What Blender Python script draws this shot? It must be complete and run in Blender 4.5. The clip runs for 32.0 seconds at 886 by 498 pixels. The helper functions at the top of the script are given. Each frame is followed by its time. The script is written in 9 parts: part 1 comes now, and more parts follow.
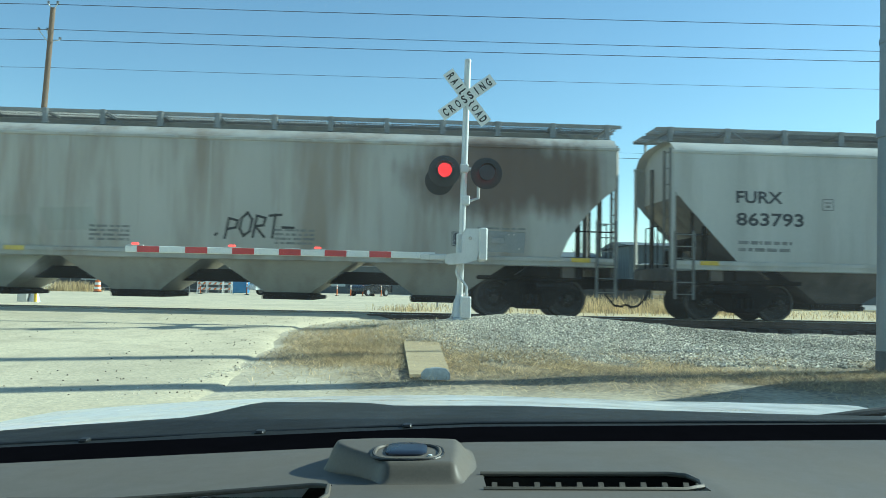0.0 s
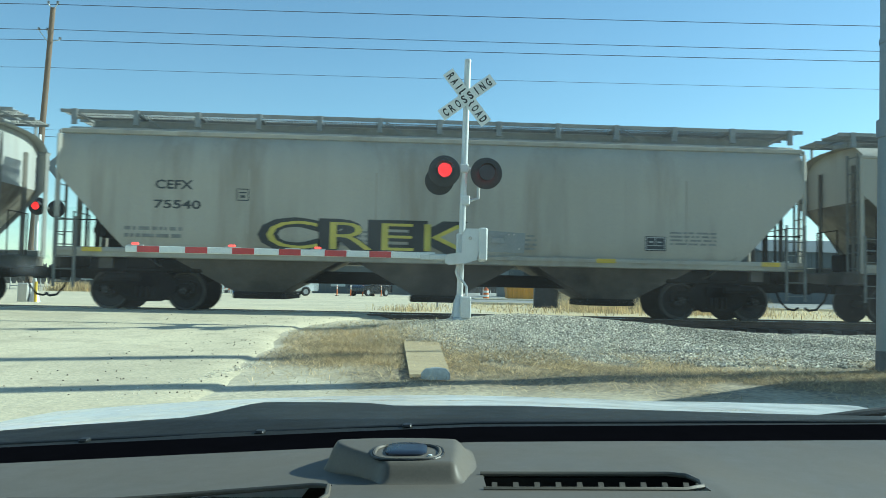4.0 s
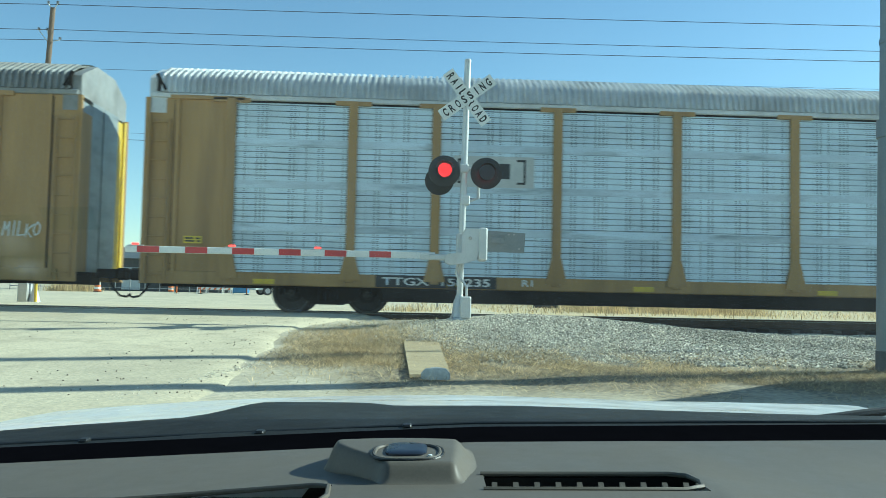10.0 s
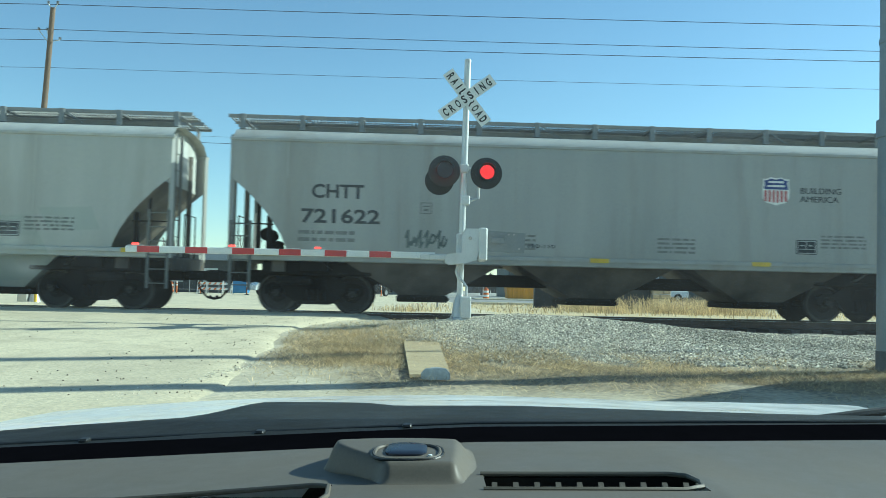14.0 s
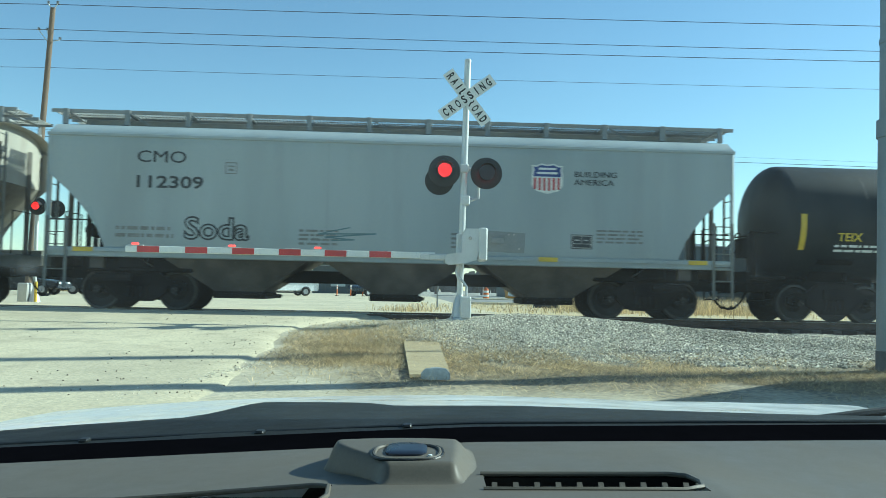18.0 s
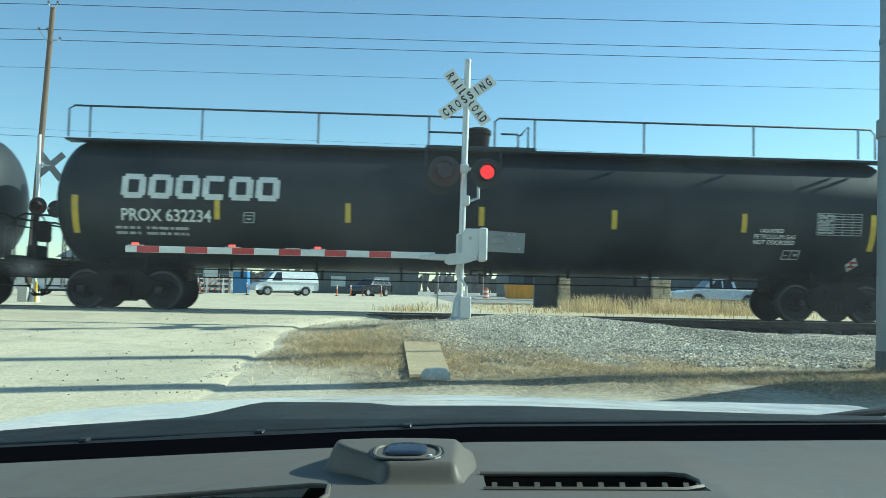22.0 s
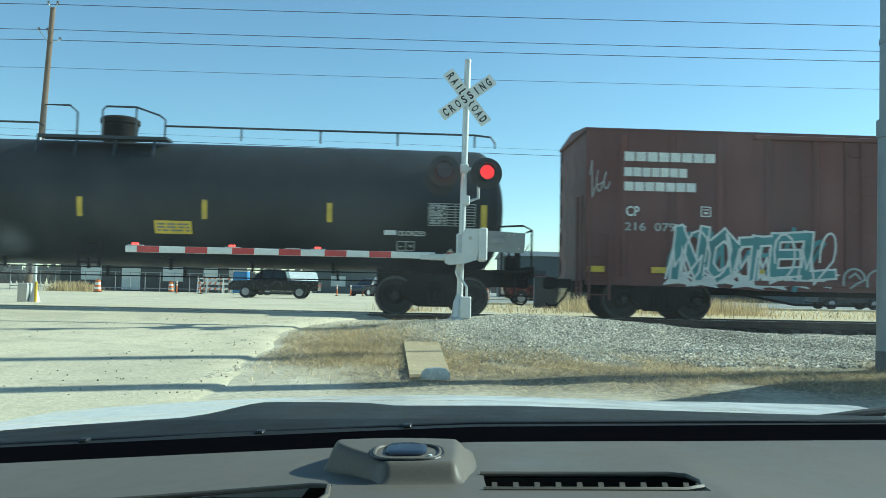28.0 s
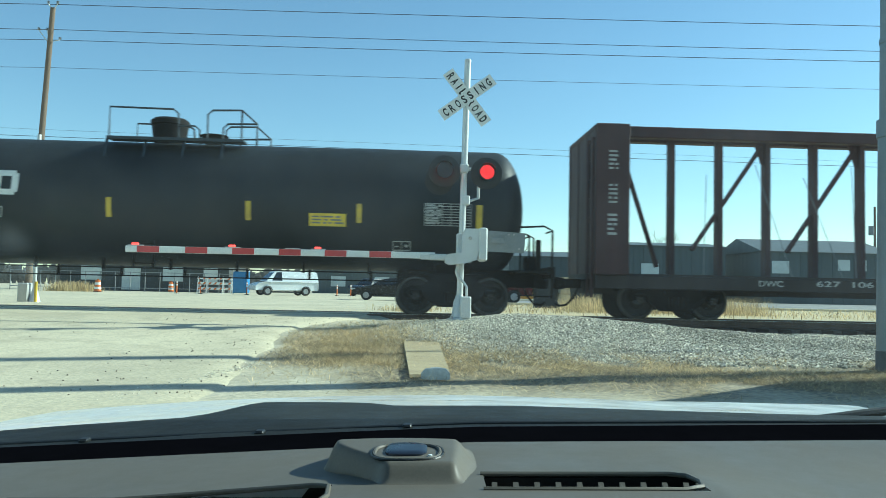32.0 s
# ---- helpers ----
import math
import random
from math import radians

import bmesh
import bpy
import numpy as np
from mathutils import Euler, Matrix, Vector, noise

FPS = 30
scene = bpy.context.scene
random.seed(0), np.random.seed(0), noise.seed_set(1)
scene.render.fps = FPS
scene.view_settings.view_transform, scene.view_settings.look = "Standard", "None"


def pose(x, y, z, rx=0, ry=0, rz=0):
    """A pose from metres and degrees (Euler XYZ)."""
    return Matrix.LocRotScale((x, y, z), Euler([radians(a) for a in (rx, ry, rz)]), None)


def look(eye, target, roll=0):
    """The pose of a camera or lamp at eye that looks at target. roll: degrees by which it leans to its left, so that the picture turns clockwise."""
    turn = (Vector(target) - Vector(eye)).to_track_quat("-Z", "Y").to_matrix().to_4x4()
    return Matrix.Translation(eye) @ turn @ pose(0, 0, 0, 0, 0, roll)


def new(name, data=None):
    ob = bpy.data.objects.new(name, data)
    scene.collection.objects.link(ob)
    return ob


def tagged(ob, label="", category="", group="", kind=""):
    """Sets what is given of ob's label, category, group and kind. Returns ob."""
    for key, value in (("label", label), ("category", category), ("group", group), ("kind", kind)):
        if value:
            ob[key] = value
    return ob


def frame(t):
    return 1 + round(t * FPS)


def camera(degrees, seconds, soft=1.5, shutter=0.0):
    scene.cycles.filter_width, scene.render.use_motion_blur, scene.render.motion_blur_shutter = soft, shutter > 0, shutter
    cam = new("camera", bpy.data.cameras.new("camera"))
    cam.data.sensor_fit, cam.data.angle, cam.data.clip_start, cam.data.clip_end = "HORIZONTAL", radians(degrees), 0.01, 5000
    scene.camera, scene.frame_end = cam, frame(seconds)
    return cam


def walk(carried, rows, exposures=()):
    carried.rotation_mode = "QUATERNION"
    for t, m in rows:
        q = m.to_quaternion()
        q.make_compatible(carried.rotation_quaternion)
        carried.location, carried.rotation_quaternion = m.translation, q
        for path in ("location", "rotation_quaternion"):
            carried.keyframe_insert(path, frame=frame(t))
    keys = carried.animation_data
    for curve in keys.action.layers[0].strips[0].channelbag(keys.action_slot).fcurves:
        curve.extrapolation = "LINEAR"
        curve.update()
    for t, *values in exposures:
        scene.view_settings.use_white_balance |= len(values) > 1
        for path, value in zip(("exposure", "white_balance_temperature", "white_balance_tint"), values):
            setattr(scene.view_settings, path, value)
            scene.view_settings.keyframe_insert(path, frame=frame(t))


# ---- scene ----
# x runs along the track, y away over it, z up from the top of the rails.
EYE = (0.000, -20.396, 0.599)
cam = camera(57.13, 32.0, soft=0.5, shutter=0.1)
VIEW = look(EYE, (EYE[0] + 0.04714, EYE[1] + 0.99761, EYE[2] + 0.05047), 1.203)
walk(cam, [(0.0, VIEW), (32.0, VIEW)], exposures=[(0.0, 0.45, 5600, -15), (32.0, 0.45, 5600, -15)])

# ---- world, sun, light ----
SUN_EL, SUN_AZ = 32.0, 13.5
world = bpy.data.worlds.new("world")
scene.world = world
world.use_nodes = True
wn = world.node_tree
sky = wn.nodes.new("ShaderNodeTexSky")
sky.sky_type = 'NISHITA'
sky.sun_disc = False
sky.sun_elevation = radians(SUN_EL)
sky.sun_rotation = radians(90.0 - SUN_AZ)
sky.air_density, sky.dust_density, sky.ozone_density = 1.0, 0.15, 1.7
wn.links.new(sky.outputs[0], wn.nodes["Background"].inputs[0])
wn.nodes["Background"].inputs[1].default_value = 0.114
sun = new("sun", bpy.data.lights.new("sun", 'SUN'))
sun.data.energy, sun.data.angle, sun.data.color = 5.0, radians(0.55), (1.0, 0.94, 0.85)
sun.matrix_world = look((0, 0, 0), (-math.cos(radians(SUN_AZ)) * math.cos(radians(SUN_EL)),
                                    -math.sin(radians(SUN_AZ)) * math.cos(radians(SUN_EL)), -math.sin(radians(SUN_EL))))

# ---- mesh tools ----
class Geo:
    """Collects the faces of one mesh."""

    def __init__(self):
        self.v, self.f, self.m, self.cur = [], [], [], 0

    def add(self, vs, fs):
        n = len(self.v)
        self.v += [tuple(p) for p in vs]
        for f in fs:
            self.f.append([i + n for i in f])
            self.m.append(self.cur)
        return self

    def box(self, x0, x1, y0, y1, z0, z1):
        vs = [(x, y, z) for z in (z0, z1) for y in (y0, y1) for x in (x0, x1)]
        return self.add(vs, [(0, 2, 3, 1), (4, 5, 7, 6), (0, 1, 5, 4), (2, 6, 7, 3), (0, 4, 6, 2), (1, 3, 7, 5)])

    def rbox(self, x0, x1, y0, y1, z0, z1, b=0.02):
        """A box with chamfered edges."""
        c = ((x0 + x1) / 2, (y0 + y1) / 2, (z0 + z1) / 2)
        h = ((x1 - x0) / 2, (y1 - y0) / 2, (z1 - z0) / 2)
        b = min(b, *(0.49 * 2 * k for k in h))
        idx, vs = {}, []
        for sx in (-1, 1):
            for sy in (-1, 1):
                for sz in (-1, 1):
                    s = (sx, sy, sz)
                    for a in range(3):
                        idx[s, a] = len(vs)
                        vs.append(tuple(c[k] + s[k] * (h[k] - (0 if k == a else b)) for k in range(3)))
        fs = []
        for a in range(3):
            p, q = (a + 1) % 3, (a + 2) % 3
            for sa in (-1, 1):
                def key(u, w):
                    s = [0, 0, 0]
                    s[a], s[p], s[q] = sa, u, w
                    return tuple(s)
                f = [idx[key(u, w), a] for u, w in ((-1, -1), (1, -1), (1, 1), (-1, 1))]
                fs.append(f if sa > 0 else f[::-1])
            for sp in (-1, 1):
                for sq in (-1, 1):
                    s1, s2 = [0, 0, 0], [0, 0, 0]
                    s1[p] = s2[p] = sp
                    s1[q] = s2[q] = sq
                    s1[a], s2[a] = -1, 1
                    s1, s2 = tuple(s1), tuple(s2)
                    f = [idx[s1, p], idx[s2, p], idx[s2, q], idx[s1, q]]
                    fs.append(f if sp * sq < 0 else f[::-1])
        for sx in (-1, 1):
            for sy in (-1, 1):
                for sz in (-1, 1):
                    s = (sx, sy, sz)
                    f = [idx[s, 0], idx[s, 1], idx[s, 2]]
                    fs.append(f if sx * sy * sz > 0 else f[::-1])
        return self.add(vs, fs)

    def cyl(self, p0, p1, r, n=10, r2=None, caps=True):
        p0, p1 = Vector(p0), Vector(p1)
        r2 = r if r2 is None else r2
        d = (p1 - p0).normalized()
        u = d.orthogonal().normalized()
        w = d.cross(u)
        vs = []
        for p, k in ((p0, r), (p1, r2)):
            for i in range(n):
                a = 2 * math.pi * i / n
                vs.append(p + k * (u * math.cos(a) + w * math.sin(a)))
        fs = [(i, (i + 1) % n, n + (i + 1) % n, n + i) for i in range(n)]
        if caps:
            fs += [tuple(range(n))[::-1], tuple(range(n, 2 * n))]
        return self.add(vs, fs)

    def tube(self, pts, r, n=6):
        """A bent round bar through the points, in one piece."""
        ps = [Vector(p) for p in pts]
        closed = (ps[0] - ps[-1]).length < 1e-5 and len(ps) > 3
        u, vs = None, []
        for i, p in enumerate(ps):
            a = ps[i - 1] if i else (ps[-2] if closed else p)
            b = ps[i + 1] if i < len(ps) - 1 else (ps[1] if closed else p)
            d = (b - a).normalized()
            u = d.orthogonal() if u is None else u - d * u.dot(d)
            u = u.normalized() if u.length > 1e-5 else d.orthogonal().normalized()
            w = d.cross(u)
            vs += [p + r * (u * math.cos(2 * math.pi * k / n) + w * math.sin(2 * math.pi * k / n)) for k in range(n)]
        fs = [(i * n + k, i * n + (k + 1) % n, (i + 1) * n + (k + 1) % n, (i + 1) * n + k) for i in range(len(ps) - 1) for k in range(n)]
        if not closed:
            fs += [tuple(range(n))[::-1], tuple(range((len(ps) - 1) * n, len(ps) * n))]
        return self.add(vs, fs)

    def beam(self, p0, p1, w, h, up=(0, 0, 1)):
        """A bar of section w x h between two points."""
        p0, p1 = Vector(p0), Vector(p1)
        d = (p1 - p0).normalized()
        s = d.cross(Vector(up))
        s = d.orthogonal().normalized() if s.length < 1e-4 else s.normalized()
        t = s.cross(d)
        vs = [p + s * (a * w / 2) + t * (b * h / 2) for p in (p0, p1) for a, b in ((-1, -1), (1, -1), (1, 1), (-1, 1))]
        return self.add(vs, [(3, 2, 1, 0), (4, 5, 6, 7), (0, 1, 5, 4), (1, 2, 6, 5), (2, 3, 7, 6), (3, 0, 4, 7)])

    def prism(self, pts, axis, a0, a1):
        """A polygon drawn out along an axis: 'y' takes (x, z), 'x' takes (y, z), 'z' takes (x, y)."""
        def put(p, a):
            return (p[0], a, p[1]) if axis == 'y' else ((a, p[0], p[1]) if axis == 'x' else (p[0], p[1], a))
        n = len(pts)
        vs = [put(p, a0) for p in pts] + [put(p, a1) for p in pts]
        fs = [(i, (i + 1) % n, n + (i + 1) % n, n + i) for i in range(n)]
        return self.add(vs, fs + [tuple(range(n))[::-1], tuple(range(n, 2 * n))])

    def lathe(self, rings, axis='x', c=(0, 0, 0), n=24, a0=0.0, a1=2 * math.pi):
        """Rings of (place along the axis, radius)."""
        full = abs(a1 - a0 - 2 * math.pi) < 1e-6
        k = n if full else n + 1
        vs = []
        for p, r in rings:
            for i in range(k):
                a = a0 + (a1 - a0) * i / n
                u, w = r * math.cos(a), r * math.sin(a)
                q = (p, u, w) if axis == 'x' else ((u, p, w) if axis == 'y' else (u, w, p))
                vs.append((q[0] + c[0], q[1] + c[1], q[2] + c[2]))
        fs = []
        for j in range(len(rings) - 1):
            for i in range(n):
                i2 = (i + 1) % k
                fs.append((j * k + i, j * k + i2, (j + 1) * k + i2, (j + 1) * k + i))
        return self.add(vs, fs)

    def sheet(self, xs, ys, fz):
        n = len(xs)
        vs = [(x, y, fz(x, y)) for y in ys for x in xs]
        fs = [(j * n + i, j * n + i + 1, (j + 1) * n + i + 1, (j + 1) * n + i)
              for j in range(len(ys) - 1) for i in range(n - 1)]
        return self.add(vs, fs)

    lay = 0

    def ribbon(self, pts, w, y, place=None):
        """A flat stroke in the xz plane at y."""
        for (x0, z0), (x1, z1) in zip(pts[:-1], pts[1:]):
            d = math.hypot(x1 - x0, z1 - z0) or 1e-6
            ex, ez = (x1 - x0) / d * w / 2, (z1 - z0) / d * w / 2
            nx, nz = -ez, ex
            self.lay = (self.lay + 1) % 8
            q = y - 0.0004 * self.lay
            self.add([(x0 - ex + nx, q, z0 - ez + nz), (x0 - ex - nx, q, z0 - ez - nz),
                      (x1 + ex - nx, q, z1 + ez - nz), (x1 + ex + nx, q, z1 + ez + nz)], [(0, 1, 2, 3)])
        return self

    def mesh(self, name, mats, smooth=True, angle=35):
        me = bpy.data.meshes.new(name)
        me.from_pydata(self.v, [], self.f)
        for m in mats if isinstance(mats, (list, tuple)) else [mats]:
            me.materials.append(m)
        if any(self.m):
            me.polygons.foreach_set("material_index", self.m)
        if smooth:
            me.shade_smooth()
            me.set_sharp_from_angle(angle=radians(angle))
        me.update()
        return me


def part(name, geo, mats, parent=None, label="", smooth=True, at=None):
    """One mesh object, under a thing or a part where a parent is given. geo: a Geo or a ready mesh."""
    me = geo.mesh(name, mats, smooth) if isinstance(geo, Geo) else geo
    ob = new(name, me)
    if parent is not None:
        ob.parent = parent
    if at is not None:
        ob.matrix_basis = at
    if label:
        ob["label"] = label
    return ob


def thing(name, label, category, group="", kind="", at=None):
    ob = new(name)
    ob.empty_display_size = 0.2
    if at is not None:
        ob.matrix_basis = at
    return tagged(ob, label, category, group, kind)


def lerp(a, b, t):
    return a + (b - a) * t


def spread(a, b, n):
    return [a + (b - a) * i / (n - 1) for i in range(n)]


TEXTS = []


def letter(body, x0, x1, z0, z1, parent, material, y=-1.61, tank=None, name="lettering", bold=0.016, label=""):
    """Queues writing that fills the box x0..x1, z0..z1 on a side; tank: (radius, centre height) to lay it round a shell."""
    if "M" in body and bold < 0.03:
        bold = 0.0
        if z1 - z0 > 0.15:
            k = 0.006 * (x1 - x0)
            TEXTS.append((body, x0 + k, x1 + k, z0, z1, parent, material, y - 0.001, tank, name, bold, label))
    TEXTS.append((body, x0, x1, z0, z1, parent, material, y, tank, name, bold, label))


def set_letters():
    made = []
    for row in TEXTS:
        cu = bpy.data.curves.new("lettering", 'FONT')
        cu.body, cu.size, cu.offset, cu.resolution_u = row[0], 1.0, row[10], 3
        cu.align_x = 'LEFT'
        ob = bpy.data.objects.new("lettering", cu)
        scene.collection.objects.link(ob)
        made.append(ob)
    deps = bpy.context.evaluated_depsgraph_get()
    deps.update()
    meshes = [bpy.data.meshes.new_from_object(ob.evaluated_get(deps)) for ob in made]
    for ob in made:
        cu = ob.data
        bpy.data.objects.remove(ob)
        bpy.data.curves.remove(cu)
    for row, me in zip(TEXTS, meshes):
        body, x0, x1, z0, z1, parent, material, y, tank, name, bold, label = row
        co = np.empty(len(me.vertices) * 3)
        me.vertices.foreach_get("co", co)
        co = co.reshape(-1, 3)
        lo, hi = co.min(0), co.max(0)
        u = (co[:, 0] - lo[0]) / max(hi[0] - lo[0], 1e-6)
        w = (co[:, 1] - lo[1]) / max(hi[1] - lo[1], 1e-6)
        out = np.empty_like(co)
        out[:, 0] = x0 + u * (x1 - x0)
        zz = z0 + w * (z1 - z0)
        if tank and tank[0] == "turn":
            _, cx, cz, a = tank
            out[:, 0], out[:, 1], out[:, 2] = cx + out[:, 0] * math.cos(a) - zz * math.sin(a), y, cz + out[:, 0] * math.sin(a) + zz * math.cos(a)
        elif tank:
            r, zc = tank
            s = np.clip((zz - zc) / r, -0.99, 0.99)
            out[:, 1], out[:, 2] = -(r + 0.022) * np.sqrt(1 - s * s), zc + (r + 0.022) * s
        else:
            out[:, 1], out[:, 2] = y, zz
        me.vertices.foreach_set("co", out.ravel())
        me.materials.clear()
        me.materials.append(material)
        me.update()
        part(name, me, None, parent, label)


# ---- materials ----
def mat(name, color, rough=0.55, metal=0.0, var=0.18, scale=2.0, stretch=(1, 1, 1), grain=0.08, gscale=40.0,
        bump=0.0, bscale=80.0, dirt=None, damount=0.0, dscale=1.2, dstretch=(1, 1, 1), dlow=0.5, spec=0.5, alpha=None):
    """A procedural surface: broad tone, fine grain, and dirt of its own colour in patches or streaks."""
    m = bpy.data.materials.new(name)
    m.use_nodes = True
    t = m.node_tree
    L, N = t.links.new, t.nodes.new
    b = t.nodes["Principled BSDF"]
    b.inputs["Roughness"].default_value, b.inputs["Metallic"].default_value = rough, metal
    b.inputs["Specular IOR Level"].default_value = spec
    tc, oi = N("ShaderNodeTexCoord"), N("ShaderNodeObjectInfo")
    jump = N("ShaderNodeMath")
    jump.operation, jump.inputs[1].default_value = 'MULTIPLY', 37.0
    L(oi.outputs["Random"], jump.inputs[0])
    shift = N("ShaderNodeVectorMath")
    shift.operation = 'ADD'
    L(tc.outputs["Object"], shift.inputs[0])
    L(jump.outputs[0], shift.inputs[1])

    def cloud(sc, st, detail=4.0):
        mp = N("ShaderNodeMapping")
        mp.inputs["Scale"].default_value = st
        L(shift.outputs[0], mp.inputs["Vector"])
        nz = N("ShaderNodeTexNoise")
        nz.inputs["Scale"].default_value, nz.inputs["Detail"].default_value = sc, detail
        nz.inputs["Roughness"].default_value = 0.6
        L(mp.outputs[0], nz.inputs["Vector"])
        return nz.outputs["Fac"]

    def ramp(fac, a, bb, lo, hi):
        r = N("ShaderNodeMapRange")
        r.inputs["From Min"].default_value, r.inputs["From Max"].default_value = a, bb
        r.inputs["To Min"].default_value, r.inputs["To Max"].default_value = lo, hi
        L(fac, r.inputs["Value"])
        return r.outputs[0]

    tone = ramp(cloud(scale, stretch), 0.3, 0.7, 1 - var, 1 + var)
    fine = ramp(cloud(gscale, (1, 1, 1), 2.0), 0.3, 0.7, 1 - grain, 1 + grain)
    mul = N("ShaderNodeMath")
    mul.operation = 'MULTIPLY'
    L(tone, mul.inputs[0]), L(fine, mul.inputs[1])
    col = N("ShaderNodeMix")
    col.data_type, col.blend_type = 'RGBA', 'MULTIPLY'
    col.inputs["Factor"].default_value = 1.0
    col.inputs[6].default_value = (*color, 1)
    L(mul.outputs[0], col.inputs[7])
    out = col.outputs[2]
    if dirt:
        dm = N("ShaderNodeMix")
        dm.data_type = 'RGBA'
        L(ramp(cloud(dscale, dstretch, 6.0), dlow, dlow + 0.22, 0.0, damount), dm.inputs["Factor"])
        L(out, dm.inputs[6])
        dm.inputs[7].default_value = (*dirt, 1)
        out = dm.outputs[2]
    L(out, b.inputs["Base Color"])
    rr = ramp(cloud(scale * 3, stretch), 0.3, 0.7, max(0.02, rough - 0.1), min(1, rough + 0.1))
    L(rr, b.inputs["Roughness"])
    if bump:
        bp = N("ShaderNodeBump")
        bp.inputs["Strength"].default_value, bp.inputs["Distance"].default_value = bump, 0.02
        L(cloud(bscale, (1, 1, 1), 3.0), bp.inputs["Height"])
        L(bp.outputs[0], b.inputs["Normal"])
    return m


def glow(name, color, strength):
    m = bpy.data.materials.new(name)
    m.use_nodes = True
    b = m.node_tree.nodes["Principled BSDF"]
    b.inputs["Base Color"].default_value = (*color, 1)
    b.inputs["Emission Color"].default_value = (*color, 1)
    b.inputs["Emission Strength"].default_value = strength
    return m


def glass(name, tint, rough=0.02):
    m = bpy.data.materials.new(name)
    m.use_nodes = True
    b = m.node_tree.nodes["Principled BSDF"]
    b.inputs["Base Color"].default_value = (*tint, 1)
    b.inputs["Roughness"].default_value = rough
    b.inputs["Transmission Weight"].default_value = 1.0
    b.inputs["IOR"].default_value = 1.45
    return m


STREAK = (1.4, 1.4, 0.16)


def hopper_paint(name, c, dirt, amount=0.55, low=0.5):
    return mat(name, c, 0.6, 0.0, 0.10, 0.6, STREAK, 0.05, 30, 0.15, 3.0, dirt, amount, 0.9, STREAK, low)


PAINT = {
    "pale": hopper_paint("pale_grey_hopper_paint", (0.46, 0.465, 0.43), (0.30, 0.28, 0.24)),
    "light": hopper_paint("light_grey_hopper_paint", (0.48, 0.50, 0.49), (0.42, 0.42, 0.40), 0.3),
    "mid": hopper_paint("mid_grey_hopper_paint", (0.365, 0.37, 0.35), (0.24, 0.22, 0.18)),
    "warm": hopper_paint("warm_grey_hopper_paint", (0.38, 0.355, 0.30), (0.21, 0.175, 0.13), 0.65),
    "blue": hopper_paint("blue_grey_hopper_paint", (0.335, 0.375, 0.385), (0.27, 0.285, 0.28), 0.35),
    "rusty": hopper_paint("weathered_grey_hopper_paint", (0.42, 0.41, 0.37), (0.22, 0.17, 0.12), 0.7, 0.45),
}
RUST = mat("brown_rust", (0.13, 0.065, 0.04), 0.85, 0, 0.35, 1.5, STREAK, 0.15, 50, 0.3, 60)
UNDER = mat("grimy_underframe", (0.016, 0.0145, 0.0135), 0.9, 0, 0.3, 2.0, (1, 1, 1), 0.2, 30, 0.3, 40, spec=0.15)
# Grime, and darker than the body paint to include the shade underneath.
HOPBOT = mat("grimy_shaded_hopper_bottom", (0.115, 0.100, 0.082), 0.8, 0, 0.25, 1.4, (1, 1, 1), 0.12, 30, 0.2, 30, (0.035, 0.03, 0.027), 0.85, 0.8, (1, 1, 1), 0.42)
STEEL = mat("bare_steel", (0.42, 0.40, 0.38), 0.35, 0.9, 0.15, 6, (1, 1, 1), 0.1, 60)
WHEEL = mat("wheel_iron", (0.024, 0.021, 0.019), 0.6, 0.3, 0.3, 5, (1, 1, 1), 0.2, 50, 0.2, 60)
WHEELRIM = mat("worn_wheel_rim", (0.06, 0.055, 0.05), 0.5, 0.3, 0.25, 6, (1, 1, 1), 0.15, 40)
ENDGRIME = mat("grimy_end_paint", (0.20, 0.185, 0.155), 0.75, 0, 0.25, 0.8, STREAK, 0.12, 30, 0.2, 20, (0.07, 0.055, 0.045), 0.8, 0.9, (1, 1, 0.5), 0.44)
DULLRUNG = mat("dull_ladder_paint", (0.17, 0.17, 0.155), 0.7, 0, 0.2, 3, (1, 1, 1), 0.15, 40)
PLATEGREY = mat("dull_zinc_plate", (0.25, 0.265, 0.265), 0.6, 0.2, 0.15, 3, (1, 1, 1), 0.12, 50, 0, 80, (0.15, 0.15, 0.14), 0.5, 3.0, (1, 1, 1), 0.5)
GALV = mat("galvanised_grating", (0.24, 0.25, 0.25), 0.6, 0.3, 0.15, 3, (1, 1, 1), 0.1, 50)
WALKWAY = mat("dull_walkway_grating", (0.30, 0.30, 0.285), 0.7, 0.2, 0.15, 3, (1, 1, 1), 0.1, 50)
TANKBLACK = mat("black_tank_paint", (0.014, 0.0185, 0.0215), 0.58, 0.0, 0.2, 0.7, (1, 1, 0.4), 0.1, 30, 0.06, 2.5, (0.032, 0.036, 0.038), 0.45, 0.8, (1.2, 1.2, 0.2), 0.48, spec=0.32)
RAILBLUE = mat("dark_handrail_paint", (0.02, 0.03, 0.04), 0.5)
WHITEINK = mat("white_stencil_paint", (0.72, 0.72, 0.68), 0.6, 0, 0.1, 3, (1, 1, 1), 0.15, 25)
FADEINK = mat("faded_white_stencil", (0.40, 0.40, 0.38), 0.7, 0, 0.2, 4, (1, 1, 1), 0.2, 30)
BLACKINK = mat("black_stencil_paint", (0.035, 0.04, 0.045), 0.6, 0, 0.2, 3, (1, 1, 1), 0.2, 25)
GREYINK = mat("grey_stencil_paint", (0.20, 0.20, 0.19), 0.7, 0, 0.2, 4, (1, 1, 1), 0.2, 30)
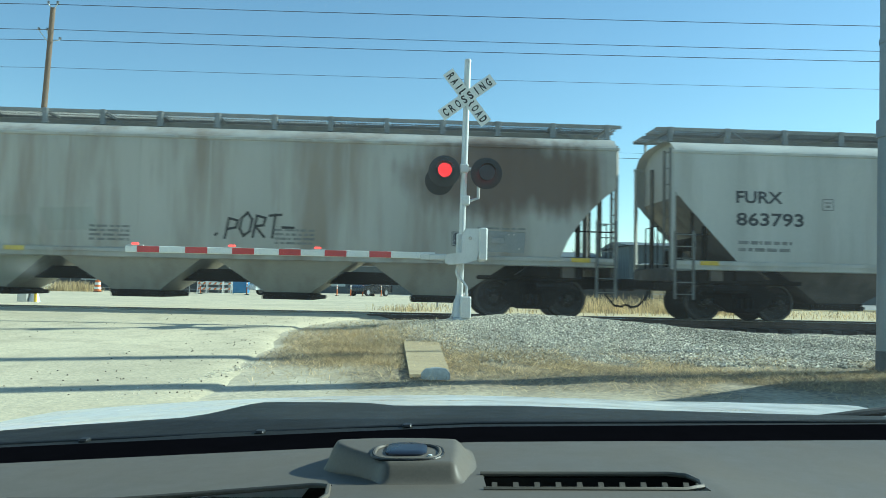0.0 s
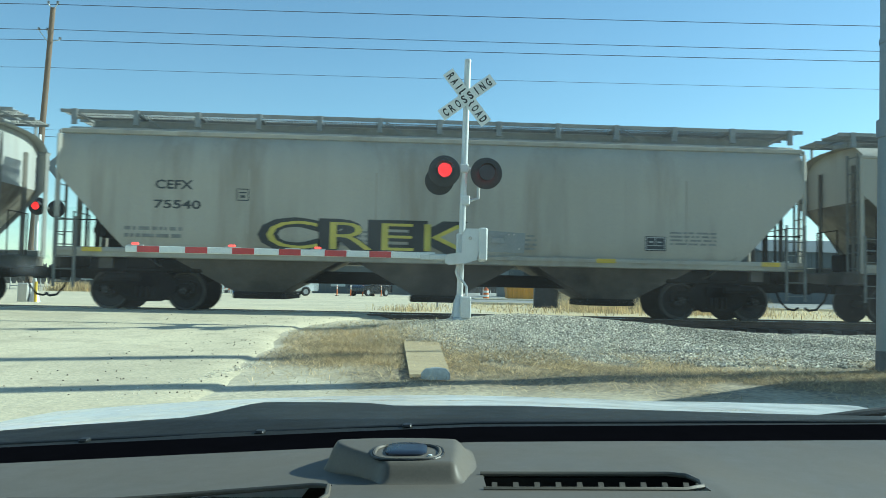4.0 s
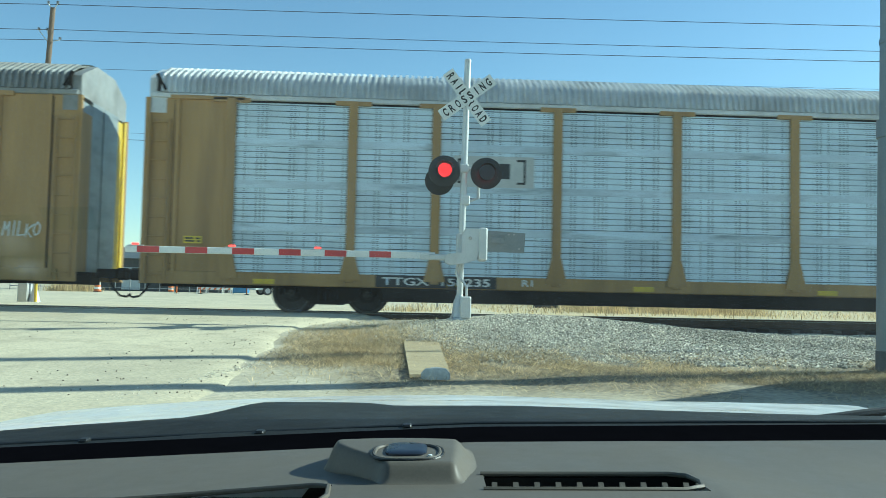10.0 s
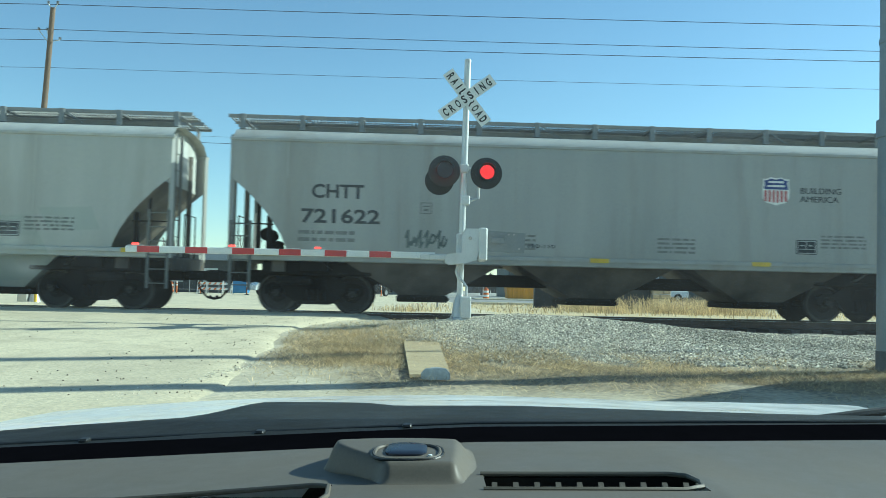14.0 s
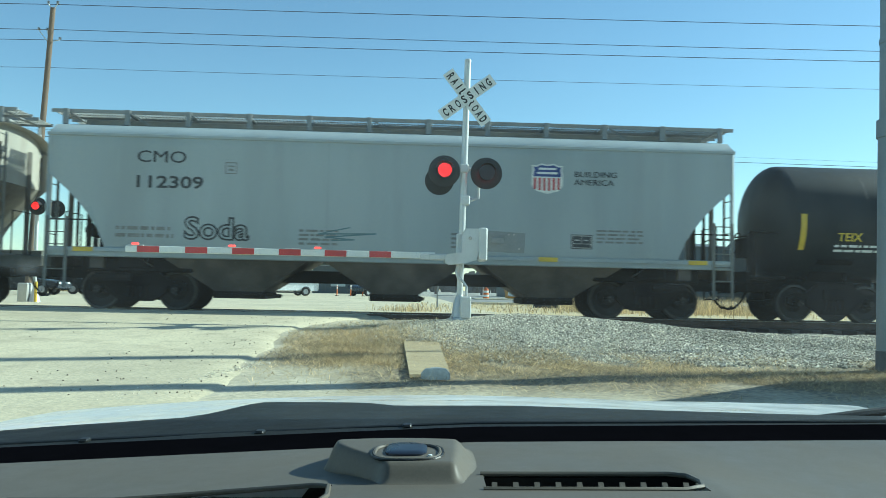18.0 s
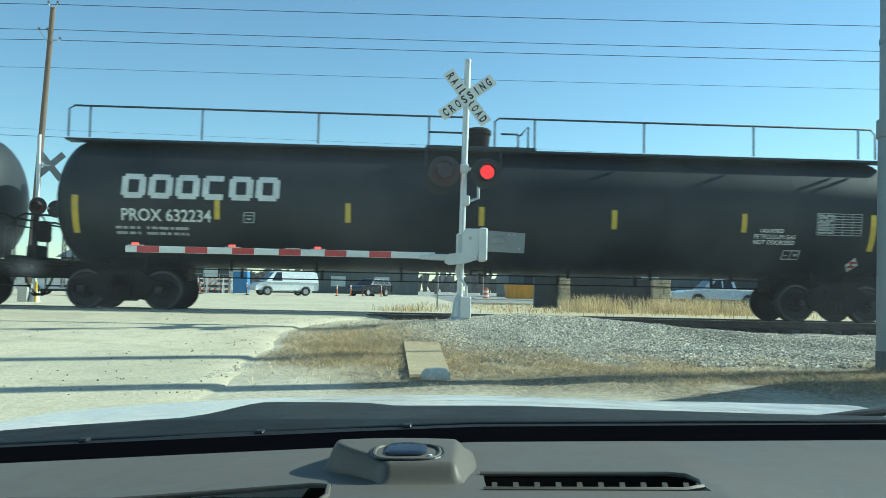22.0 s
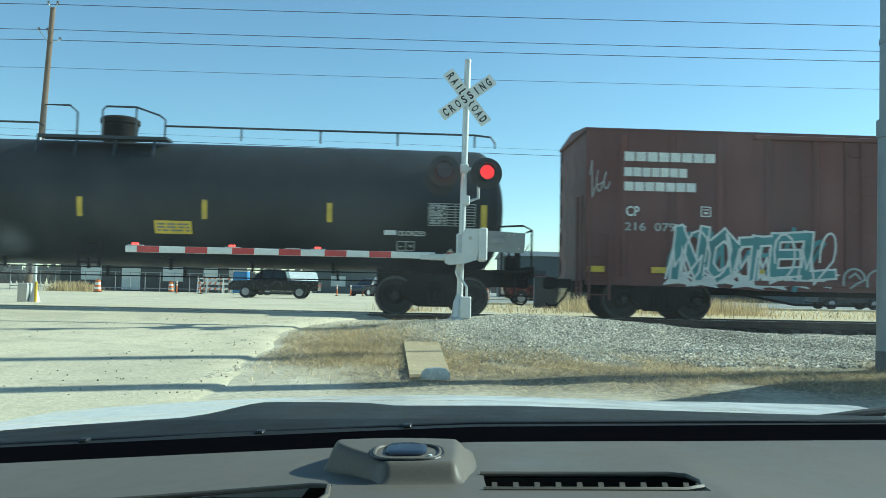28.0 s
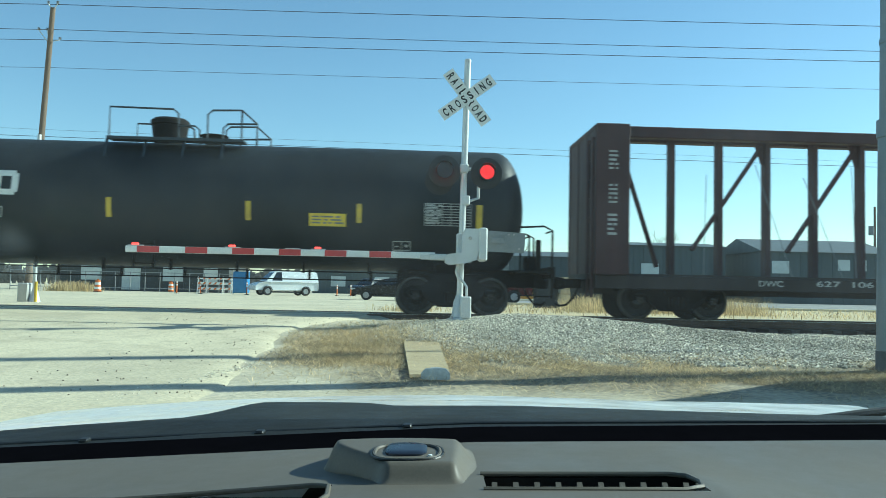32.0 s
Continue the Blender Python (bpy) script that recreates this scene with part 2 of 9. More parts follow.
YELLOW = mat("yellow_reflective_tape", (0.62, 0.44, 0.04), 0.5, 0, 0.12, 4, (1, 1, 1), 0.1, 40, 0, 80, (0.3, 0.22, 0.08), 0.5, 2.5, (1, 1, 1), 0.5)
YELTEXT = mat("yellow_stencil_paint", (0.70, 0.52, 0.05), 0.55)
SHIELDBLUE = mat("shield_blue", (0.035, 0.06, 0.22), 0.5)
SHIELDRED = mat("shield_red", (0.42, 0.05, 0.06), 0.5)
ARYEL = mat("mustard_rack_paint", (0.37, 0.23, 0.085), 0.6, 0, 0.15, 1.0, STREAK, 0.08, 30, 0.1, 20, (0.20, 0.12, 0.05), 0.6, 1.2, STREAK, 0.48)
ARBROWN = mat("ochre_rack_paint", (0.30, 0.20, 0.09), 0.65, 0, 0.15, 1.0, STREAK, 0.08, 30, 0.1, 20, (0.14, 0.09, 0.05), 0.6, 1.2, STREAK, 0.46)
ARROOF = mat("galvanised_roof", (0.60, 0.61, 0.60), 0.5, 0.3, 0.15, 1.2, (1, 1, 1), 0.1, 30, 0, 80, (0.32, 0.30, 0.27), 0.5, 1.0, (1, 1, 1), 0.5)
ARROOFDULL = mat("weathered_galvanised_roof", (0.27, 0.275, 0.265), 0.6, 0.2, 0.2, 1.2, (1, 1, 1), 0.1, 30, 0, 80, (0.13, 0.12, 0.105), 0.6, 1.0, (1, 1, 1), 0.48)
BOXRED = mat("oxide_red_boxcar_paint", (0.135, 0.050, 0.044), 0.65, 0, 0.15, 0.8, STREAK, 0.08, 30, 0.12, 12, (0.06, 0.035, 0.03), 0.6, 1.0, STREAK, 0.48)
# Near-black because the shadow lying on the deck is put into its colour.
DECKDARK = mat("shadowed_deck_steel", (0.030, 0.024, 0.024), 0.75, 0, 0.25, 1.5, STREAK, 0.15, 30, 0.1, 30)
BEAMRED = mat("brown_centerbeam_paint", (0.060, 0.030, 0.031), 0.7, 0, 0.2, 1.5, STREAK, 0.1, 30, 0.1, 30)
CONCRETE = mat("pale_concrete", (0.565, 0.49, 0.335), 0.9, 0, 0.14, 0.35, (1, 1, 1), 0.16, 24, 0.5, 12, (0.36, 0.31, 0.215), 0.75, 1.6, (1, 1, 1), 0.50)
EARTH = mat("dry_earth_and_grass", (0.52, 0.455, 0.325), 0.95, 0, 0.14, 0.9, (1, 1, 1), 0.20, 14, 0.6, 20, (0.42, 0.36, 0.25), 0.7, 0.8, (1, 1, 1), 0.47)
GRAVEL = mat("pale_gravel", (0.36, 0.35, 0.32), 0.95, 0, 0.15, 0.6, (1, 1, 1), 0.4, 22, 0.8, 30, (0.20, 0.19, 0.17), 0.5, 6.0, (1, 1, 1), 0.5)
STONE = mat("ballast_stone", (0.62, 0.56, 0.44), 0.95, 0, 0.25, 0.5, (1, 1, 1), 0.2, 12)
PEBBLE = mat("pale_pebbles", (0.68, 0.62, 0.49), 0.95, 0, 0.2, 0.8, (1, 1, 1), 0.2, 12)
ASPHALT = mat("worn_asphalt", (0.25, 0.24, 0.215), 0.9, 0, 0.12, 0.3, (1, 1, 1), 0.2, 20, 0.3, 40)
DRYGRASS = mat("dry_grass_blades", (0.60, 0.47, 0.26), 0.9, 0, 0.35, 1.5, (1, 1, 1), 0.2, 20)
RAILSTEEL = mat("rail_steel", (0.12, 0.085, 0.065), 0.7, 0.4, 0.2, 3, (1, 1, 1), 0.1, 40)
RAILTOP = mat("polished_rail_head", (0.5, 0.5, 0.5), 0.25, 1.0, 0.1, 3)
TIE = mat("weathered_timber_tie", (0.10, 0.08, 0.065), 0.95, 0, 0.3, 3, (1, 0.2, 1), 0.2, 30, 0.4, 40)
ALU = mat("aluminium_mast", (0.62, 0.62, 0.60), 0.45, 0.35, 0.08, 2, (1, 1, 1), 0.06, 40, 0, 80, (0.40, 0.38, 0.34), 0.4, 2.0, (1, 1, 0.3), 0.5)
SIGNWHITE = mat("white_sign_sheeting", (0.78, 0.78, 0.74), 0.5, 0, 0.05, 3)
SIGNBLACK = mat("black_sign_paint", (0.02, 0.02, 0.02), 0.5, 0, 0.1, 3)
GATERED = mat("red_gate_sheeting", (0.50, 0.05, 0.05), 0.5, 0, 0.1, 3)
BLACKPLATE = mat("black_signal_plate", (0.014, 0.014, 0.015), 0.55, 0, 0.2, 3)
REDLENS = mat("dark_red_lens", (0.022, 0.003, 0.003), 0.12, 0, 0.1, 6)
LEDGLOW = glow("lit_red_led", (1.0, 0.016, 0.02), 3.4)
POLEWOOD = mat("weathered_pole_wood", (0.17, 0.125, 0.09), 0.9, 0, 0.2, 1.5, (3, 3, 0.2), 0.2, 25, 0.3, 20)
WIRE = mat("dark_wire", (0.03, 0.03, 0.035), 0.6)


def screen(name, c, dirt, columns=0.52, creases=0.95):
    """Perforated sheet: creases and bunched columns of short slots pressed through pale galvanised steel."""
    m = mat(name, c, 0.5, 0.25, 0.12, 0.7, (1, 1, 1), 0.06, 28, 0, 40, dirt, 0.6, 0.9, (0.5, 1, 1.2), 0.5)
    t = m.node_tree
    L, N = t.links.new, t.nodes.new
    b = t.nodes["Principled BSDF"]
    src = b.inputs["Base Color"].links[0].from_socket
    tc, sep = N("ShaderNodeTexCoord"), N("ShaderNodeSeparateXYZ")
    L(tc.outputs["Object"], sep.inputs[0])

    def op(kind, a, v):
        n = N("ShaderNodeMath")
        n.operation = kind
        for i, q in enumerate((a, v)):
            if isinstance(q, (int, float)):
                n.inputs[i].default_value = q
            else:
                L(q, n.inputs[i])
        return n.outputs[0]

    def stripe(axis, period, share):
        return op('LESS_THAN', op('FRACT', op('MULTIPLY', sep.outputs[axis], 1.0 / period), 0.0), share)
    # dotted upright columns of slots, in bunches, between pressed horizontal creases; their shade is put in as dark
    # colour
    slots = op('MULTIPLY', stripe(2, 0.048, 0.55), stripe(0, 0.094, 0.34))
    bunch = op('MAXIMUM', stripe(0, 0.655, columns), op('MULTIPLY', stripe(0, 1.13, 0.5), stripe(0, 0.282, 0.36)))
    fac = op('MULTIPLY', slots, bunch)
    mix = N("ShaderNodeMix")
    mix.data_type = 'RGBA'
    patch = N("ShaderNodeTexNoise")
    patch.inputs["Scale"].default_value = 1.1
    L(tc.outputs["Object"], patch.inputs["Vector"])
    crease = op('MULTIPLY', stripe(2, 0.137, 0.17), op('MULTIPLY', patch.outputs["Fac"], creases))
    L(op('MAXIMUM', op('MULTIPLY', fac, 0.8), crease), mix.inputs["Factor"])
    L(src, mix.inputs[6])
    mix.inputs[7].default_value = (0.03, 0.035, 0.04, 1)
    L(mix.outputs[2], b.inputs["Base Color"])
    return m

# ---- ground, road, track ----
def ease(a, b, x):
    t = min(1.0, max(0.0, (x - a) / (b - a)))
    return t * t * (3 - 2 * t)


def road_edge(y):
    """The ragged right edge of the concrete road on the near side."""
    return -1.95 + 1.2 * ease(-6.5, -2.4, y) - 0.05 * (y + 9.0) * (y < -9) * 0.6 + 0.05 * math.sin(2.1 * y) + 0.03 * math.sin(5.3 * y + 1)


def terrain(x, y):
    if y < -2.6:
        z = max(-0.85, -0.85 + 0.0447 * (y + 20.4))
    elif y < 2.6:
        z = -0.055
    else:
        z = -0.055 - 0.10 * ease(2.6, 14, y)
    off = ease(-1.3, 0.3, x)
    z += (1 - off) * 0.08 * ease(-9.0, -5.0, y) * (1 - 0.65 * ease(-4.5, -2.6, y)) if y < -2.6 else (1 - off) * 0.028 * (1 - ease(1.0, 3.0, y))
    bed = ease(-3.4, -2.5, y) * (1 - ease(2.5, 3.4, y))
    z -= 0.20 * bed * ease(-0.6, 0.2, x)
    if y < 0:
        z += off * 0.22 * math.exp(-((x - 1.6) / 3.2) ** 2 - ((y + 5.6) / 1.7) ** 2)
        z += off * 0.16 * ease(-6.0, -4.2, y) * (1 - ease(-3.4, -2.5, y)) * ease(0.5, 2.5, x)
        z -= 0.27 * ease(2.5, 8.5, x) * ease(-9.5, -3.8, y) * (1 - 0.7 * ease(-3.4, -2.4, y))
    if abs(x) < 30 and abs(y) < 14:
        z += 0.025 * off * (noise.noise(Vector((x * 1.1, y * 1.1, 0))) + 0.5 * noise.noise(Vector((x * 3, y * 3, 4))))
    return z


def grid_line(breaks):
    out = []
    for a, b, s in breaks:
        k = max(1, round((b - a) / s))
        out += [a + (b - a) * i / k for i in range(k)]
    return out + [breaks[-1][1]]


XS = grid_line([(-2500, -300, 550), (-300, -60, 40), (-60, -14, 4), (-14, 12, 0.3), (12, 60, 4), (60, 300, 40), (300, 2500, 550)])
YS = grid_line([(-2500, -300, 550), (-300, -60, 40), (-60, -22, 6), (-22, -13, 0.9), (-13, 4, 0.25), (4, 30, 2), (30, 100, 10), (100, 400, 60), (400, 4000, 600)])


def verge_cover(m):
    """Matted straw in a band along the verge and grit under the stones, each with a ragged edge; both darkened for the
    shaded gaps.
    """
    t = m.node_tree
    L, N = t.links.new, t.nodes.new
    b = t.nodes["Principled BSDF"]
    geo, sep = N("ShaderNodeNewGeometry"), N("ShaderNodeSeparateXYZ")
    L(geo.outputs["Position"], sep.inputs[0])

    def cloud(sc, detail=5.0):
        nz = N("ShaderNodeTexNoise")
        nz.inputs["Scale"].default_value, nz.inputs["Detail"].default_value = sc, detail
        L(geo.outputs["Position"], nz.inputs["Vector"])
        return nz.outputs["Fac"]

    def op(kind, a, v):
        n = N("ShaderNodeMath")
        n.operation = kind
        for i, q in enumerate((a, v)):
            if isinstance(q, (int, float)):
                n.inputs[i].default_value = q
            else:
                L(q, n.inputs[i])
        return n.outputs[0]

    def step(v, a, c):
        r = N("ShaderNodeMapRange")
        r.interpolation_type = 'SMOOTHSTEP'
        r.inputs["From Min"].default_value, r.inputs["From Max"].default_value = a, c
        L(v, r.inputs["Value"])
        return r.outputs[0]
    wob = op('MULTIPLY', op('SUBTRACT', cloud(0.9), 0.5), 3.0)
    x = op('ADD', sep.outputs[0], wob)
    y = op('ADD', sep.outputs[1], wob)
    slant = op('ADD', x, op('MULTIPLY', op('ADD', y, 8.0), 0.33))
    shoulder = op('ADD', y, op('MULTIPLY', step(x, 1.5, 4.5), 1.2))
    for colour, low, fac in (((0.24, 0.225, 0.19), (0.44, 0.42, 0.36), op('MULTIPLY', step(y, -9.2, -7.6), step(x, -0.9, 0.3))),
                             ((0.34, 0.27, 0.16), (0.13, 0.105, 0.065), op('MULTIPLY', op('MULTIPLY', step(y, -12.6, -11.0), step(shoulder, -6.4, -8.3)), step(slant, -2.2, -1.1))),
                             ((0.60, 0.48, 0.27), (0.44, 0.35, 0.19), op('MULTIPLY', step(y, 2.6, 3.6), op('MULTIPLY', step(x, 1.0, 3.0), step(y, 26.5, 24.5))))):
        tex = N("ShaderNodeMix")
        tex.data_type = 'RGBA'
        L(step(cloud(16.0), 0.40, 0.62), tex.inputs["Factor"])
        tex.inputs[6].default_value, tex.inputs[7].default_value = (*colour, 1), (*low, 1)
        mix = N("ShaderNodeMix")
        mix.data_type = 'RGBA'
        L(op('MULTIPLY', fac, 0.92), mix.inputs["Factor"])
        L(b.inputs["Base Color"].links[0].from_socket, mix.inputs[6])
        L(tex.outputs[2], mix.inputs[7])
        L(mix.outputs[2], b.inputs["Base Color"])


verge_cover(EARTH)
tagged(part("ground", Geo().sheet(XS, YS, lambda x, y: terrain(x, y) - 0.010), EARTH), "dry earth with straw-coloured dead grass", "ground", kind="structure")

# concrete approach and the road over the crossing
g = Geo()
ys = grid_line([(-40, -22, 3), (-22, -13, 0.6), (-13, -1.1, 0.2)])
cols = 18
vs = []
for y in ys:
    e = road_edge(y)
    for i in range(cols):
        x = lerp(-60, e, 1 - (1 - i / (cols - 1)) ** 2.2)
        vs.append((x, y, terrain(x, y) + (0.028 if i < cols - 3 else (0.028, 0.020, -0.022)[i - cols + 3])))
n = cols
g.add(vs, [(j * n + i, j * n + i + 1, (j + 1) * n + i + 1, (j + 1) * n + i) for j in range(len(ys) - 1) for i in range(n - 1)])
tagged(part("road_near", g, CONCRETE), "pale dusty concrete road rising to the crossing", "road", kind="structure")
g = Geo()
g.sheet(grid_line([(-60, -16, 6), (-16, 3.0, 1.0)]), grid_line([(1.1, 6, 0.7), (6, 70, 6)]), lambda x, y: terrain(x, y) + 0.012 if x < 3 else terrain(x, y) + 0.008)
tagged(part("road_far", g, CONCRETE), "pale concrete road beyond the track", "road", kind="structure")
g = Geo()
g.sheet(spread(3.0, 90, 20), spread(26, 74, 14), lambda x, y: terrain(x, y) + 0.010)
tagged(part("parking_lot", g, ASPHALT), "grey asphalt lot and street beyond the grass", "road", kind="structure")
for i in range(14):
    g = Geo()
    x = 3.4 + i * 5.0
    g.rbox(x, x + 4.96, 25.4, 25.75, terrain(x, 25.5) - 0.05, terrain(x, 25.5) + 0.13, 0.03)
    tagged(part("kerb", g, CONCRETE), "pale concrete kerb stone along the lot", "kerb", "kerb stones", "structure")

# crossing panels
k = 0
for y0, y1 in ((-1.85, -0.86), (-0.62, 0.0), (0.005, 0.62), (0.86, 1.85)):
    for i in range(14):
        x1 = -0.85 - i * 2.44
        g = Geo()
        g.rbox(x1 - 2.425, x1, y0, y1, -0.30, -0.012, 0.015)
        tagged(part("crossing_panel", g, CONCRETE), "concrete crossing panel between the rails", "crossing panel", "crossing panels", "structure")
# rails
for y in (-0.755, 0.755):
    g = Geo()
    g.prism([(-0.07 + y, -0.17), (0.07 + y, -0.17), (0.07 + y, -0.155), (0.012 + y, -0.14), (0.012 + y, -0.045), (0.034 + y, -0.035), (0.034 + y, -0.004),
             (-0.034 + y, -0.004), (-0.034 + y, -0.035), (-0.012 + y, -0.045), (-0.012 + y, -0.14), (-0.07 + y, -0.155)], 'x', -200, 200)
    r = tagged(part("rail", g, RAILSTEEL), "rusty steel rail with bright worn head", "rail", "rails", "structure")
    part("rail_head", Geo().box(-200, 200, y - 0.026, y + 0.026, -0.004, 0.0), RAILTOP, r)
tie = None
rnd = random.Random(5)
tie_mesh = Geo().rbox(-0.115, 0.115, -1.3, 1.3, -0.35, -0.175, 0.012).mesh("tie", TIE)
for i in range(64):
    x = -0.35 + i * 0.54
    ob = part("tie", tie_mesh, None, at=pose(x, rnd.uniform(-0.04, 0.04), rnd.uniform(-0.01, 0.005), 0, 0, rnd.uniform(-1.2, 1.2)))
    tagged(ob, "dark weathered timber railway tie", "railway tie", "ties under the rails", "structure")


# ---- loose stones, dry grass ----
def stone_shapes(rnd, n):
    out = []
    for _ in range(n):
        vs = []
        for s in (-1, 1):
            k = rnd.randint(4, 5)
            a0 = rnd.uniform(0, 6)
            for i in range(k):
                a = a0 + 2 * math.pi * i / k
                r = rnd.uniform(0.65, 1.05)
                vs.append((r * math.cos(a), r * math.sin(a), s * rnd.uniform(0.5, 0.8)))
            if s < 0:
                k0 = k
        fs = [tuple(range(k0))[::-1], tuple(range(k0, len(vs)))]
        k1 = len(vs) - k0
        for i in range(max(k0, k1)):
            a, b = i % k0, (i + 1) % k0
            c, d = k0 + i % k1, k0 + (i + 1) % k1
            if i < k0 and i < k1:
                fs.append((a, b, d if i < k1 else c, c))
            elif i < k0:
                fs.append((a, b, k0))
            else:
                fs.append((0, d, c))
        out.append((vs, fs))
    return out


SHAPES = stone_shapes(random.Random(3), 12)


def scatter_stones(name, label, count, pick, size, seed, material, lift=0.3, base=0.0):
    rnd = random.Random(seed)
    g = Geo()
    for _ in range(count):
        p = pick(rnd)
        if p is None:
            continue
        x, y = p
        vs, fs = SHAPES[rnd.randint(0, 11)]
        s = rnd.uniform(*size)
        q = Euler((rnd.uniform(-0.5, 0.5), rnd.uniform(-0.5, 0.5), rnd.uniform(0, 6.3))).to_matrix()
        z = terrain(x, y) + base + lift * s * rnd.uniform(0.2, 1.0)
        c = Vector((x, y, z))
        g.add([q @ (Vector(v) * s) + c for v in vs], fs)
    return tagged(part(name, g, material, smooth=False), label, "gravel", kind="stuff")


def island_tint(m, lo, hi):
    """Gives every loose piece of a joined mesh its own tone."""
    t = m.node_tree
    b = t.nodes["Principled BSDF"]
    src = b.inputs["Base Color"].links[0].from_socket
    geo, r, mix = t.nodes.new("ShaderNodeNewGeometry"), t.nodes.new("ShaderNodeMapRange"), t.nodes.new("ShaderNodeMix")
    r.inputs["To Min"].default_value, r.inputs["To Max"].default_value = lo, hi
    t.links.new(geo.outputs["Random Per Island"], r.inputs["Value"])
    mix.data_type, mix.blend_type = 'RGBA', 'MULTIPLY'
    mix.inputs["Factor"].default_value = 1.0
    t.links.new(src, mix.inputs[6])
    t.links.new(r.outputs[0], mix.inputs[7])
    t.links.new(mix.outputs[2], b.inputs["Base Color"])


island_tint(STONE, 0.38, 1.3)
island_tint(PEBBLE, 0.6, 1.2)
island_tint(DRYGRASS, 0.35, 1.5)


def let_light_through(m, share):
    """Thin dry blades pass part of the light on."""
    t = m.node_tree
    b, out = t.nodes["Principled BSDF"], t.nodes["Material Output"]
    thin, mix = t.nodes.new("ShaderNodeBsdfTranslucent"), t.nodes.new("ShaderNodeMixShader")
    t.links.new(b.inputs["Base Color"].links[0].from_socket, thin.inputs[0])
    mix.inputs[0].default_value = share
    t.links.new(b.outputs[0], mix.inputs[1])
    t.links.new(thin.outputs[0], mix.inputs[2])
    t.links.new(mix.outputs[0], out.inputs[0])


let_light_through(DRYGRASS, 0.4)


def pick_ballast(rnd):
    x = rnd.uniform(0.0, 12.5)
    y = rnd.uniform(-9.5, -1.0)
    near = lerp(-3.2, -9.3, ease(0.8, 4.2, x)) + 0.5 * noise.noise(Vector((x * 1.3, 0, 5)))
    return (x, y) if y > near or rnd.random() < 0.12 else None


def pick_mound(rnd):
    x, y = rnd.gauss(1.9, 1.6), rnd.gauss(-5.9, 1.7)
    return (x, y) if x > road_edge(y) + 0.5 and -9.3 < y < -2.2 else None


def pick_verge(rnd):
    x, y = rnd.uniform(0.5, 9), rnd.uniform(-9.6, -5.0)
    return (x, y) if rnd.random() < ease(-9.6, -6.5, y) else None


def pick_road(rnd):
    x, y = rnd.uniform(-9, -1.2), rnd.uniform(-12.5, -3.5)
    if rnd.random() < 0.6:
        x = road_edge(y) - abs(rnd.gauss(0, 1.2))
    return (x, y)


scatter_stones("ballast", "grey and buff crushed-stone ballast beside the rails", 88000, pick_ballast, (0.011, 0.027), 1, STONE)
scatter_stones("gravel", "pale small gravel on the mound by the mast", 34000, pick_mound, (0.006, 0.018), 2, PEBBLE)
scatter_stones("gravel", "scattered gravel on the verge", 6500, pick_verge, (0.008, 0.026), 4, PEBBLE)
scatter_stones("gravel", "loose dark pebbles on the concrete", 260, pick_road, (0.005, 0.011), 6, TIE, 0.6, 0.028)

def pick_crumbs(rnd):
    q = rnd.random()
    return (lerp(-1.75, -2.75, q) + rnd.gauss(0, 0.07), lerp(-9.9, -12.7, q) + rnd.gauss(0, 0.10))


scatter_stones("gravel", "pale concrete crumbs along the broken road edge", 420, pick_crumbs, (0.004, 0.013), 8, PEBBLE, 0.4, 0.02)


def grass(name, label, count, pick, length, seed, lean=0.6, width=0.006):
    rnd = random.Random(seed)
    g = Geo()
    for _ in range(count):
        p = pick(rnd)
        if p is None:
            continue
        x, y = p
        z = terrain(x, y) - 0.012 + (rnd.random() ** 2 * 0.05 if lean > 0.9 else 0.0)
        h = rnd.uniform(*length)
        a, k = rnd.uniform(0, 6.28), lean * (1 - rnd.random() ** 2 * (0.10 if lean > 0.9 else 0.6))
        dx, dy = h * k * math.cos(a), h * k * math.sin(a)
        wx, wy = -math.sin(a) * width, math.cos(a) * width
        up = h * math.sqrt(max(0.05, 1 - k * k))
        g.add([(x - wx, y - wy, z), (x + wx, y + wy, z), (x + dx * 0.45 + wx * 0.8, y + dy * 0.45 + wy * 0.8, z + up * 0.6),
               (x + dx * 0.45 - wx * 0.8, y + dy * 0.45 - wy * 0.8, z + up * 0.6), (x + dx, y + dy, z + up)], [(0, 1, 2, 3), (3, 2, 4)])
    return tagged(part(name, g, DRYGRASS, smooth=False), label, "grass", kind="stuff")


def pick_front(rnd):
    x = rnd.uniform(-1.6, 9.5)
    y = rnd.gauss(-9.5 - 0.9 * ease(1.5, 4.5, x), 0.85)
    if x < road_edge(y) + 0.15 or y < -12.8 or x + 0.33 * (y + 8) < -1.5 + rnd.uniform(-0.5, 0.3):
        return None
    return (x, y) if noise.noise(Vector((x * 0.9, y * 0.9, 2))) > -0.25 else None


def pick_patch(rnd):
    x, y = rnd.gauss(-0.7, 0.75), rnd.gauss(-7.9, 1.3)
    return (x, y) if x > road_edge(y) + 0.1 else None


def pick_tall(rnd):
    x, y = rnd.uniform(6.5, 13.5), rnd.uniform(8.5, 14)
    return (x, y) if noise.noise(Vector((x * 0.5, y * 0.5, 7))) > -0.2 else None


def pick_far(rnd):
    return (rnd.uniform(0.2, 40), rnd.uniform(3.2, 24))


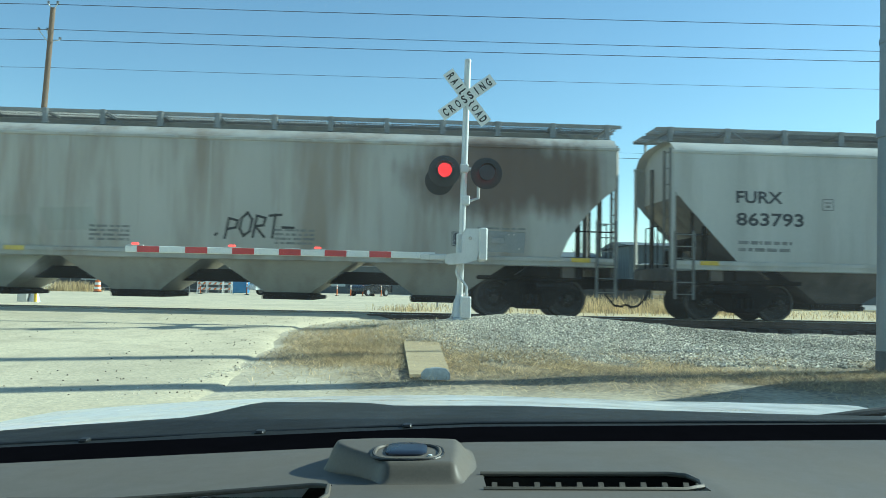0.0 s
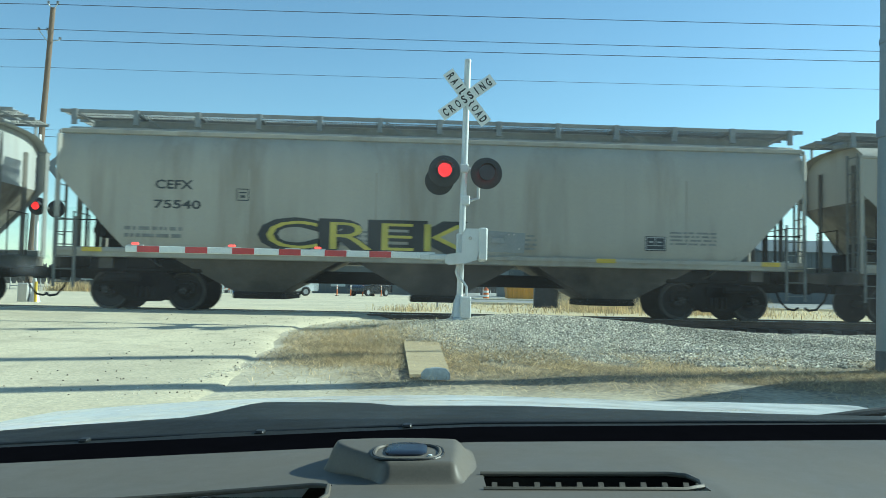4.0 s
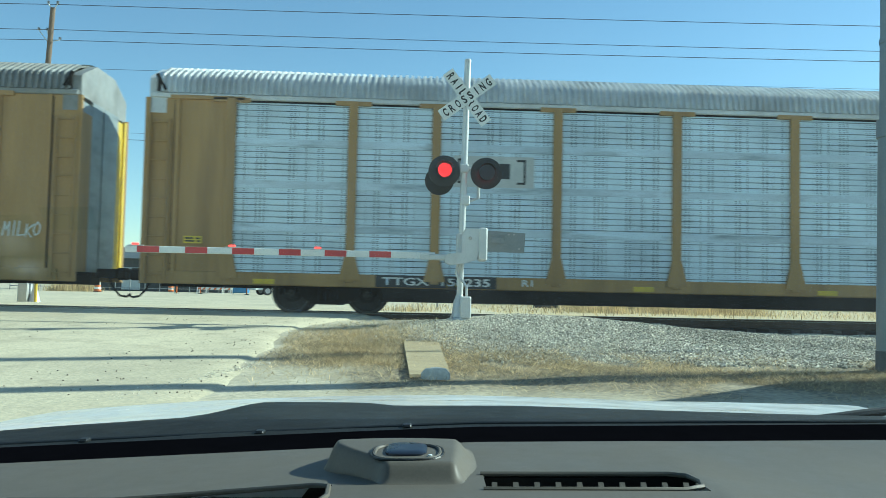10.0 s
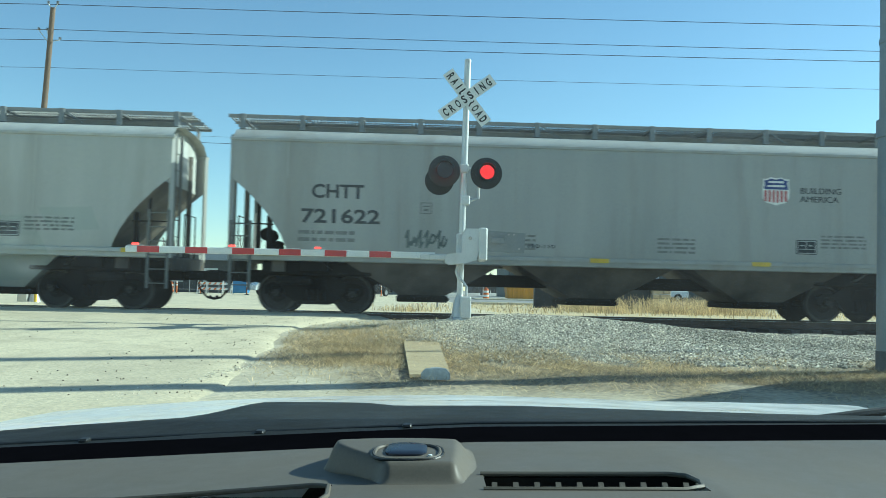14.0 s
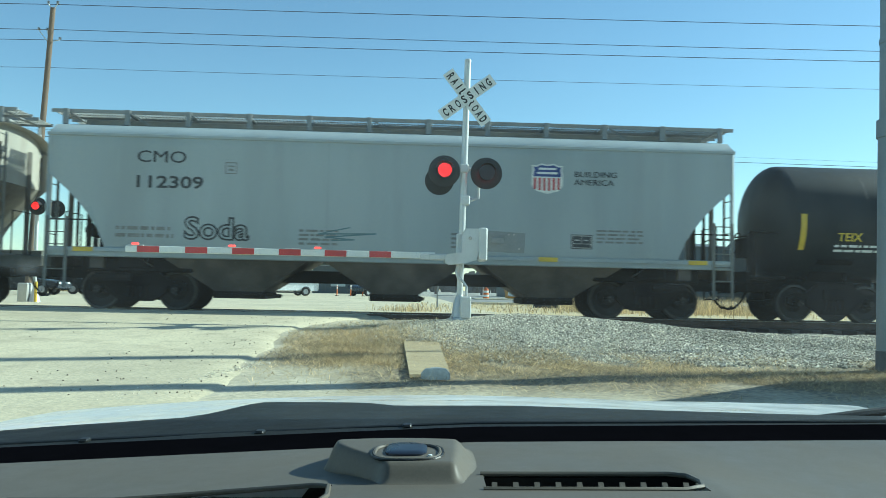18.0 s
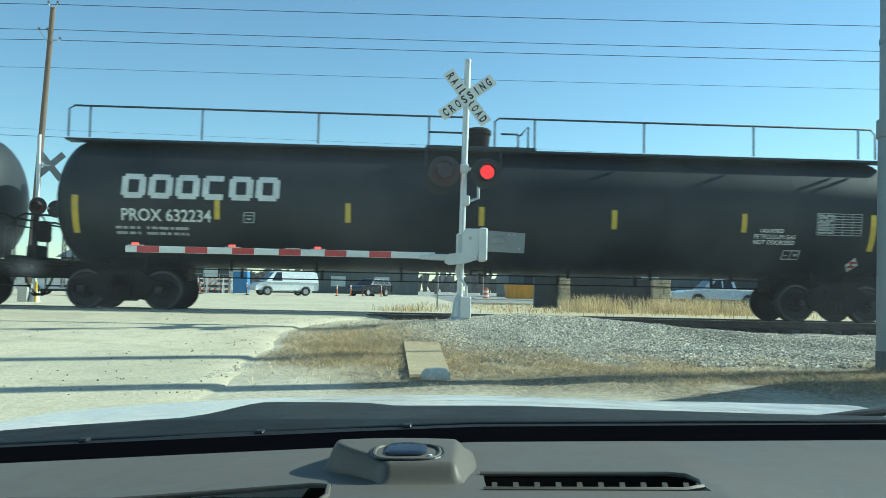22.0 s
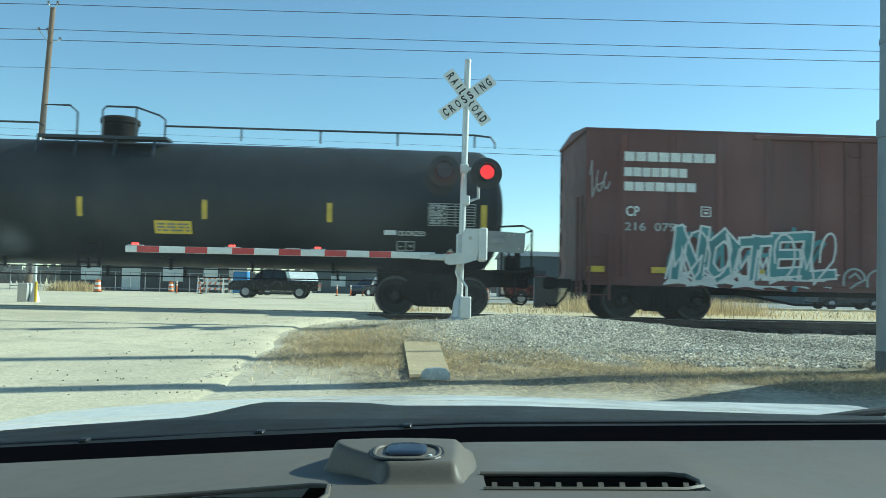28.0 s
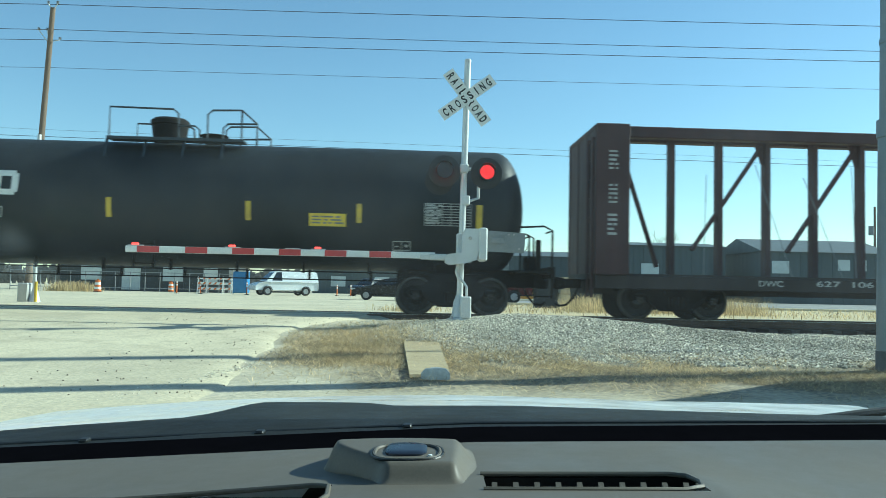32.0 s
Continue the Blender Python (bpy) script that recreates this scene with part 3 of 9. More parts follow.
grass("dead_grass", "matted straw-coloured dead grass on the verge", 42000, pick_front, (0.06, 0.20), 11, 0.995, 0.003)
grass("dead_grass", "dry grass tufts beside the concrete edge", 17000, pick_patch, (0.05, 0.17), 12, 0.96, 0.0035)
grass("tall_grass", "tall dry golden grass beyond the rails", 9000, pick_tall, (0.25, 0.85), 13, 0.5, 0.005)
grass("dead_grass", "short dry grass beyond the rails", 6000, pick_far, (0.08, 0.25), 14, 0.7, 0.012)
grass("dead_grass", "dry weeds along the far rail", 420, lambda r: (r.gauss(0.1, 0.5), r.gauss(4.2, 0.4)), (0.10, 0.32), 15, 0.6, 0.006)
grass("dead_grass", "dry weeds at the far road edge", 2200, lambda r: (r.gauss(-28.0, 0.8), r.gauss(50, 1.0)), (0.3, 1.1), 16, 0.6, 0.02)

# ---- the train ----
RW, WB = 0.457, 1.78


def wheelset_mesh():
    g = Geo()
    for s in (-1, 1):
        prof = [(0.62, 0.10), (0.66, 0.14), (0.70, 0.36), (0.70, 0.40), (0.68, 0.485), (0.70, 0.495), (0.735, RW + 0.005), (0.84, RW - 0.005)]
        g.cur = 0
        g.lathe([(s * a, r) for a, r in prof], 'y', n=36)
        g.cur = 1
        g.lathe([(s * 0.84, RW - 0.005), (s * 0.842, RW - 0.055)], 'y', n=36)
        g.cur = 0
        g.lathe([(s * 0.842, RW - 0.055), (s * 0.80, 0.38), (s * 0.78, 0.22), (s * 0.84, 0.13), (s * 0.90, 0.12), (s * 0.90, 0.09)], 'y', n=36)
        g.cyl((0, s * 0.88, 0), (0, s * 1.16, 0), 0.085, 14)
        g.cur = 1
        for k in range(3):
            a = 2 * math.pi * k / 3
            p = (0.05 * math.cos(a), 0.05 * math.sin(a))
            g.cyl((p[0], s * 1.15, p[1]), (p[0], s * 1.185, p[1]), 0.016, 6)
    g.cur = 0
    g.cyl((0, -0.8, 0), (0, 0.8, 0), 0.08, 12)
    return g.mesh("wheelset", [WHEEL, WHEELRIM])


def side_frame_mesh():
    g = Geo()
    g.prism([(-1.16, 0.44), (-1.16, 0.62), (-0.98, 0.70), (-0.74, 0.70), (-0.42, 0.92), (0.42, 0.92), (0.74, 0.70), (0.98, 0.70),
             (1.16, 0.62), (1.16, 0.44), (1.05, 0.40), (1.05, 0.56), (0.73, 0.56), (0.70, 0.42), (0.36, 0.20), (-0.36, 0.20),
             (-0.70, 0.42), (-0.73, 0.56), (-1.05, 0.56), (-1.05, 0.40)], 'y', -0.07, 0.07)
    for x in (-0.2, -0.07, 0.07, 0.2):
        g.cyl((x, -0.10, 0.29), (x, -0.10, 0.56), 0.055, 8)
    g.box(-0.30, 0.30, -0.15, 0.10, 0.56, 0.80)
    g.box(-0.34, 0.34, -0.11, 0.11, 0.22, 0.29)
    for x in (-0.89, 0.89):
        g.rbox(x - 0.13, x + 0.13, -0.10, 0.10, 0.46, 0.62, 0.03)
    for s in (-1, 1):
        g.beam((s * 0.40, -0.09, 0.30), (s * 0.72, -0.09, 0.55), 0.03, 0.06)
    return g.mesh("side_frame", UNDER)


def bolster_mesh():
    g = Geo()
    g.rbox(-0.22, 0.22, -1.15, 1.15, 0.52, 0.82, 0.04)
    g.cyl((0, 0, 0.8), (0, 0, 0.98), 0.2, 12)
    for s in (-1, 1):
        g.beam((s * 0.35, -0.75, 0.38), (s * 0.35, 0.75, 0.38), 0.05, 0.10)
        g.box(s * 0.37 - 0.05, s * 0.37 + 0.05, 0.70, 0.84, 0.28, 0.62)
        g.box(s * 0.37 - 0.05, s * 0.37 + 0.05, -0.84, -0.70, 0.28, 0.62)
        g.box(s * 0.42 - 0.03, s * 0.42 + 0.03, -0.70, 0.70, 0.22, 0.66)
        g.beam((s * 0.42, -0.1, 0.30), (s * 1.25, -0.1, 0.80), 0.05, 0.08)
        g.beam((s * 0.30, -0.55, 0.62), (s * 1.40, -0.55, 0.70), 0.05, 0.05)
    return g.mesh("bolster", UNDER)


def coupler_mesh():
    g = Geo()
    g.rbox(-0.62, 0.10, -0.09, 0.09, 0.72, 0.95, 0.03)
    g.rbox(-0.70, -0.42, -0.17, 0.15, 0.68, 0.98, 0.05)
    g.tube([(-0.10, -0.30, 0.78), (-0.22, -0.28, 0.50), (-0.40, -0.26, 0.30), (-0.58, -0.24, 0.27), (-0.68, -0.22, 0.34)], 0.028)
    g.beam((0.05, -1.30, 0.95), (0.0, -0.05, 0.90), 0.03, 0.03)
    return g.mesh("coupler", UNDER)


WHEELSET, SIDEFRAME, BOLSTER, COUPLER = wheelset_mesh(), side_frame_mesh(), bolster_mesh(), coupler_mesh()
SPINNERS = []


def running_gear(car, L, overhang):
    for xc in (overhang, L - overhang):
        tr = part("truck", BOLSTER, None, car, "dark cast-steel truck", at=pose(xc, 0, 0))
        for y, rz in ((-1.0, 0), (1.0, 180)):
            part("side_frame", SIDEFRAME, None, tr, at=pose(0, y, 0, 0, 0, rz))
        for dx in (-WB / 2, WB / 2):
            SPINNERS.append((part("wheelset", WHEELSET, None, tr, at=pose(dx, 0, RW)), car, dx))
    part("coupler", COUPLER, None, car, at=pose(0, 0, 0))
    part("coupler", COUPLER, None, car, at=pose(L, 0, 0, 0, 0, 180))


def rung_ladder(x, y0, y1, z0, z1, n, r=0.012, along='y'):
    g = Geo()
    for q in (y0, y1):
        a, b = ((x, q, z0), (x, q, z1)) if along == 'y' else ((q, x, z0), (q, x, z1))
        g.beam(a, b, 0.05, 0.05)
    for i in range(n):
        z = lerp(z0 + 0.12, z1 - 0.08, i / max(n - 1, 1))
        a, b = ((x, y0, z), (x, y1, z)) if along == 'y' else ((y0, x, z), (y1, x, z))
        g.cyl(a, b, r, 6)
    return g


def small_print(car, x0, x1, z0, z1, rows, material, y=-1.606, tank=None, seed=1):
    """Lines of writing too small to read, as bars."""
    rnd = random.Random(seed)
    g = Geo()
    h = (z1 - z0) / rows
    for i in range(rows):
        z = z1 - (i + 0.75) * h
        x = x0
        while x < x1 - 0.04:
            w = min(rnd.uniform(0.06, 0.3), x1 - x)
            if tank:
                r, zc = tank
                pts = []
                for q in (z, z + 0.5 * h):
                    s = (q - zc) / r
                    pts.append((-(r + 0.02) * math.sqrt(1 - s * s), zc + (r + 0.02) * s))
                g.add([(x, pts[0][0], pts[0][1]), (x + w, pts[0][0], pts[0][1]), (x + w, pts[1][0], pts[1][1]), (x, pts[1][0], pts[1][1])], [(0, 1, 2, 3)])
            else:
                g.add([(x, y, z), (x + w, y, z), (x + w, y, z + 0.5 * h), (x, y, z + 0.5 * h)], [(0, 1, 2, 3)])
            x += w + rnd.uniform(0.03, 0.06)
    return part("small_print", g, material, car, "rows of small stencilled print", False)


def plate_box(car, x, z, s, material, y=-1.606, inner=True):
    """A small outlined box with a mark in it."""
    g = Geo()
    t = 0.022
    g.box(x, x + s, y, y + 0.004, z, z + t).box(x, x + s, y, y + 0.004, z + s - t, z + s)
    g.box(x, x + t, y, y + 0.004, z + t, z + s - t).box(x + s - t, x + s, y, y + 0.004, z + t, z + s - t)
    if inner:
        g.box(x + 0.3 * s, x + 0.7 * s, y, y + 0.004, z + 0.25 * s, z + 0.45 * s).box(x + 0.22 * s, x + 0.8 * s, y, y + 0.004, z + 0.62 * s, z + 0.72 * s)
    return part("plate_mark", g, material, car)


def stencil_panel(car, x, z, y=-1.606, w=0.5, h=0.34):
    g = Geo()
    g.box(x, x + w, y, y + 0.003, z, z + h)
    p = part("stencil_panel", g, BLACKINK, car, "black stencil panel with white frame")
    g = Geo()
    for a, b, c, d in ((0.02, 0.48, 0.02, 0.04), (0.02, 0.48, 0.31, 0.33), (0.02, 0.04, 0.04, 0.31), (0.46, 0.48, 0.04, 0.31), (0.04, 0.46, 0.12, 0.135), (0.24, 0.255, 0.135, 0.31), (0.09, 0.2, 0.2, 0.23), (0.3, 0.4, 0.2, 0.23)):
        g.box(x + a * w / 0.5, x + b * w / 0.5, y - 0.003, y, z + c * h / 0.35, z + d * h / 0.35)
    part("stencil_frame", g, FADEINK, p)


def shield(car, x0, x1, z0, z1, y=-1.606):
    """A plain striped shield."""
    w, h = x1 - x0, z1 - z0

    def P(u, v):
        return (x0 + u * w, z0 + v * h)
    outline = [(0.0, 0.94), (0.14, 0.93), (0.3, 1.0), (0.5, 0.96), (0.7, 1.0), (0.86, 0.93), (1.0, 0.94), (0.97, 0.78), (1.0, 0.62), (1.0, 0.28), (0.86, 0.10), (0.64, 0.05), (0.5, 0.0), (0.36, 0.05), (0.14, 0.10), (0.0, 0.28), (0.0, 0.62), (0.03, 0.78)]
    g = Geo()
    g.prism([P(u, v) for u, v in outline], 'y', y, y + 0.004)
    p = part("shield", g, WHITEINK, car, "striped shield emblem in red, white and blue", False)
    g = Geo()
    top = [(0.05, 0.57), (0.06, 0.66), (0.09, 0.78), (0.06, 0.89), (0.16, 0.88), (0.3, 0.95), (0.5, 0.91), (0.7, 0.95), (0.84, 0.88), (0.94, 0.89), (0.91, 0.78), (0.94, 0.66), (0.95, 0.57)]
    g.prism([P(u, v) for u, v in top], 'y', y - 0.004, y)
    part("shield_field", g, SHIELDBLUE, p, "", False)
    g = Geo()
    for i in range(6):
        u0 = 0.07 + i * 0.15
        lo = 0.10 + 0.14 * abs(u0 + 0.05 - 0.5)
        g.box(x0 + u0 * w, x0 + (u0 + 0.08) * w, y - 0.004, y, z0 + lo * h, z0 + 0.53 * h)
    part("shield_stripes", g, SHIELDRED, p, "", False)
    g = Geo()
    for v, a, b in ((0.79, 0.22, 0.78), (0.65, 0.17, 0.83)):
        g.box(x0 + a * w, x0 + b * w, y - 0.007, y - 0.004, z0 + v * h, z0 + (v + 0.07) * h)
    part("shield_bars", g, WHITEINK, p, "", False)


def tag_strokes(car, x0, x1, z0, z1, material, seed, n=5, w=0.035, y=-1.607, name="graffiti", label="sprayed graffiti tag", place=None):
    """Sprayed hand strokes that spell nothing."""
    rnd = random.Random(seed)
    g = Geo()
    cw, hgt = (x1 - x0) / n, z1 - z0
    pts = []
    for i in range(n):
        cx, r, up = x0 + (i + 0.5) * cw, rnd.uniform(0.35, 0.62) * cw, rnd.uniform(0.55, 1.0)
        lean = rnd.uniform(-0.1, 0.25) * cw
        kind = rnd.randint(0, 3)
        if kind < 2:
            turns = rnd.choice((0.55, 0.8, 1.1))
            way, start = rnd.choice((-1, 1)), rnd.uniform(-2.5, 2.5)
            for j in range(11):
                q = j / 10
                a = start + way * 2 * math.pi * turns * q
                pts.append((cx + (q - 0.5) * 0.4 * cw + r * math.cos(a) + lean * math.sin(a), z0 + hgt * (0.5 + 0.48 * up * math.sin(a))))
        elif kind == 2:
            pts += [(cx - 0.35 * cw, z0 + 0.1 * hgt), (cx - 0.15 * cw + lean, z0 + up * hgt), (cx + 0.05 * cw, z0 + 0.3 * hgt), (cx + 0.25 * cw + lean, z0 + 0.8 * up * hgt), (cx + 0.4 * cw, z0 + 0.05 * hgt)]
        else:
            pts += [(cx - 0.3 * cw, z0 + 0.6 * hgt), (cx + lean, z0 + hgt), (cx + 0.05 * cw, z0 - 0.05 * hgt), (cx + 0.45 * cw, z0 + 0.25 * hgt)]
        if rnd.random() < 0.45:
            g.ribbon(pts, w * rnd.uniform(0.8, 1.2), y)
            pts = []
    if len(pts) > 1:
        g.ribbon(pts, w, y)
    if place:
        r, zc = place
        g.v = [(x, -(r + 0.02) * math.sqrt(max(0.01, 1 - ((z - zc) / r) ** 2)), z) for x, yy, z in g.v]
    return part(name, g, material, car, label, False)


HAND = {"J": [".1,.25 .3,.02 .7,.05 .8,.95", ".4,.98 1,.96"], "A": ["0,0 .5,1 1,0", ".2,.4 .8,.4"], "B": ["0,0 0,1 .8,.9 .7,.55 .1,.5 .9,.35 .8,.02 0,0"], "C": ["1,.85 .5,1 0,.6 .1,.15 .6,0 1,.15"],
        "D": ["0,0 0,1 .8,.8 .95,.4 .6,.02 0,0"], "E": ["1,1 0,.95 0,0 1,.05", "0,.5 .8,.52"], "F": ["1,1 0,.95 .05,0", "0,.5 .8,.55"],
        "I": [".5,0 .5,1"], "K": ["0,0 0,1", "1,1 .05,.45 1,0"], "L": ["0,1 0,0 1,.05"], "M": ["0,0 .1,1 .5,.4 .9,1 1,0"], "N": ["0,0 .05,1 .9,0 1,1"],
        "O": [".5,1 .05,.75 0,.3 .4,0 .9,.2 1,.7 .5,1"], "P": ["0,0 .1,1 .9,.9 .85,.55 .1,.45"], "R": ["0,0 .1,1 .9,.9 .8,.55 .1,.5 1,0"],
        "S": ["1,.9 .4,1 .05,.75 .8,.4 .85,.1 .1,0"], "T": [".5,0 .5,1", "0,.95 1,1"], "U": ["0,1 .05,.2 .5,0 .95,.25 1,1"], "W": ["0,1 .25,0 .5,.7 .75,0 1,1"],
        "Y": ["0,1 .5,.5 1,1", ".5,.5 .45,0"], "?": ["0,.8 .5,1 .9,.75 .5,.4 .5,.25", ".5,.05 .52,0"], ".": [".4,0 .5,.05"], "-": ["0,.5 1,.5"]}


def hand(car, words, x0, x1, z0, z1, material, w=0.035, y=-1.607, place=None, slant=0.12, seed=1, label="sprayed hand-written words"):
    """Hand-sprayed capitals in one or more lines."""
    rnd = random.Random(seed)
    g = Geo()
    rows = words.split("|")
    h = (z1 - z0) / len(rows)
    for r, row in enumerate(rows):
        cw = (x1 - x0) / max(len(q) for q in rows)
        zb = z1 - (r + 1) * h + 0.08 * h
        for i, ch in enumerate(row):
            dz, k = rnd.uniform(-0.06, 0.06) * h, rnd.uniform(0.85, 1.1)
            for stroke in HAND.get(ch, []):
                pts = []
                for q in stroke.split():
                    u, v = (float(c) for c in q.split(","))
                    pts.append((x0 + (i + 0.06 + 0.80 * u) * cw + slant * v * h * 0.8, zb + dz + v * 0.84 * h * k))
                g.ribbon(pts, w, y)
    if place:
        rr, zc = place
        g.v = [(x, -(rr + 0.02) * math.sqrt(max(0.01, 1 - ((z - zc) / rr) ** 2)), z) for x, yy, z in g.v]
    return part("graffiti", g, material, car, label, False)


def block_hand(car, words, x0, x1, z0, z1, fill, line, w=0.15, edge=0.045, y=-1.607, seed=1, label="block graffiti letters", slant=0.0):
    """Wide sprayed capitals with an outline."""
    p = hand(car, words, x0, x1, z0, z1, line, w + 2 * edge, y, None, slant, seed, label)
    g = hand(car, words, x0, x1, z0, z1, fill, w, y - 0.005, None, slant, seed, "")
    g.parent = p
    g.name = "graffiti_fill"
    return p


def arches(car, x0, x1, z0, z1, n, material, w, y, seed, label):
    """A row of sprayed arches and hooks in outline."""
    rnd = random.Random(seed)
    g = Geo()
    cw, hgt = (x1 - x0) / n, z1 - z0
    for i in range(n):
        a0, up = x0 + i * cw, rnd.uniform(0.75, 1.0)
        pts = [(a0 + 0.05 * cw, z0 + rnd.uniform(0, 0.25) * hgt)]
        pts += [(a0 + cw * (0.5 - 0.45 * math.cos(q)), z0 + hgt * up * (0.45 + 0.55 * math.sin(q))) for q in spread(0.0, math.pi, 11)]
        pts += [(a0 + rnd.uniform(0.55, 0.95) * cw, z0 + rnd.uniform(0.1, 0.3) * hgt), (a0 + rnd.uniform(0.3, 1.1) * cw, z0)]
        g.ribbon(pts, w * rnd.uniform(0.8, 1.15), y)
        if rnd.random() < 0.6:
            g.ribbon([(a0 + 0.3 * cw, z0 + 0.45 * hgt), (a0 + 0.55 * cw, z0 + 0.62 * hgt), (a0 + 0.75 * cw, z0 + 0.4 * hgt)], w * 0.8, y)
    return part("graffiti", g, material, car, label, False)


def spikes(car, x0, x1, z0, z1, n, fill, line, y, seed, label):
    """An angular sprayed piece of jagged shards with pale edges."""
    rnd = random.Random(seed)
    f, o = Geo(), Geo()
    cw, hgt = (x1 - x0) / n, z1 - z0
    for i in range(n):
        a = x0 + i * cw
        lo, hi = z0 + rnd.uniform(0, 0.22) * hgt, z1 - rnd.uniform(0, 0.3) * hgt
        k = rnd.uniform(-0.5, 0.5) * cw
        ring = [(a - 0.1 * cw, lo), (a + 0.55 * cw, lo + 0.12 * hgt), (a + 1.25 * cw, lo - 0.06 * hgt), (a + 0.9 * cw, lo + 0.45 * (hi - lo)), (a + 1.3 * cw + k, hi), (a + 0.4 * cw, hi - 0.15 * hgt), (a + 0.05 * cw + k, hi + 0.05 * hgt), (a + 0.2 * cw, lo + 0.5 * (hi - lo))]
        yy = y - 0.0035 * (i % 4)
        f.add([(px, yy, pz) for px, pz in ring], [tuple(range(8))])
        o.ribbon(ring + ring[:1], 0.032, yy - 0.001)
        o.ribbon([(a + 0.3 * cw, lo + 0.3 * hgt), (a + 0.5 * cw, lo + 0.55 * hgt), (a + 0.8 * cw, lo + 0.3 * hgt)], 0.03, yy - 0.001)
    p = part("graffiti", f, fill, car, label, False)
    part("graffiti_outline", o, line, p, "", False)


def bubble_letters(car, x0, x1, z0, z1, n, fill, line, seed, y=-1.607, label="bubble-letter graffiti", w=0.03):
    """Rounded overlapping shapes with an outline, like a throw-up piece."""
    rnd = random.Random(seed)
    f, o = Geo(), Geo()
    cw = (x1 - x0) / n
    shares = [rnd.uniform(0.65, 1.4) for _ in range(n)]
    unit, run = (x1 - x0) / sum(shares), x0
    for i in range(n):
        cw = shares[i] * unit
        cx = run + cw / 2
        run += cw
        h = (z1 - z0) * rnd.uniform(0.80, 1.0)
        ex = rnd.choice((2.2, 2.8, 3.6))
        wob = rnd.uniform(-0.14, 0.14)
        pts = []
        for a in spread(0, 2 * math.pi, 29)[:-1]:
            c, s = math.cos(a), math.sin(a)
            rx = 0.60 * cw * abs(c) ** (2 / ex) * (1 if c > 0 else -1)
            rz = 0.5 * h * abs(s) ** (2 / ex) * (1 if s > 0 else -1)
            pts.append((cx + rx * (1 + wob * math.sin(3 * a + i) + 0.05 * math.sin(5 * a)) + wob * rz, z0 + h / 2 + rz))
        yy = y - 0.0006 * (i % 4)
        f.add([(px, yy, pz) for px, pz in pts], [tuple(range(len(pts)))])
        cut_ = rnd.randint(2, 8)
        o.ribbon((pts + pts)[cut_:cut_ + 24 + rnd.randint(0, 5)], w, yy - 0.003)
        k = rnd.randint(0, 2)
        if k == 0:
            o.ribbon([(cx - 0.05, z0 + 0.25 * h), (cx - 0.05, z0 + 0.6 * h), (cx + 0.2 * cw, z0 + 0.75 * h)], w, yy - 0.003)
        elif k == 1:
            o.ribbon([(cx + 0.2 * cw * math.cos(a), z0 + h * (0.6 + 0.14 * math.sin(a))) for a in spread(0, 5.6, 9)], w, yy - 0.003)
        else:
            o.ribbon([(cx - 0.2 * cw, z0 + 0.5 * h), (cx + 0.2 * cw, z0 + 0.55 * h)], w, yy - 0.003)
        if rnd.random() < 0.7:
            u = rnd.uniform(-0.25, 0.25) * cw
            o.ribbon([(cx + u, z0 + 0.02 * h), (cx + u * 0.6, z0 + 0.22 * h), (cx + u + 0.12 * cw, z0 + 0.36 * h)], w, yy - 0.003)
    p = part("graffiti", f, fill, car, label, False)
    part("graffiti_outline", o, line, p, "", False)


def sprayed_faces(car, x, w, z0, z1, material, y):
    """A sprayed group of round letters and two simple faces, drawn with arcs."""
    g = Geo()
    h = z1 - z0

    def arc(cx, cz, rx, rz, a0, a1, n=9):
        g.ribbon([(x + w * (cx + rx * math.cos(radians(a))), z0 + h * (cz + rz * math.sin(radians(a)))) for a in spread(a0, a1, n)], 0.026, y)

    def line(*pts):
        g.ribbon([(x + w * u, z0 + h * v) for u, v in pts], 0.026, y)
    arc(0.17, 0.25, 0.16, 0.45, 200, 80)
    arc(0.08, 0.82, 0.05, 0.14, 80, 330)
    arc(0.21, 0.80, 0.08, 0.20, 175, -30)
    line((0.13, 0.72), (0.30, 0.80), (0.31, 0.62))
    arc(0.235, 0.70, 0.035, 0.12, 180, 370)
    arc(0.12, 0.20, 0.14, 0.45, 60, -30)
    arc(0.20, 0.18, 0.15, 0.40, 55, -25)
    arc(0.33, 0.44, 0.055, 0.16, 110, -80)
    arc(0.35, 0.80, 0.042, 0.17, 60, 370)
    line((0.46, 0.88), (0.465, 0.65), (0.435, 0.15))
    line((0.465, 0.65), (0.49, 0.14))
    arc(0.46, 0.55, 0.08, 0.13, 160, 20)
    arc(0.49, 0.78, 0.025, 0.10, 90, -70)
    arc(0.44, 0.42, 0.13, 0.55, 50, -55)
    arc(0.64, 0.45, 0.13, 0.54, 125, -50)
    arc(0.615, 0.72, 0.032, 0.13, 180, 360)
    arc(0.697, 0.72, 0.032, 0.13, 180, 360)
    arc(0.67, 0.30, 0.07, 0.22, 160, 15)
    arc(0.82, 0.76, 0.10, 0.22, 150, 10)
    line((0.76, 0.74), (0.98, 0.74), (0.985, 0.42), (0.78, 0.42))
    line((0.91, 0.36), (0.905, 0.0))
    arc(0.93, 0.10, 0.09, 0.30, 70, -20)
    return part("graffiti", g, material, car, "white sprayed outlines of letters and faces", False)


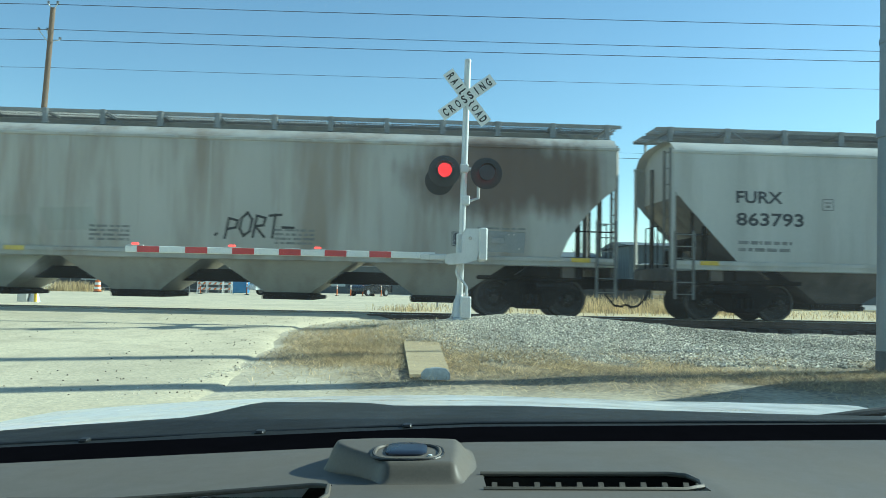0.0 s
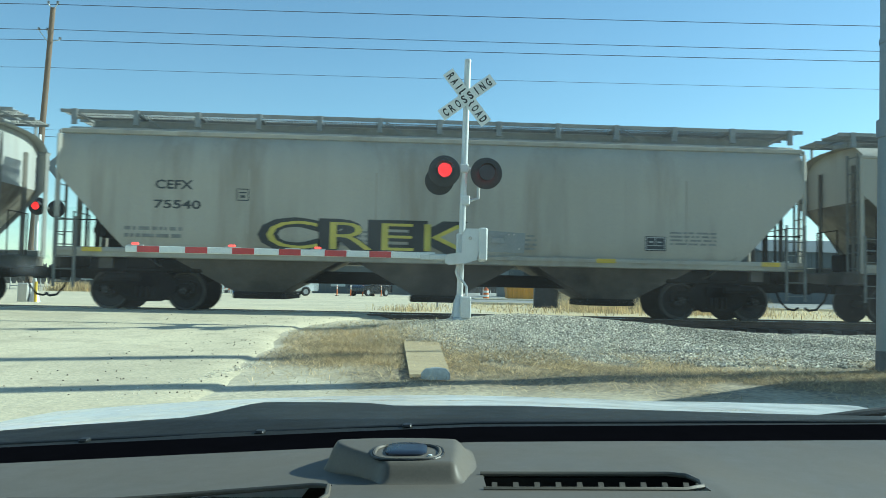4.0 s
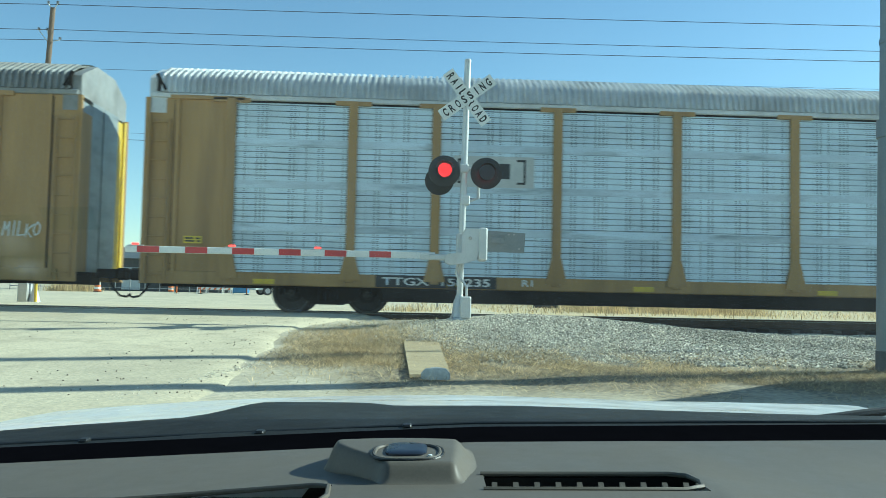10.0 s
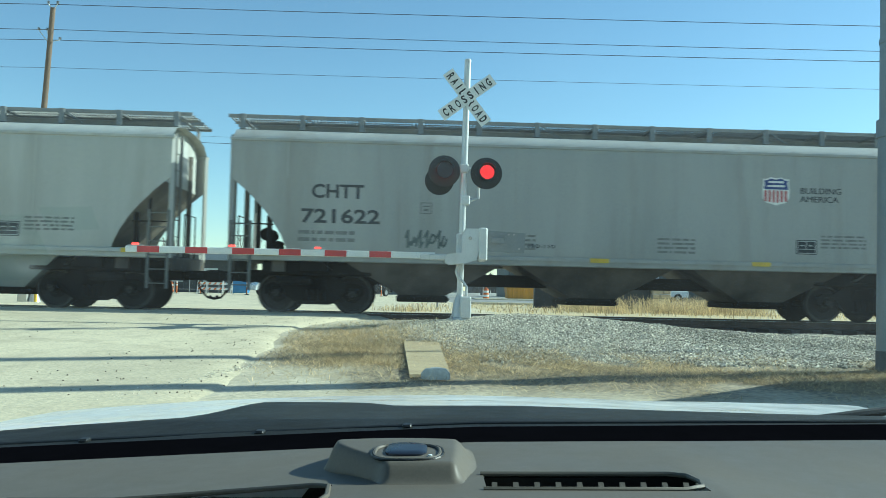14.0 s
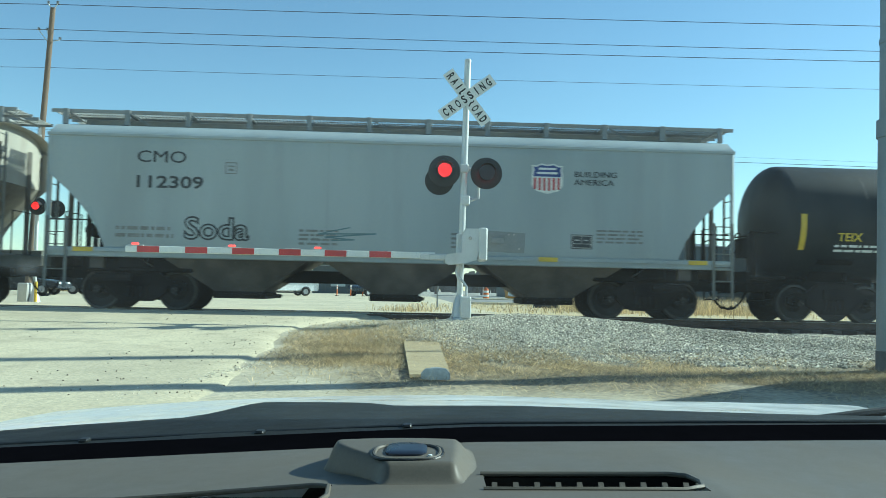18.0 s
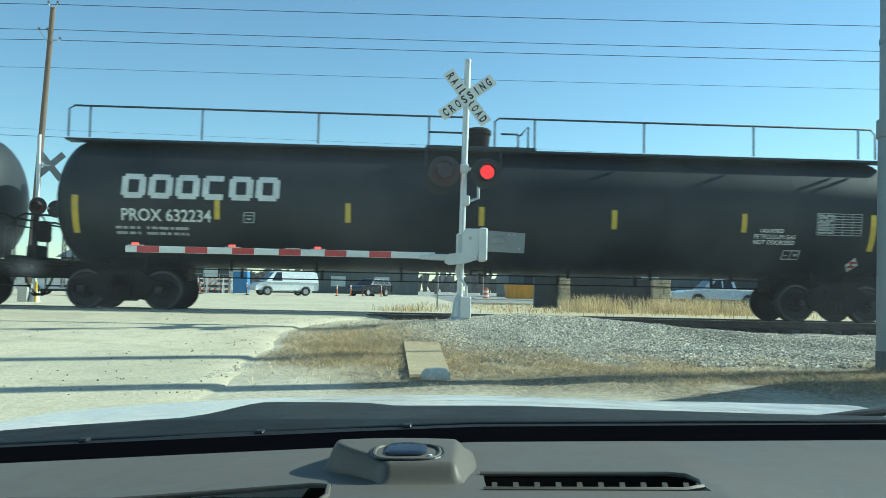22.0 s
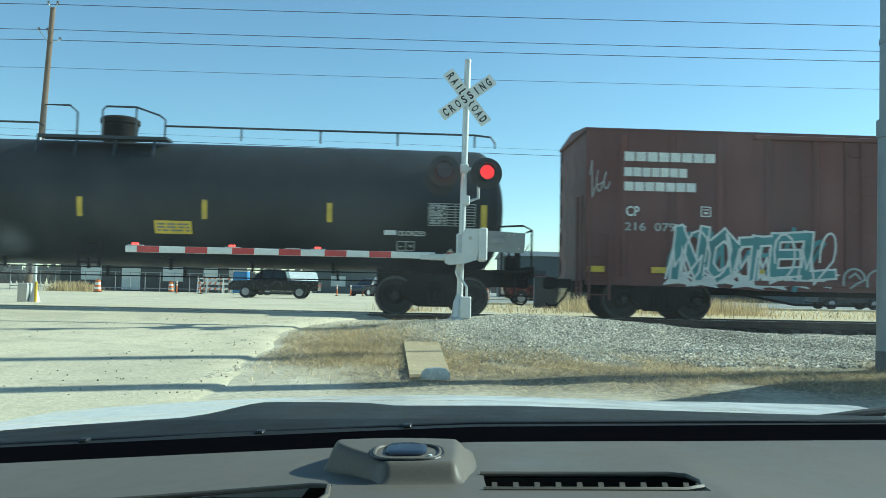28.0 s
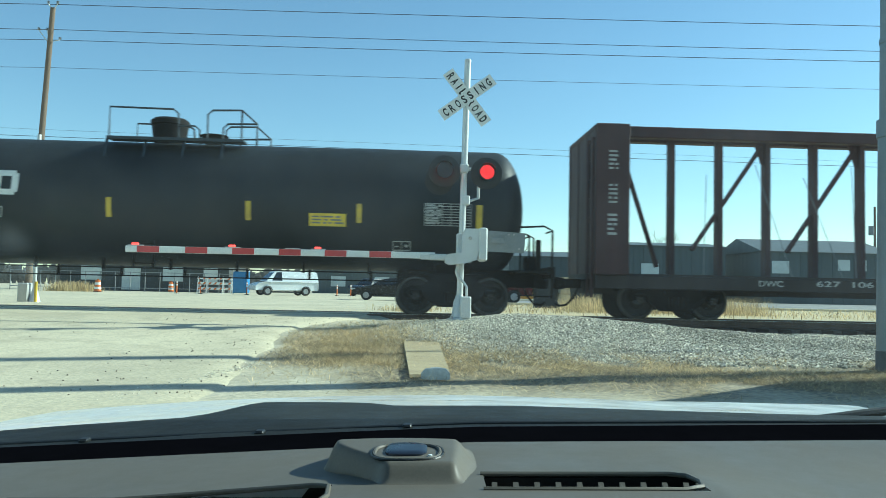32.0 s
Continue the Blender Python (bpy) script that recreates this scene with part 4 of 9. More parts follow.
def roof_walk(car, L, z, yw=0.72):
    """Open-mesh running boards on the roof with their legs."""
    for s in (-1, 1):
        g = Geo()
        ym = s * (yw - 0.14)
        n = int((L + 0.4) / 0.082)
        for y, lo, hi, w in ((-0.40, 0.055, 0.028, 0.012), (-0.14, 0.010, 0.010, 0.006), (0.14, 0.010, 0.010, 0.006), (0.40, 0.055, 0.028, 0.012)):
            g.box(-0.2, L + 0.2, ym + y - w, ym + y + w, z - lo, z + hi)
        for i in range(n):
            x = -0.2 + (L + 0.4) * i / n
            g.box(x, x + 0.034, ym - 0.40, ym + 0.40, z - 0.012, z + 0.012)
        part("running_board", g, WALKWAY, car, "open-mesh galvanised roof walkway")
    n = int(L / 1.35)
    for i in range(n + 1):
        x = 0.15 + (L - 0.3) * i / n
        g = Geo()
        g.rbox(x - 0.065, x + 0.065, -1.06, -1.0, z - 0.34, z + 0.03, 0.01)
        g.beam((x, -1.05, z - 0.05), (x, 1.05, z - 0.05), 0.06, 0.04)
        g.beam((x, 1.02, z - 0.33), (x, 1.02, z), 0.07, 0.05)
        if i % 4 == 1:
            g.beam((x + 0.1, -1.02, z - 0.04), (x + 0.55, -1.08, z - 0.36), 0.04, 0.03)
        part("walkway_bracket", g, GALV, car)


def hopper(S, L, paint, label, curved=True, pockets=3, ladders=True, seam=1.52, top=4.66, overhang=1.95, rib=0.004, bulge=False, gate=0.62, bottom=None):
    """A covered hopper wagon, its left end at x = 0."""
    car = thing("hopper_car", label, "hopper car", "cars of the passing train", at=pose(S, 0, 0))
    P = PAINT[paint]
    # the cross-section from sill over the roof
    if bulge:
        half = [(1.50, 1.38), (1.60, 1.75), (1.60, 3.3), (1.52, 3.75), (1.32, 4.10), (0.95, 4.28), (0.40, 4.36)]
    else:
        half = [(1.57, 1.38), (1.60, 1.50), (1.60, 4.02), (1.58, 4.06), (1.30, 4.25), (0.90, 4.34), (0.40, 4.38)]
    sec = [(-y, z) for y, z in half] + [(y, z) for y, z in half[::-1]]

    def cut(z):
        """How far the end of the side sheet lies in from the end of the car at a height."""
        if z > 3.05:
            return 0.06
        if curved:
            t = (3.05 - z) / 1.67
            return 0.06 + 1.32 * (1 - (1 - min(t * 0.9 + 0.02, 1)) ** 1.7) if t < 0.8 else 0.06 + 1.32 * (1 - (1 - min(t * 0.9 + 0.02, 1)) ** 1.7)
        return 0.06 + 1.55 * (3.05 - z) / 1.67
    g = Geo()
    zs = sorted({z for _, z in sec} | set(spread(1.38, 3.05, 9)))
    # side sheets and roof as strips between heights
    prof = []
    for k in range(len(half) - 1):
        (ya, za), (yb, zb) = half[k], half[k + 1]
        m = 8 if zb - za > 1 else 1
        prof += [(lerp(ya, yb, i / m), lerp(za, zb, i / m)) for i in range(m)]
    prof.append(half[-1])
    for s in (-1, 1):
        vs = []
        for y, z in prof:
            vs += [(cut(z), s * y, z), (L - cut(z), s * y, z)]
        fs = [(2 * i, 2 * i + 1, 2 * i + 3, 2 * i + 2) if s < 0 else (2 * i + 2, 2 * i + 3, 2 * i + 1, 2 * i) for i in range(len(prof) - 1)]
        g.add(vs, fs)
    g.add([(0.06, -0.40, prof[-1][1]), (L - 0.06, -0.40, prof[-1][1]), (L - 0.06, 0.40, prof[-1][1]), (0.06, 0.40, prof[-1][1])], [(0, 1, 2, 3)])
    part("body", g, P, car)
    # ends: upright upper sheet, then the slope sheet
    for k in (0, 1):
        g = Geo()

        def X(x):
            return x if k == 0 else L - x
        up = [(-y * 0.985, z) for y, z in half if z > 3] + [(y * 0.985, z) for y, z in half[::-1] if z > 3]
        lo = 3.0
        pts = [(X(0.30), y, z) for y, z in up] + [(X(0.30), half[2][0] * 0.985, lo), (X(0.30), -half[2][0] * 0.985, lo)]
        g.add(pts, [tuple(range(len(pts)))])
        part("end_sheet", g, P, car)
        g = Geo()
        xs = [0.30, 0.45, 1.55, 2.4]
        zz = [3.0, 2.75, 1.62, 1.0]
        for i in range(3):
            g.add([(X(xs[i]), -1.56, zz[i]), (X(xs[i]), 1.56, zz[i]), (X(xs[i + 1]), 1.56, zz[i + 1]), (X(xs[i + 1]), -1.56, zz[i + 1])], [(0, 1, 2, 3)])
        for y in (-0.8, 0.8):
            g.beam((X(0.27), y, 1.25), (X(0.27), y, 3.9), 0.10, 0.08)
        part("slope_sheet", g, ENDGRIME, car, "grime-stained slope sheet")
        g = Geo()
        g.rbox(min(X(0.75), X(3.3)), max(X(0.75), X(3.3)), -1.30, 1.30, 0.88, 1.19, 0.03)
        g.rbox(min(X(1.6), X(2.3)), max(X(1.6), X(2.3)), -1.42, 1.42, 0.95, 1.30, 0.03)
        for y in (-1.20, 1.20):
            g.beam((X(0.3), y, 0.86), (X(3.6), y, 0.98), 0.05, 0.05)
        g.cyl((X(1.1), -1.34, 0.75), (X(1.9), -1.34, 0.75), 0.10, 10)
        part("body_bolster", g, UNDER, car)
        g = Geo()
        g.rbox(min(X(0.0), X(0.16)), max(X(0.0), X(0.16)), -1.5, 1.5, 0.92, 1.26, 0.03)
        g.box(min(X(0.05), X(2.3)), max(X(0.05), X(2.3)), -1.42, 1.42, 1.20, 1.25)
        g.box(min(X(1.0), X(1.3)), max(X(1.0), X(1.3)), -1.45, 1.45, 0.95, 1.2)
        part("end_platform", g, HOPBOT, car)
        for y in (-1.56, 1.56):
            g = Geo()
            g.beam((X(0.06), y, 1.2), (X(0.06), y, 4.0), 0.09, 0.07)
            part("corner_post", g, P, car)
        if ladders:
            part("ladder", rung_ladder(-1.64, min(X(0.08), X(0.52)), max(X(0.08), X(0.52)), 0.50, 2.1 if k == 0 else 2.3, 6, 0.013, 'x'), DULLRUNG, car)
            part("ladder", rung_ladder(X(0.02), -1.45, -0.98, 1.2, 4.1, 8), DULLRUNG, car)
        part("safety_rail", Geo().tube([(X(0.02), 0.5, 1.25), (X(0.02), 0.5, 2.3), (X(0.02), -0.5, 2.3), (X(0.02), -0.5, 1.25)], 0.018), UNDER, car)
        part("safety_rail", Geo().beam((X(0.05), -1.35, 2.05), (X(1.0), -1.35, 2.05), 0.03, 0.03), UNDER, car)
        part("stanchion", Geo().beam((X(0.9), -1.3, 1.25), (X(0.9), -1.3, 2.25), 0.09, 0.09), UNDER, car)
        part("stanchion", Geo().beam((X(0.62), -1.25, 1.25), (X(0.62), -1.25, 2.7), 0.05, 0.05), UNDER, car)
        if k == 0:
            g = Geo()
            g.cyl((X(0.75), -0.75, 1.85), (X(0.75), 0.1, 1.85), 0.16, 12)
            g.rbox(min(X(0.55), X(0.95)), max(X(0.55), X(0.95)), 0.3, 0.8, 1.3, 1.75, 0.04)
            part("brake_gear", g, UNDER, car)
    # sills, seams
    for s in (-1, 1):
        g = Geo()
        g.rbox(0.1, L - 0.1, s * 1.50 - 0.09, s * 1.50 + 0.09, 1.20, 1.42, 0.02)
        g.box(0.1, L - 0.1, s * 1.615 - 0.02, s * 1.615 + 0.02, 1.32, 1.40)
        part("side_sill", g, P, car)
        g = Geo()
        zt = half[3][1] if not bulge else half[4][1]
        yt = half[3][0] if not bulge else half[4][0]
        if bulge:
            g.rbox(0.0, L, s * yt - 0.06, s * yt + 0.06, zt - 0.05, zt + 0.06, 0.015)
        else:
            g.rbox(0.0, L, s * 1.60 - 0.03, s * 1.60 + 0.03, 3.95, 4.03, 0.012)
        part("top_chord", g, P, car)
    if rib:
        n = max(3, round(L / seam))
        for i in range(1, n):
            x = L * i / n
            z0 = 1.45 if 1.6 < x < L - 1.6 else 3.1
            g = Geo()
            if bulge:
                g.box(x - 0.012, x + 0.012, -1.604, -1.59, max(z0, 1.8), 3.28)
            else:
                g.box(x - 0.012, x + 0.012, -1.600 - rib, -1.598, z0, 4.0)
            part("weld_seam", g, P, car)
    # hopper bottoms with their outlet gates
    a, b = 2.45, L - 2.45
    step = (b - a) / pockets
    for i in range(pockets):
        x0, x1 = a + i * step + 0.05, a + (i + 1) * step - 0.05
        c = (x0 + x1) / 2
        g = Geo()
        top4 = [(x0, -1.50, 1.30), (x1, -1.50, 1.30), (x1, 1.50, 1.30), (x0, 1.50, 1.30)]
        k = gate - 0.1
        bot4 = [(c - k, -0.98, 0.45), (c + k, -0.98, 0.45), (c + k, 0.98, 0.45), (c - k, 0.98, 0.45)]
        g.add(top4 + bot4, [(0, 1, 5, 4), (1, 2, 6, 5), (2, 3, 7, 6), (3, 0, 4, 7), (4, 5, 6, 7)])
        pk = part("hopper_bottom", g, PAINT[bottom] if bottom else HOPBOT, car, "" if bottom else "grimy hopper bottom, darkened for the shade there", False)
        if bottom and gate > 0.7:
            ring = [(c + 0.24 * math.cos(q), 0.45 + 0.15 * math.sin(q)) for q in spread(0, 2 * math.pi, 17)[:-1]]
            st = Geo()
            st.add([(x, lerp(-1.50, -0.98, u) - 0.006, lerp(1.30, 0.45, u) - 0.002) for x, u in ring], [tuple(range(16))])
            part("stain", st, HOPBOT, pk, "dark round stain", False)
        g = Geo()
        g.rbox(c - gate, c + gate, -0.85, 0.85, 0.30, 0.45, 0.02)
        g.box(c - k - 0.05, c + k + 0.05, -1.02, -0.95, 0.38, 0.47)
        g.cyl((c + k, -1.12, 0.36), (c + 0.7, 0.9, 0.36), 0.05, 8)
        part("outlet_gate", g, UNDER, pk)
    g = Geo()
    g.box(0.1, L - 0.1, -0.28, 0.28, 0.70, 1.0)
    part("centre_sill", g, UNDER, car)
    # hatches along the roof and walkways either side
    g = Geo()
    g.rbox(0.35, L - 0.35, -0.36, 0.36, 4.36, 4.58, 0.03)
    part("roof_hatch", g, WALKWAY, car, "long dark hatch cover")
    roof_walk(car, L, top)
    running_gear(car, L, overhang)
    return car


def yellow_marks(car, L, z=1.36, n=5, y=-1.64, size=0.45):
    for i in range(n):
        x = 0.9 + (L - 1.8) * i / (n - 1)
        g = Geo()
        g.box(x - size / 2, x + size / 2, y, y + 0.006, z - 0.05, z + 0.05)
        part("reflector", g, YELLOW, car, "yellow reflective strip")


def logo_blocks(car, x0, x1, z0, z1, n, material, tank=None, ring=True, y=-1.61):
    """A company mark as plain blocks or open frames."""
    g = Geo()
    w = (x1 - x0) / n
    t = 0.235 * (z1 - z0)
    for i in range(n):
        a, b = x0 + i * w + 0.05 * w, x0 + (i + 1) * w - 0.06 * w
        if ring:
            c = 0.5 * t
            rows = [(a + c, b - c, z0, z0 + t), (a + c, b - c, z1 - t, z1), (a, a + t * 1.15, z0 + c, z1 - c)]
            if i != 3:
                rows.append((b - t * 1.15, b, z0 + c, z1 - c))
        else:
            rows = [(a, b, z0, z1)]
        for k, r in enumerate(rows):
            q = 0.0006 * k
            g.add([(r[0], q, r[2]), (r[1], q, r[2]), (r[1], q, r[3]), (r[0], q, r[3])], [(0, 1, 2, 3)])
    if tank:
        r, zc = tank
        g.v = [(x, -(r + 0.022 + yy) * math.sqrt(1 - ((z - zc) / r) ** 2), zc + (r + 0.022 + yy) * ((z - zc) / r)) for x, yy, z in g.v]
    else:
        g.v = [(x, y - yy, z) for x, yy, z in g.v]
    return part("emblem", g, material, car, "plain block emblem", False)


def tank_car(S, L, label, R=1.52, zc=2.56, top="short", plat=(8.2, 15.0), dome=9.6, strips=6, overhang=1.75, dome_w=0.44, dome_h=0.64, rail=0.70, ends=(0.75, 0.75), runs=()):
    """A tank wagon, its shell from x = 0 to L."""
    car = thing("tank_car", label, "tank car", "cars of the passing train", at=pose(S, 0, 0))
    g = Geo()
    hd = 0.72
    prof = [(hd * (1 - math.cos(a)), R * math.sin(a)) for a in spread(0.0, math.pi / 2, 12)]
    rings = [(x, max(r, 0.001)) for x, r in prof]
    rings += [(x, R) for x in spread(hd, L - hd, 8)[1:-1]]
    rings += [(L - x, max(r, 0.001)) for x, r in prof[::-1]]
    g.lathe(rings, 'x', (0, 0, zc), 64)
    part("tank_shell", g, TANKBLACK, car)
    # ring welds
    for i in range(1, 7):
        x = L * i / 7
        g = Geo()
        g.lathe([(x - 0.02, R + 0.0005), (x - 0.012, R + 0.0025), (x + 0.012, R + 0.0025), (x + 0.02, R + 0.0005)], 'x', (0, 0, zc), 64)
        part("weld_ring", g, TANKBLACK, car)
    zb = zc - R
    for k in (0, 1):
        def X(x):
            return x if k == 0 else L - x
        x0, x1 = sorted((X(-0.62), X(3.1)))
        g = Geo()
        g.rbox(x0, x1, -0.36, 0.36, 0.70, 1.12, 0.03)
        g.prism([(-1.15, zc - 0.95), (-0.45, 1.0), (0.45, 1.0), (1.15, zc - 0.95)], 'x', min(X(1.3), X(2.2)), max(X(1.3), X(2.2)))
        part("stub_sill", g, UNDER, car)
        g = Geo()
        xa, xb = sorted((X(-0.62), X(0.35)))
        g.rbox(xa, xb, -1.45, 1.45, 1.02, 1.10, 0.02)
        g.rbox(min(X(-0.62), X(-0.5)), max(X(-0.62), X(-0.5)), -1.45, 1.45, 0.92, 1.2, 0.02)
        part("end_platform", g, UNDER, car)
        g = Geo()
        for s in (-1, 1):
            g.tube([(X(-0.55), s * 1.4, 1.1), (X(-0.55), s * 1.4, 2.05), (X(-0.35), s * 1.4, 2.15), (X(0.22), s * 1.32, 2.12)], 0.025)
            g.tube([(X(-0.55), s * 1.4, 0.45), (X(-0.55), s * 1.4, 1.1)], 0.02)
            g.tube([(X(-0.15), s * 1.4, 0.45), (X(-0.15), s * 1.4, 1.1)], 0.02)
            g.tube([(X(-0.55), s * 1.4, 0.5), (X(-0.15), s * 1.4, 0.5)], 0.02)
        g.tube([(X(-0.55), -1.4, 2.05), (X(-0.55), -0.5, 2.05)], 0.02)
        part("grab_irons", g, UNDER, car)
        g = Geo()
        g.rbox(min(X(-0.34), X(-0.22)), max(X(-0.34), X(-0.22)), -1.06, -0.94, 1.08, 2.20 - 0.35 * k, 0.02)
        g.tube([(X(-0.10), -0.75, 1.08), (X(-0.10), -0.75, 1.95), (X(-0.10), 0.75, 1.95), (X(-0.10), 0.75, 1.08)], 0.025)
        if k == 0:
            g.lathe([(X(-0.42), 0.27), (X(-0.40), 0.30), (X(-0.38), 0.27)], 'x', (0, -0.45, 1.90), 18)
            g.rbox(X(-0.42), X(-0.18), -0.60, -0.30, 1.55, 2.05, 0.04)
        else:
            g.rbox(X(-0.15), X(-0.45), 0.2, 0.7, 1.08, 1.50, 0.04)
        part("brake_stand", g, UNDER, car)
        g = Geo()
        for s in (-1, 1):
            pts = []
            for z in spread(1.75, 2.6, 6):
                q = (z - zc) / R
                pts.append((-s * -(R + 0.012) * math.sqrt(1 - q * q), zc + (R + 0.012) * q))
            xs = sorted((X(ends[k] - 0.07), X(ends[k] + 0.07)))
            for p, q in zip(pts[:-1], pts[1:]):
                g.add([(xs[0], p[0], p[1]), (xs[1], p[0], p[1]), (xs[1], q[0], q[1]), (xs[0], q[0], q[1])], [(0, 1, 2, 3)])
        part("reflector", g, YELLOW, car, "yellow reflective strip")
    for x in strips:
        for s in (-1, 1):
            g = Geo()
            pts = []
            for z in spread(2.12, 2.56, 4):
                q = (z - zc) / R
                pts.append((s * (R + 0.012) * math.sqrt(1 - q * q), zc + (R + 0.012) * q))
            for p, q in zip(pts[:-1], pts[1:]):
                g.add([(x - 0.06, p[0], p[1]), (x + 0.06, p[0], p[1]), (x + 0.06, q[0], q[1]), (x - 0.06, q[0], q[1])], [(0, 1, 2, 3)])
            part("reflector", g, YELLOW, car, "yellow reflective strip")
    # pipes below the shell
    g = Geo()
    g.tube([(1.0, -0.75, 0.98), (L - 1.0, -0.75, 0.98)], 0.016)
    g.tube([(1.0, 0.55, 0.80), (L - 1.0, 0.55, 0.80)], 0.016)
    for x in spread(2.2, L - 2.2, 9):
        g.box(x - 0.03, x + 0.03, -0.78, -0.70, 0.94, 1.20)
        g.box(x - 0.03, x + 0.03, 0.50, 0.60, 0.78, 1.15)
    part("brake_pipe", g, UNDER, car)
    zt = zc + R
    g = Geo()
    g.lathe([(zt - 0.15, dome_w * 0.8), (zt + 0.1, dome_w * 0.9), (zt + dome_h - 0.2, dome_w), (zt + dome_h - 0.18, dome_w + 0.03), (zt + dome_h - 0.08, dome_w + 0.03), (zt + dome_h - 0.02, dome_w - 0.05), (zt + dome_h, 0.001)], 'z', (dome, 0, 0), 28)
    part("valve_dome", g, UNDER, car, "dark steel valve housing")
    a, b = plat
    g = Geo()
    for s in (-1, 1):
        ya, yb = sorted((s * 0.55, s * 1.02))
        g.box(a, b, ya, yb, zt - 0.06, zt - 0.01)
        for i in range(int((b - a) / 0.9) + 1):
            x = min(a + 0.9 * i, b - 0.03)
            g.beam((x, s * 0.95, zt - 0.05), (x, s * 1.15, zt - 0.62), 0.05, 0.05)
        g.box(a, b, s * 1.03 - 0.02, s * 1.03 + 0.02, zt - 0.08, zt - 0.01)
    part("platform", g, RAILBLUE, car)
    zp = zt - 0.05
    flip = dome < (a + b) / 2 - 0.5

    def rails(runs):
        """Bent handrails on both sides; runs of (along, height), counted from the end away from the dome."""
        for s in (-1,) if top == "full" else (-1, 1):
            for run in runs:
                part("handrail", Geo().tube([((b - u) if flip else (a + u), s * 1.0, z) for u, z in run], 0.024, 6), RAILBLUE, car)
    h = zt + rail
    if runs:
        flip = False
        rails([[(x - a, zp + q) for x, q in run] for run in runs])
        if top == "full":
            for s in (-1, 1) if rail > 0.5 else ():
                part("running_board", Geo().box(0.3, L - 0.3, s * 0.78 - 0.2, s * 0.78 + 0.2, zt - 0.12, zt - 0.07), RAILBLUE, car)
    elif top == "short":
        W = b - a
        rails([[(0, zp), (0, h + 0.05), (0.4, h - 0.12), (0.8, h - 0.38), (0.82, zp)],
               [(1.05, zp), (1.05, h - 0.15), (1.12, h - 0.04), (1.3, h), (4.6, h), (4.6, zp)],
               [(1.6, zp), (1.6, h)], [(3.1, zp), (3.1, h)], [(1.6, h - 0.34), (4.6, h - 0.34)],
               [(W - 0.57, zp), (W - 0.57, h), (W, h), (W, zp)], [(W - 0.57, h - 0.34), (W, h - 0.34)]])
    else:
        W = b - a
        flip = False
        k = W / 3.97
        rails([[(0, zp), (0, zt + 0.26), (0.85 * k, h), (2.4 * k, h), (2.48 * k, h - 0.1), (2.5 * k, zp)], [(0.85 * k, zp), (0.85 * k, h)],
               [(W - 0.85 * k, zp), (W - 0.85 * k, h - 0.14), (W - 0.78 * k, h - 0.06), (W, h + 0.04), (W, zp)], [(W - 0.2, zp), (W - 0.2, h)],
               [(2.5 * k, zt + 0.25), (W - 0.85 * k, zt + 0.28)]])
    if top == "small":
        part("manway", Geo().lathe([(zt - 0.05, 0.22), (zt + 0.12, 0.24), (zt + 0.22, 0.36), (zt + 0.24, 0.34), (zt + 0.28, 0.001)], 'z', (lerp(a, b, 0.71), 0, 0), 18), UNDER, car)
    # side ladder to the platform
    part("ladder", rung_ladder(-1.60, dome - 0.25, dome + 0.2, 0.95, 1.6, 2, 0.014, 'x'), UNDER, car)
    running_gear(car, L, overhang)
    return car


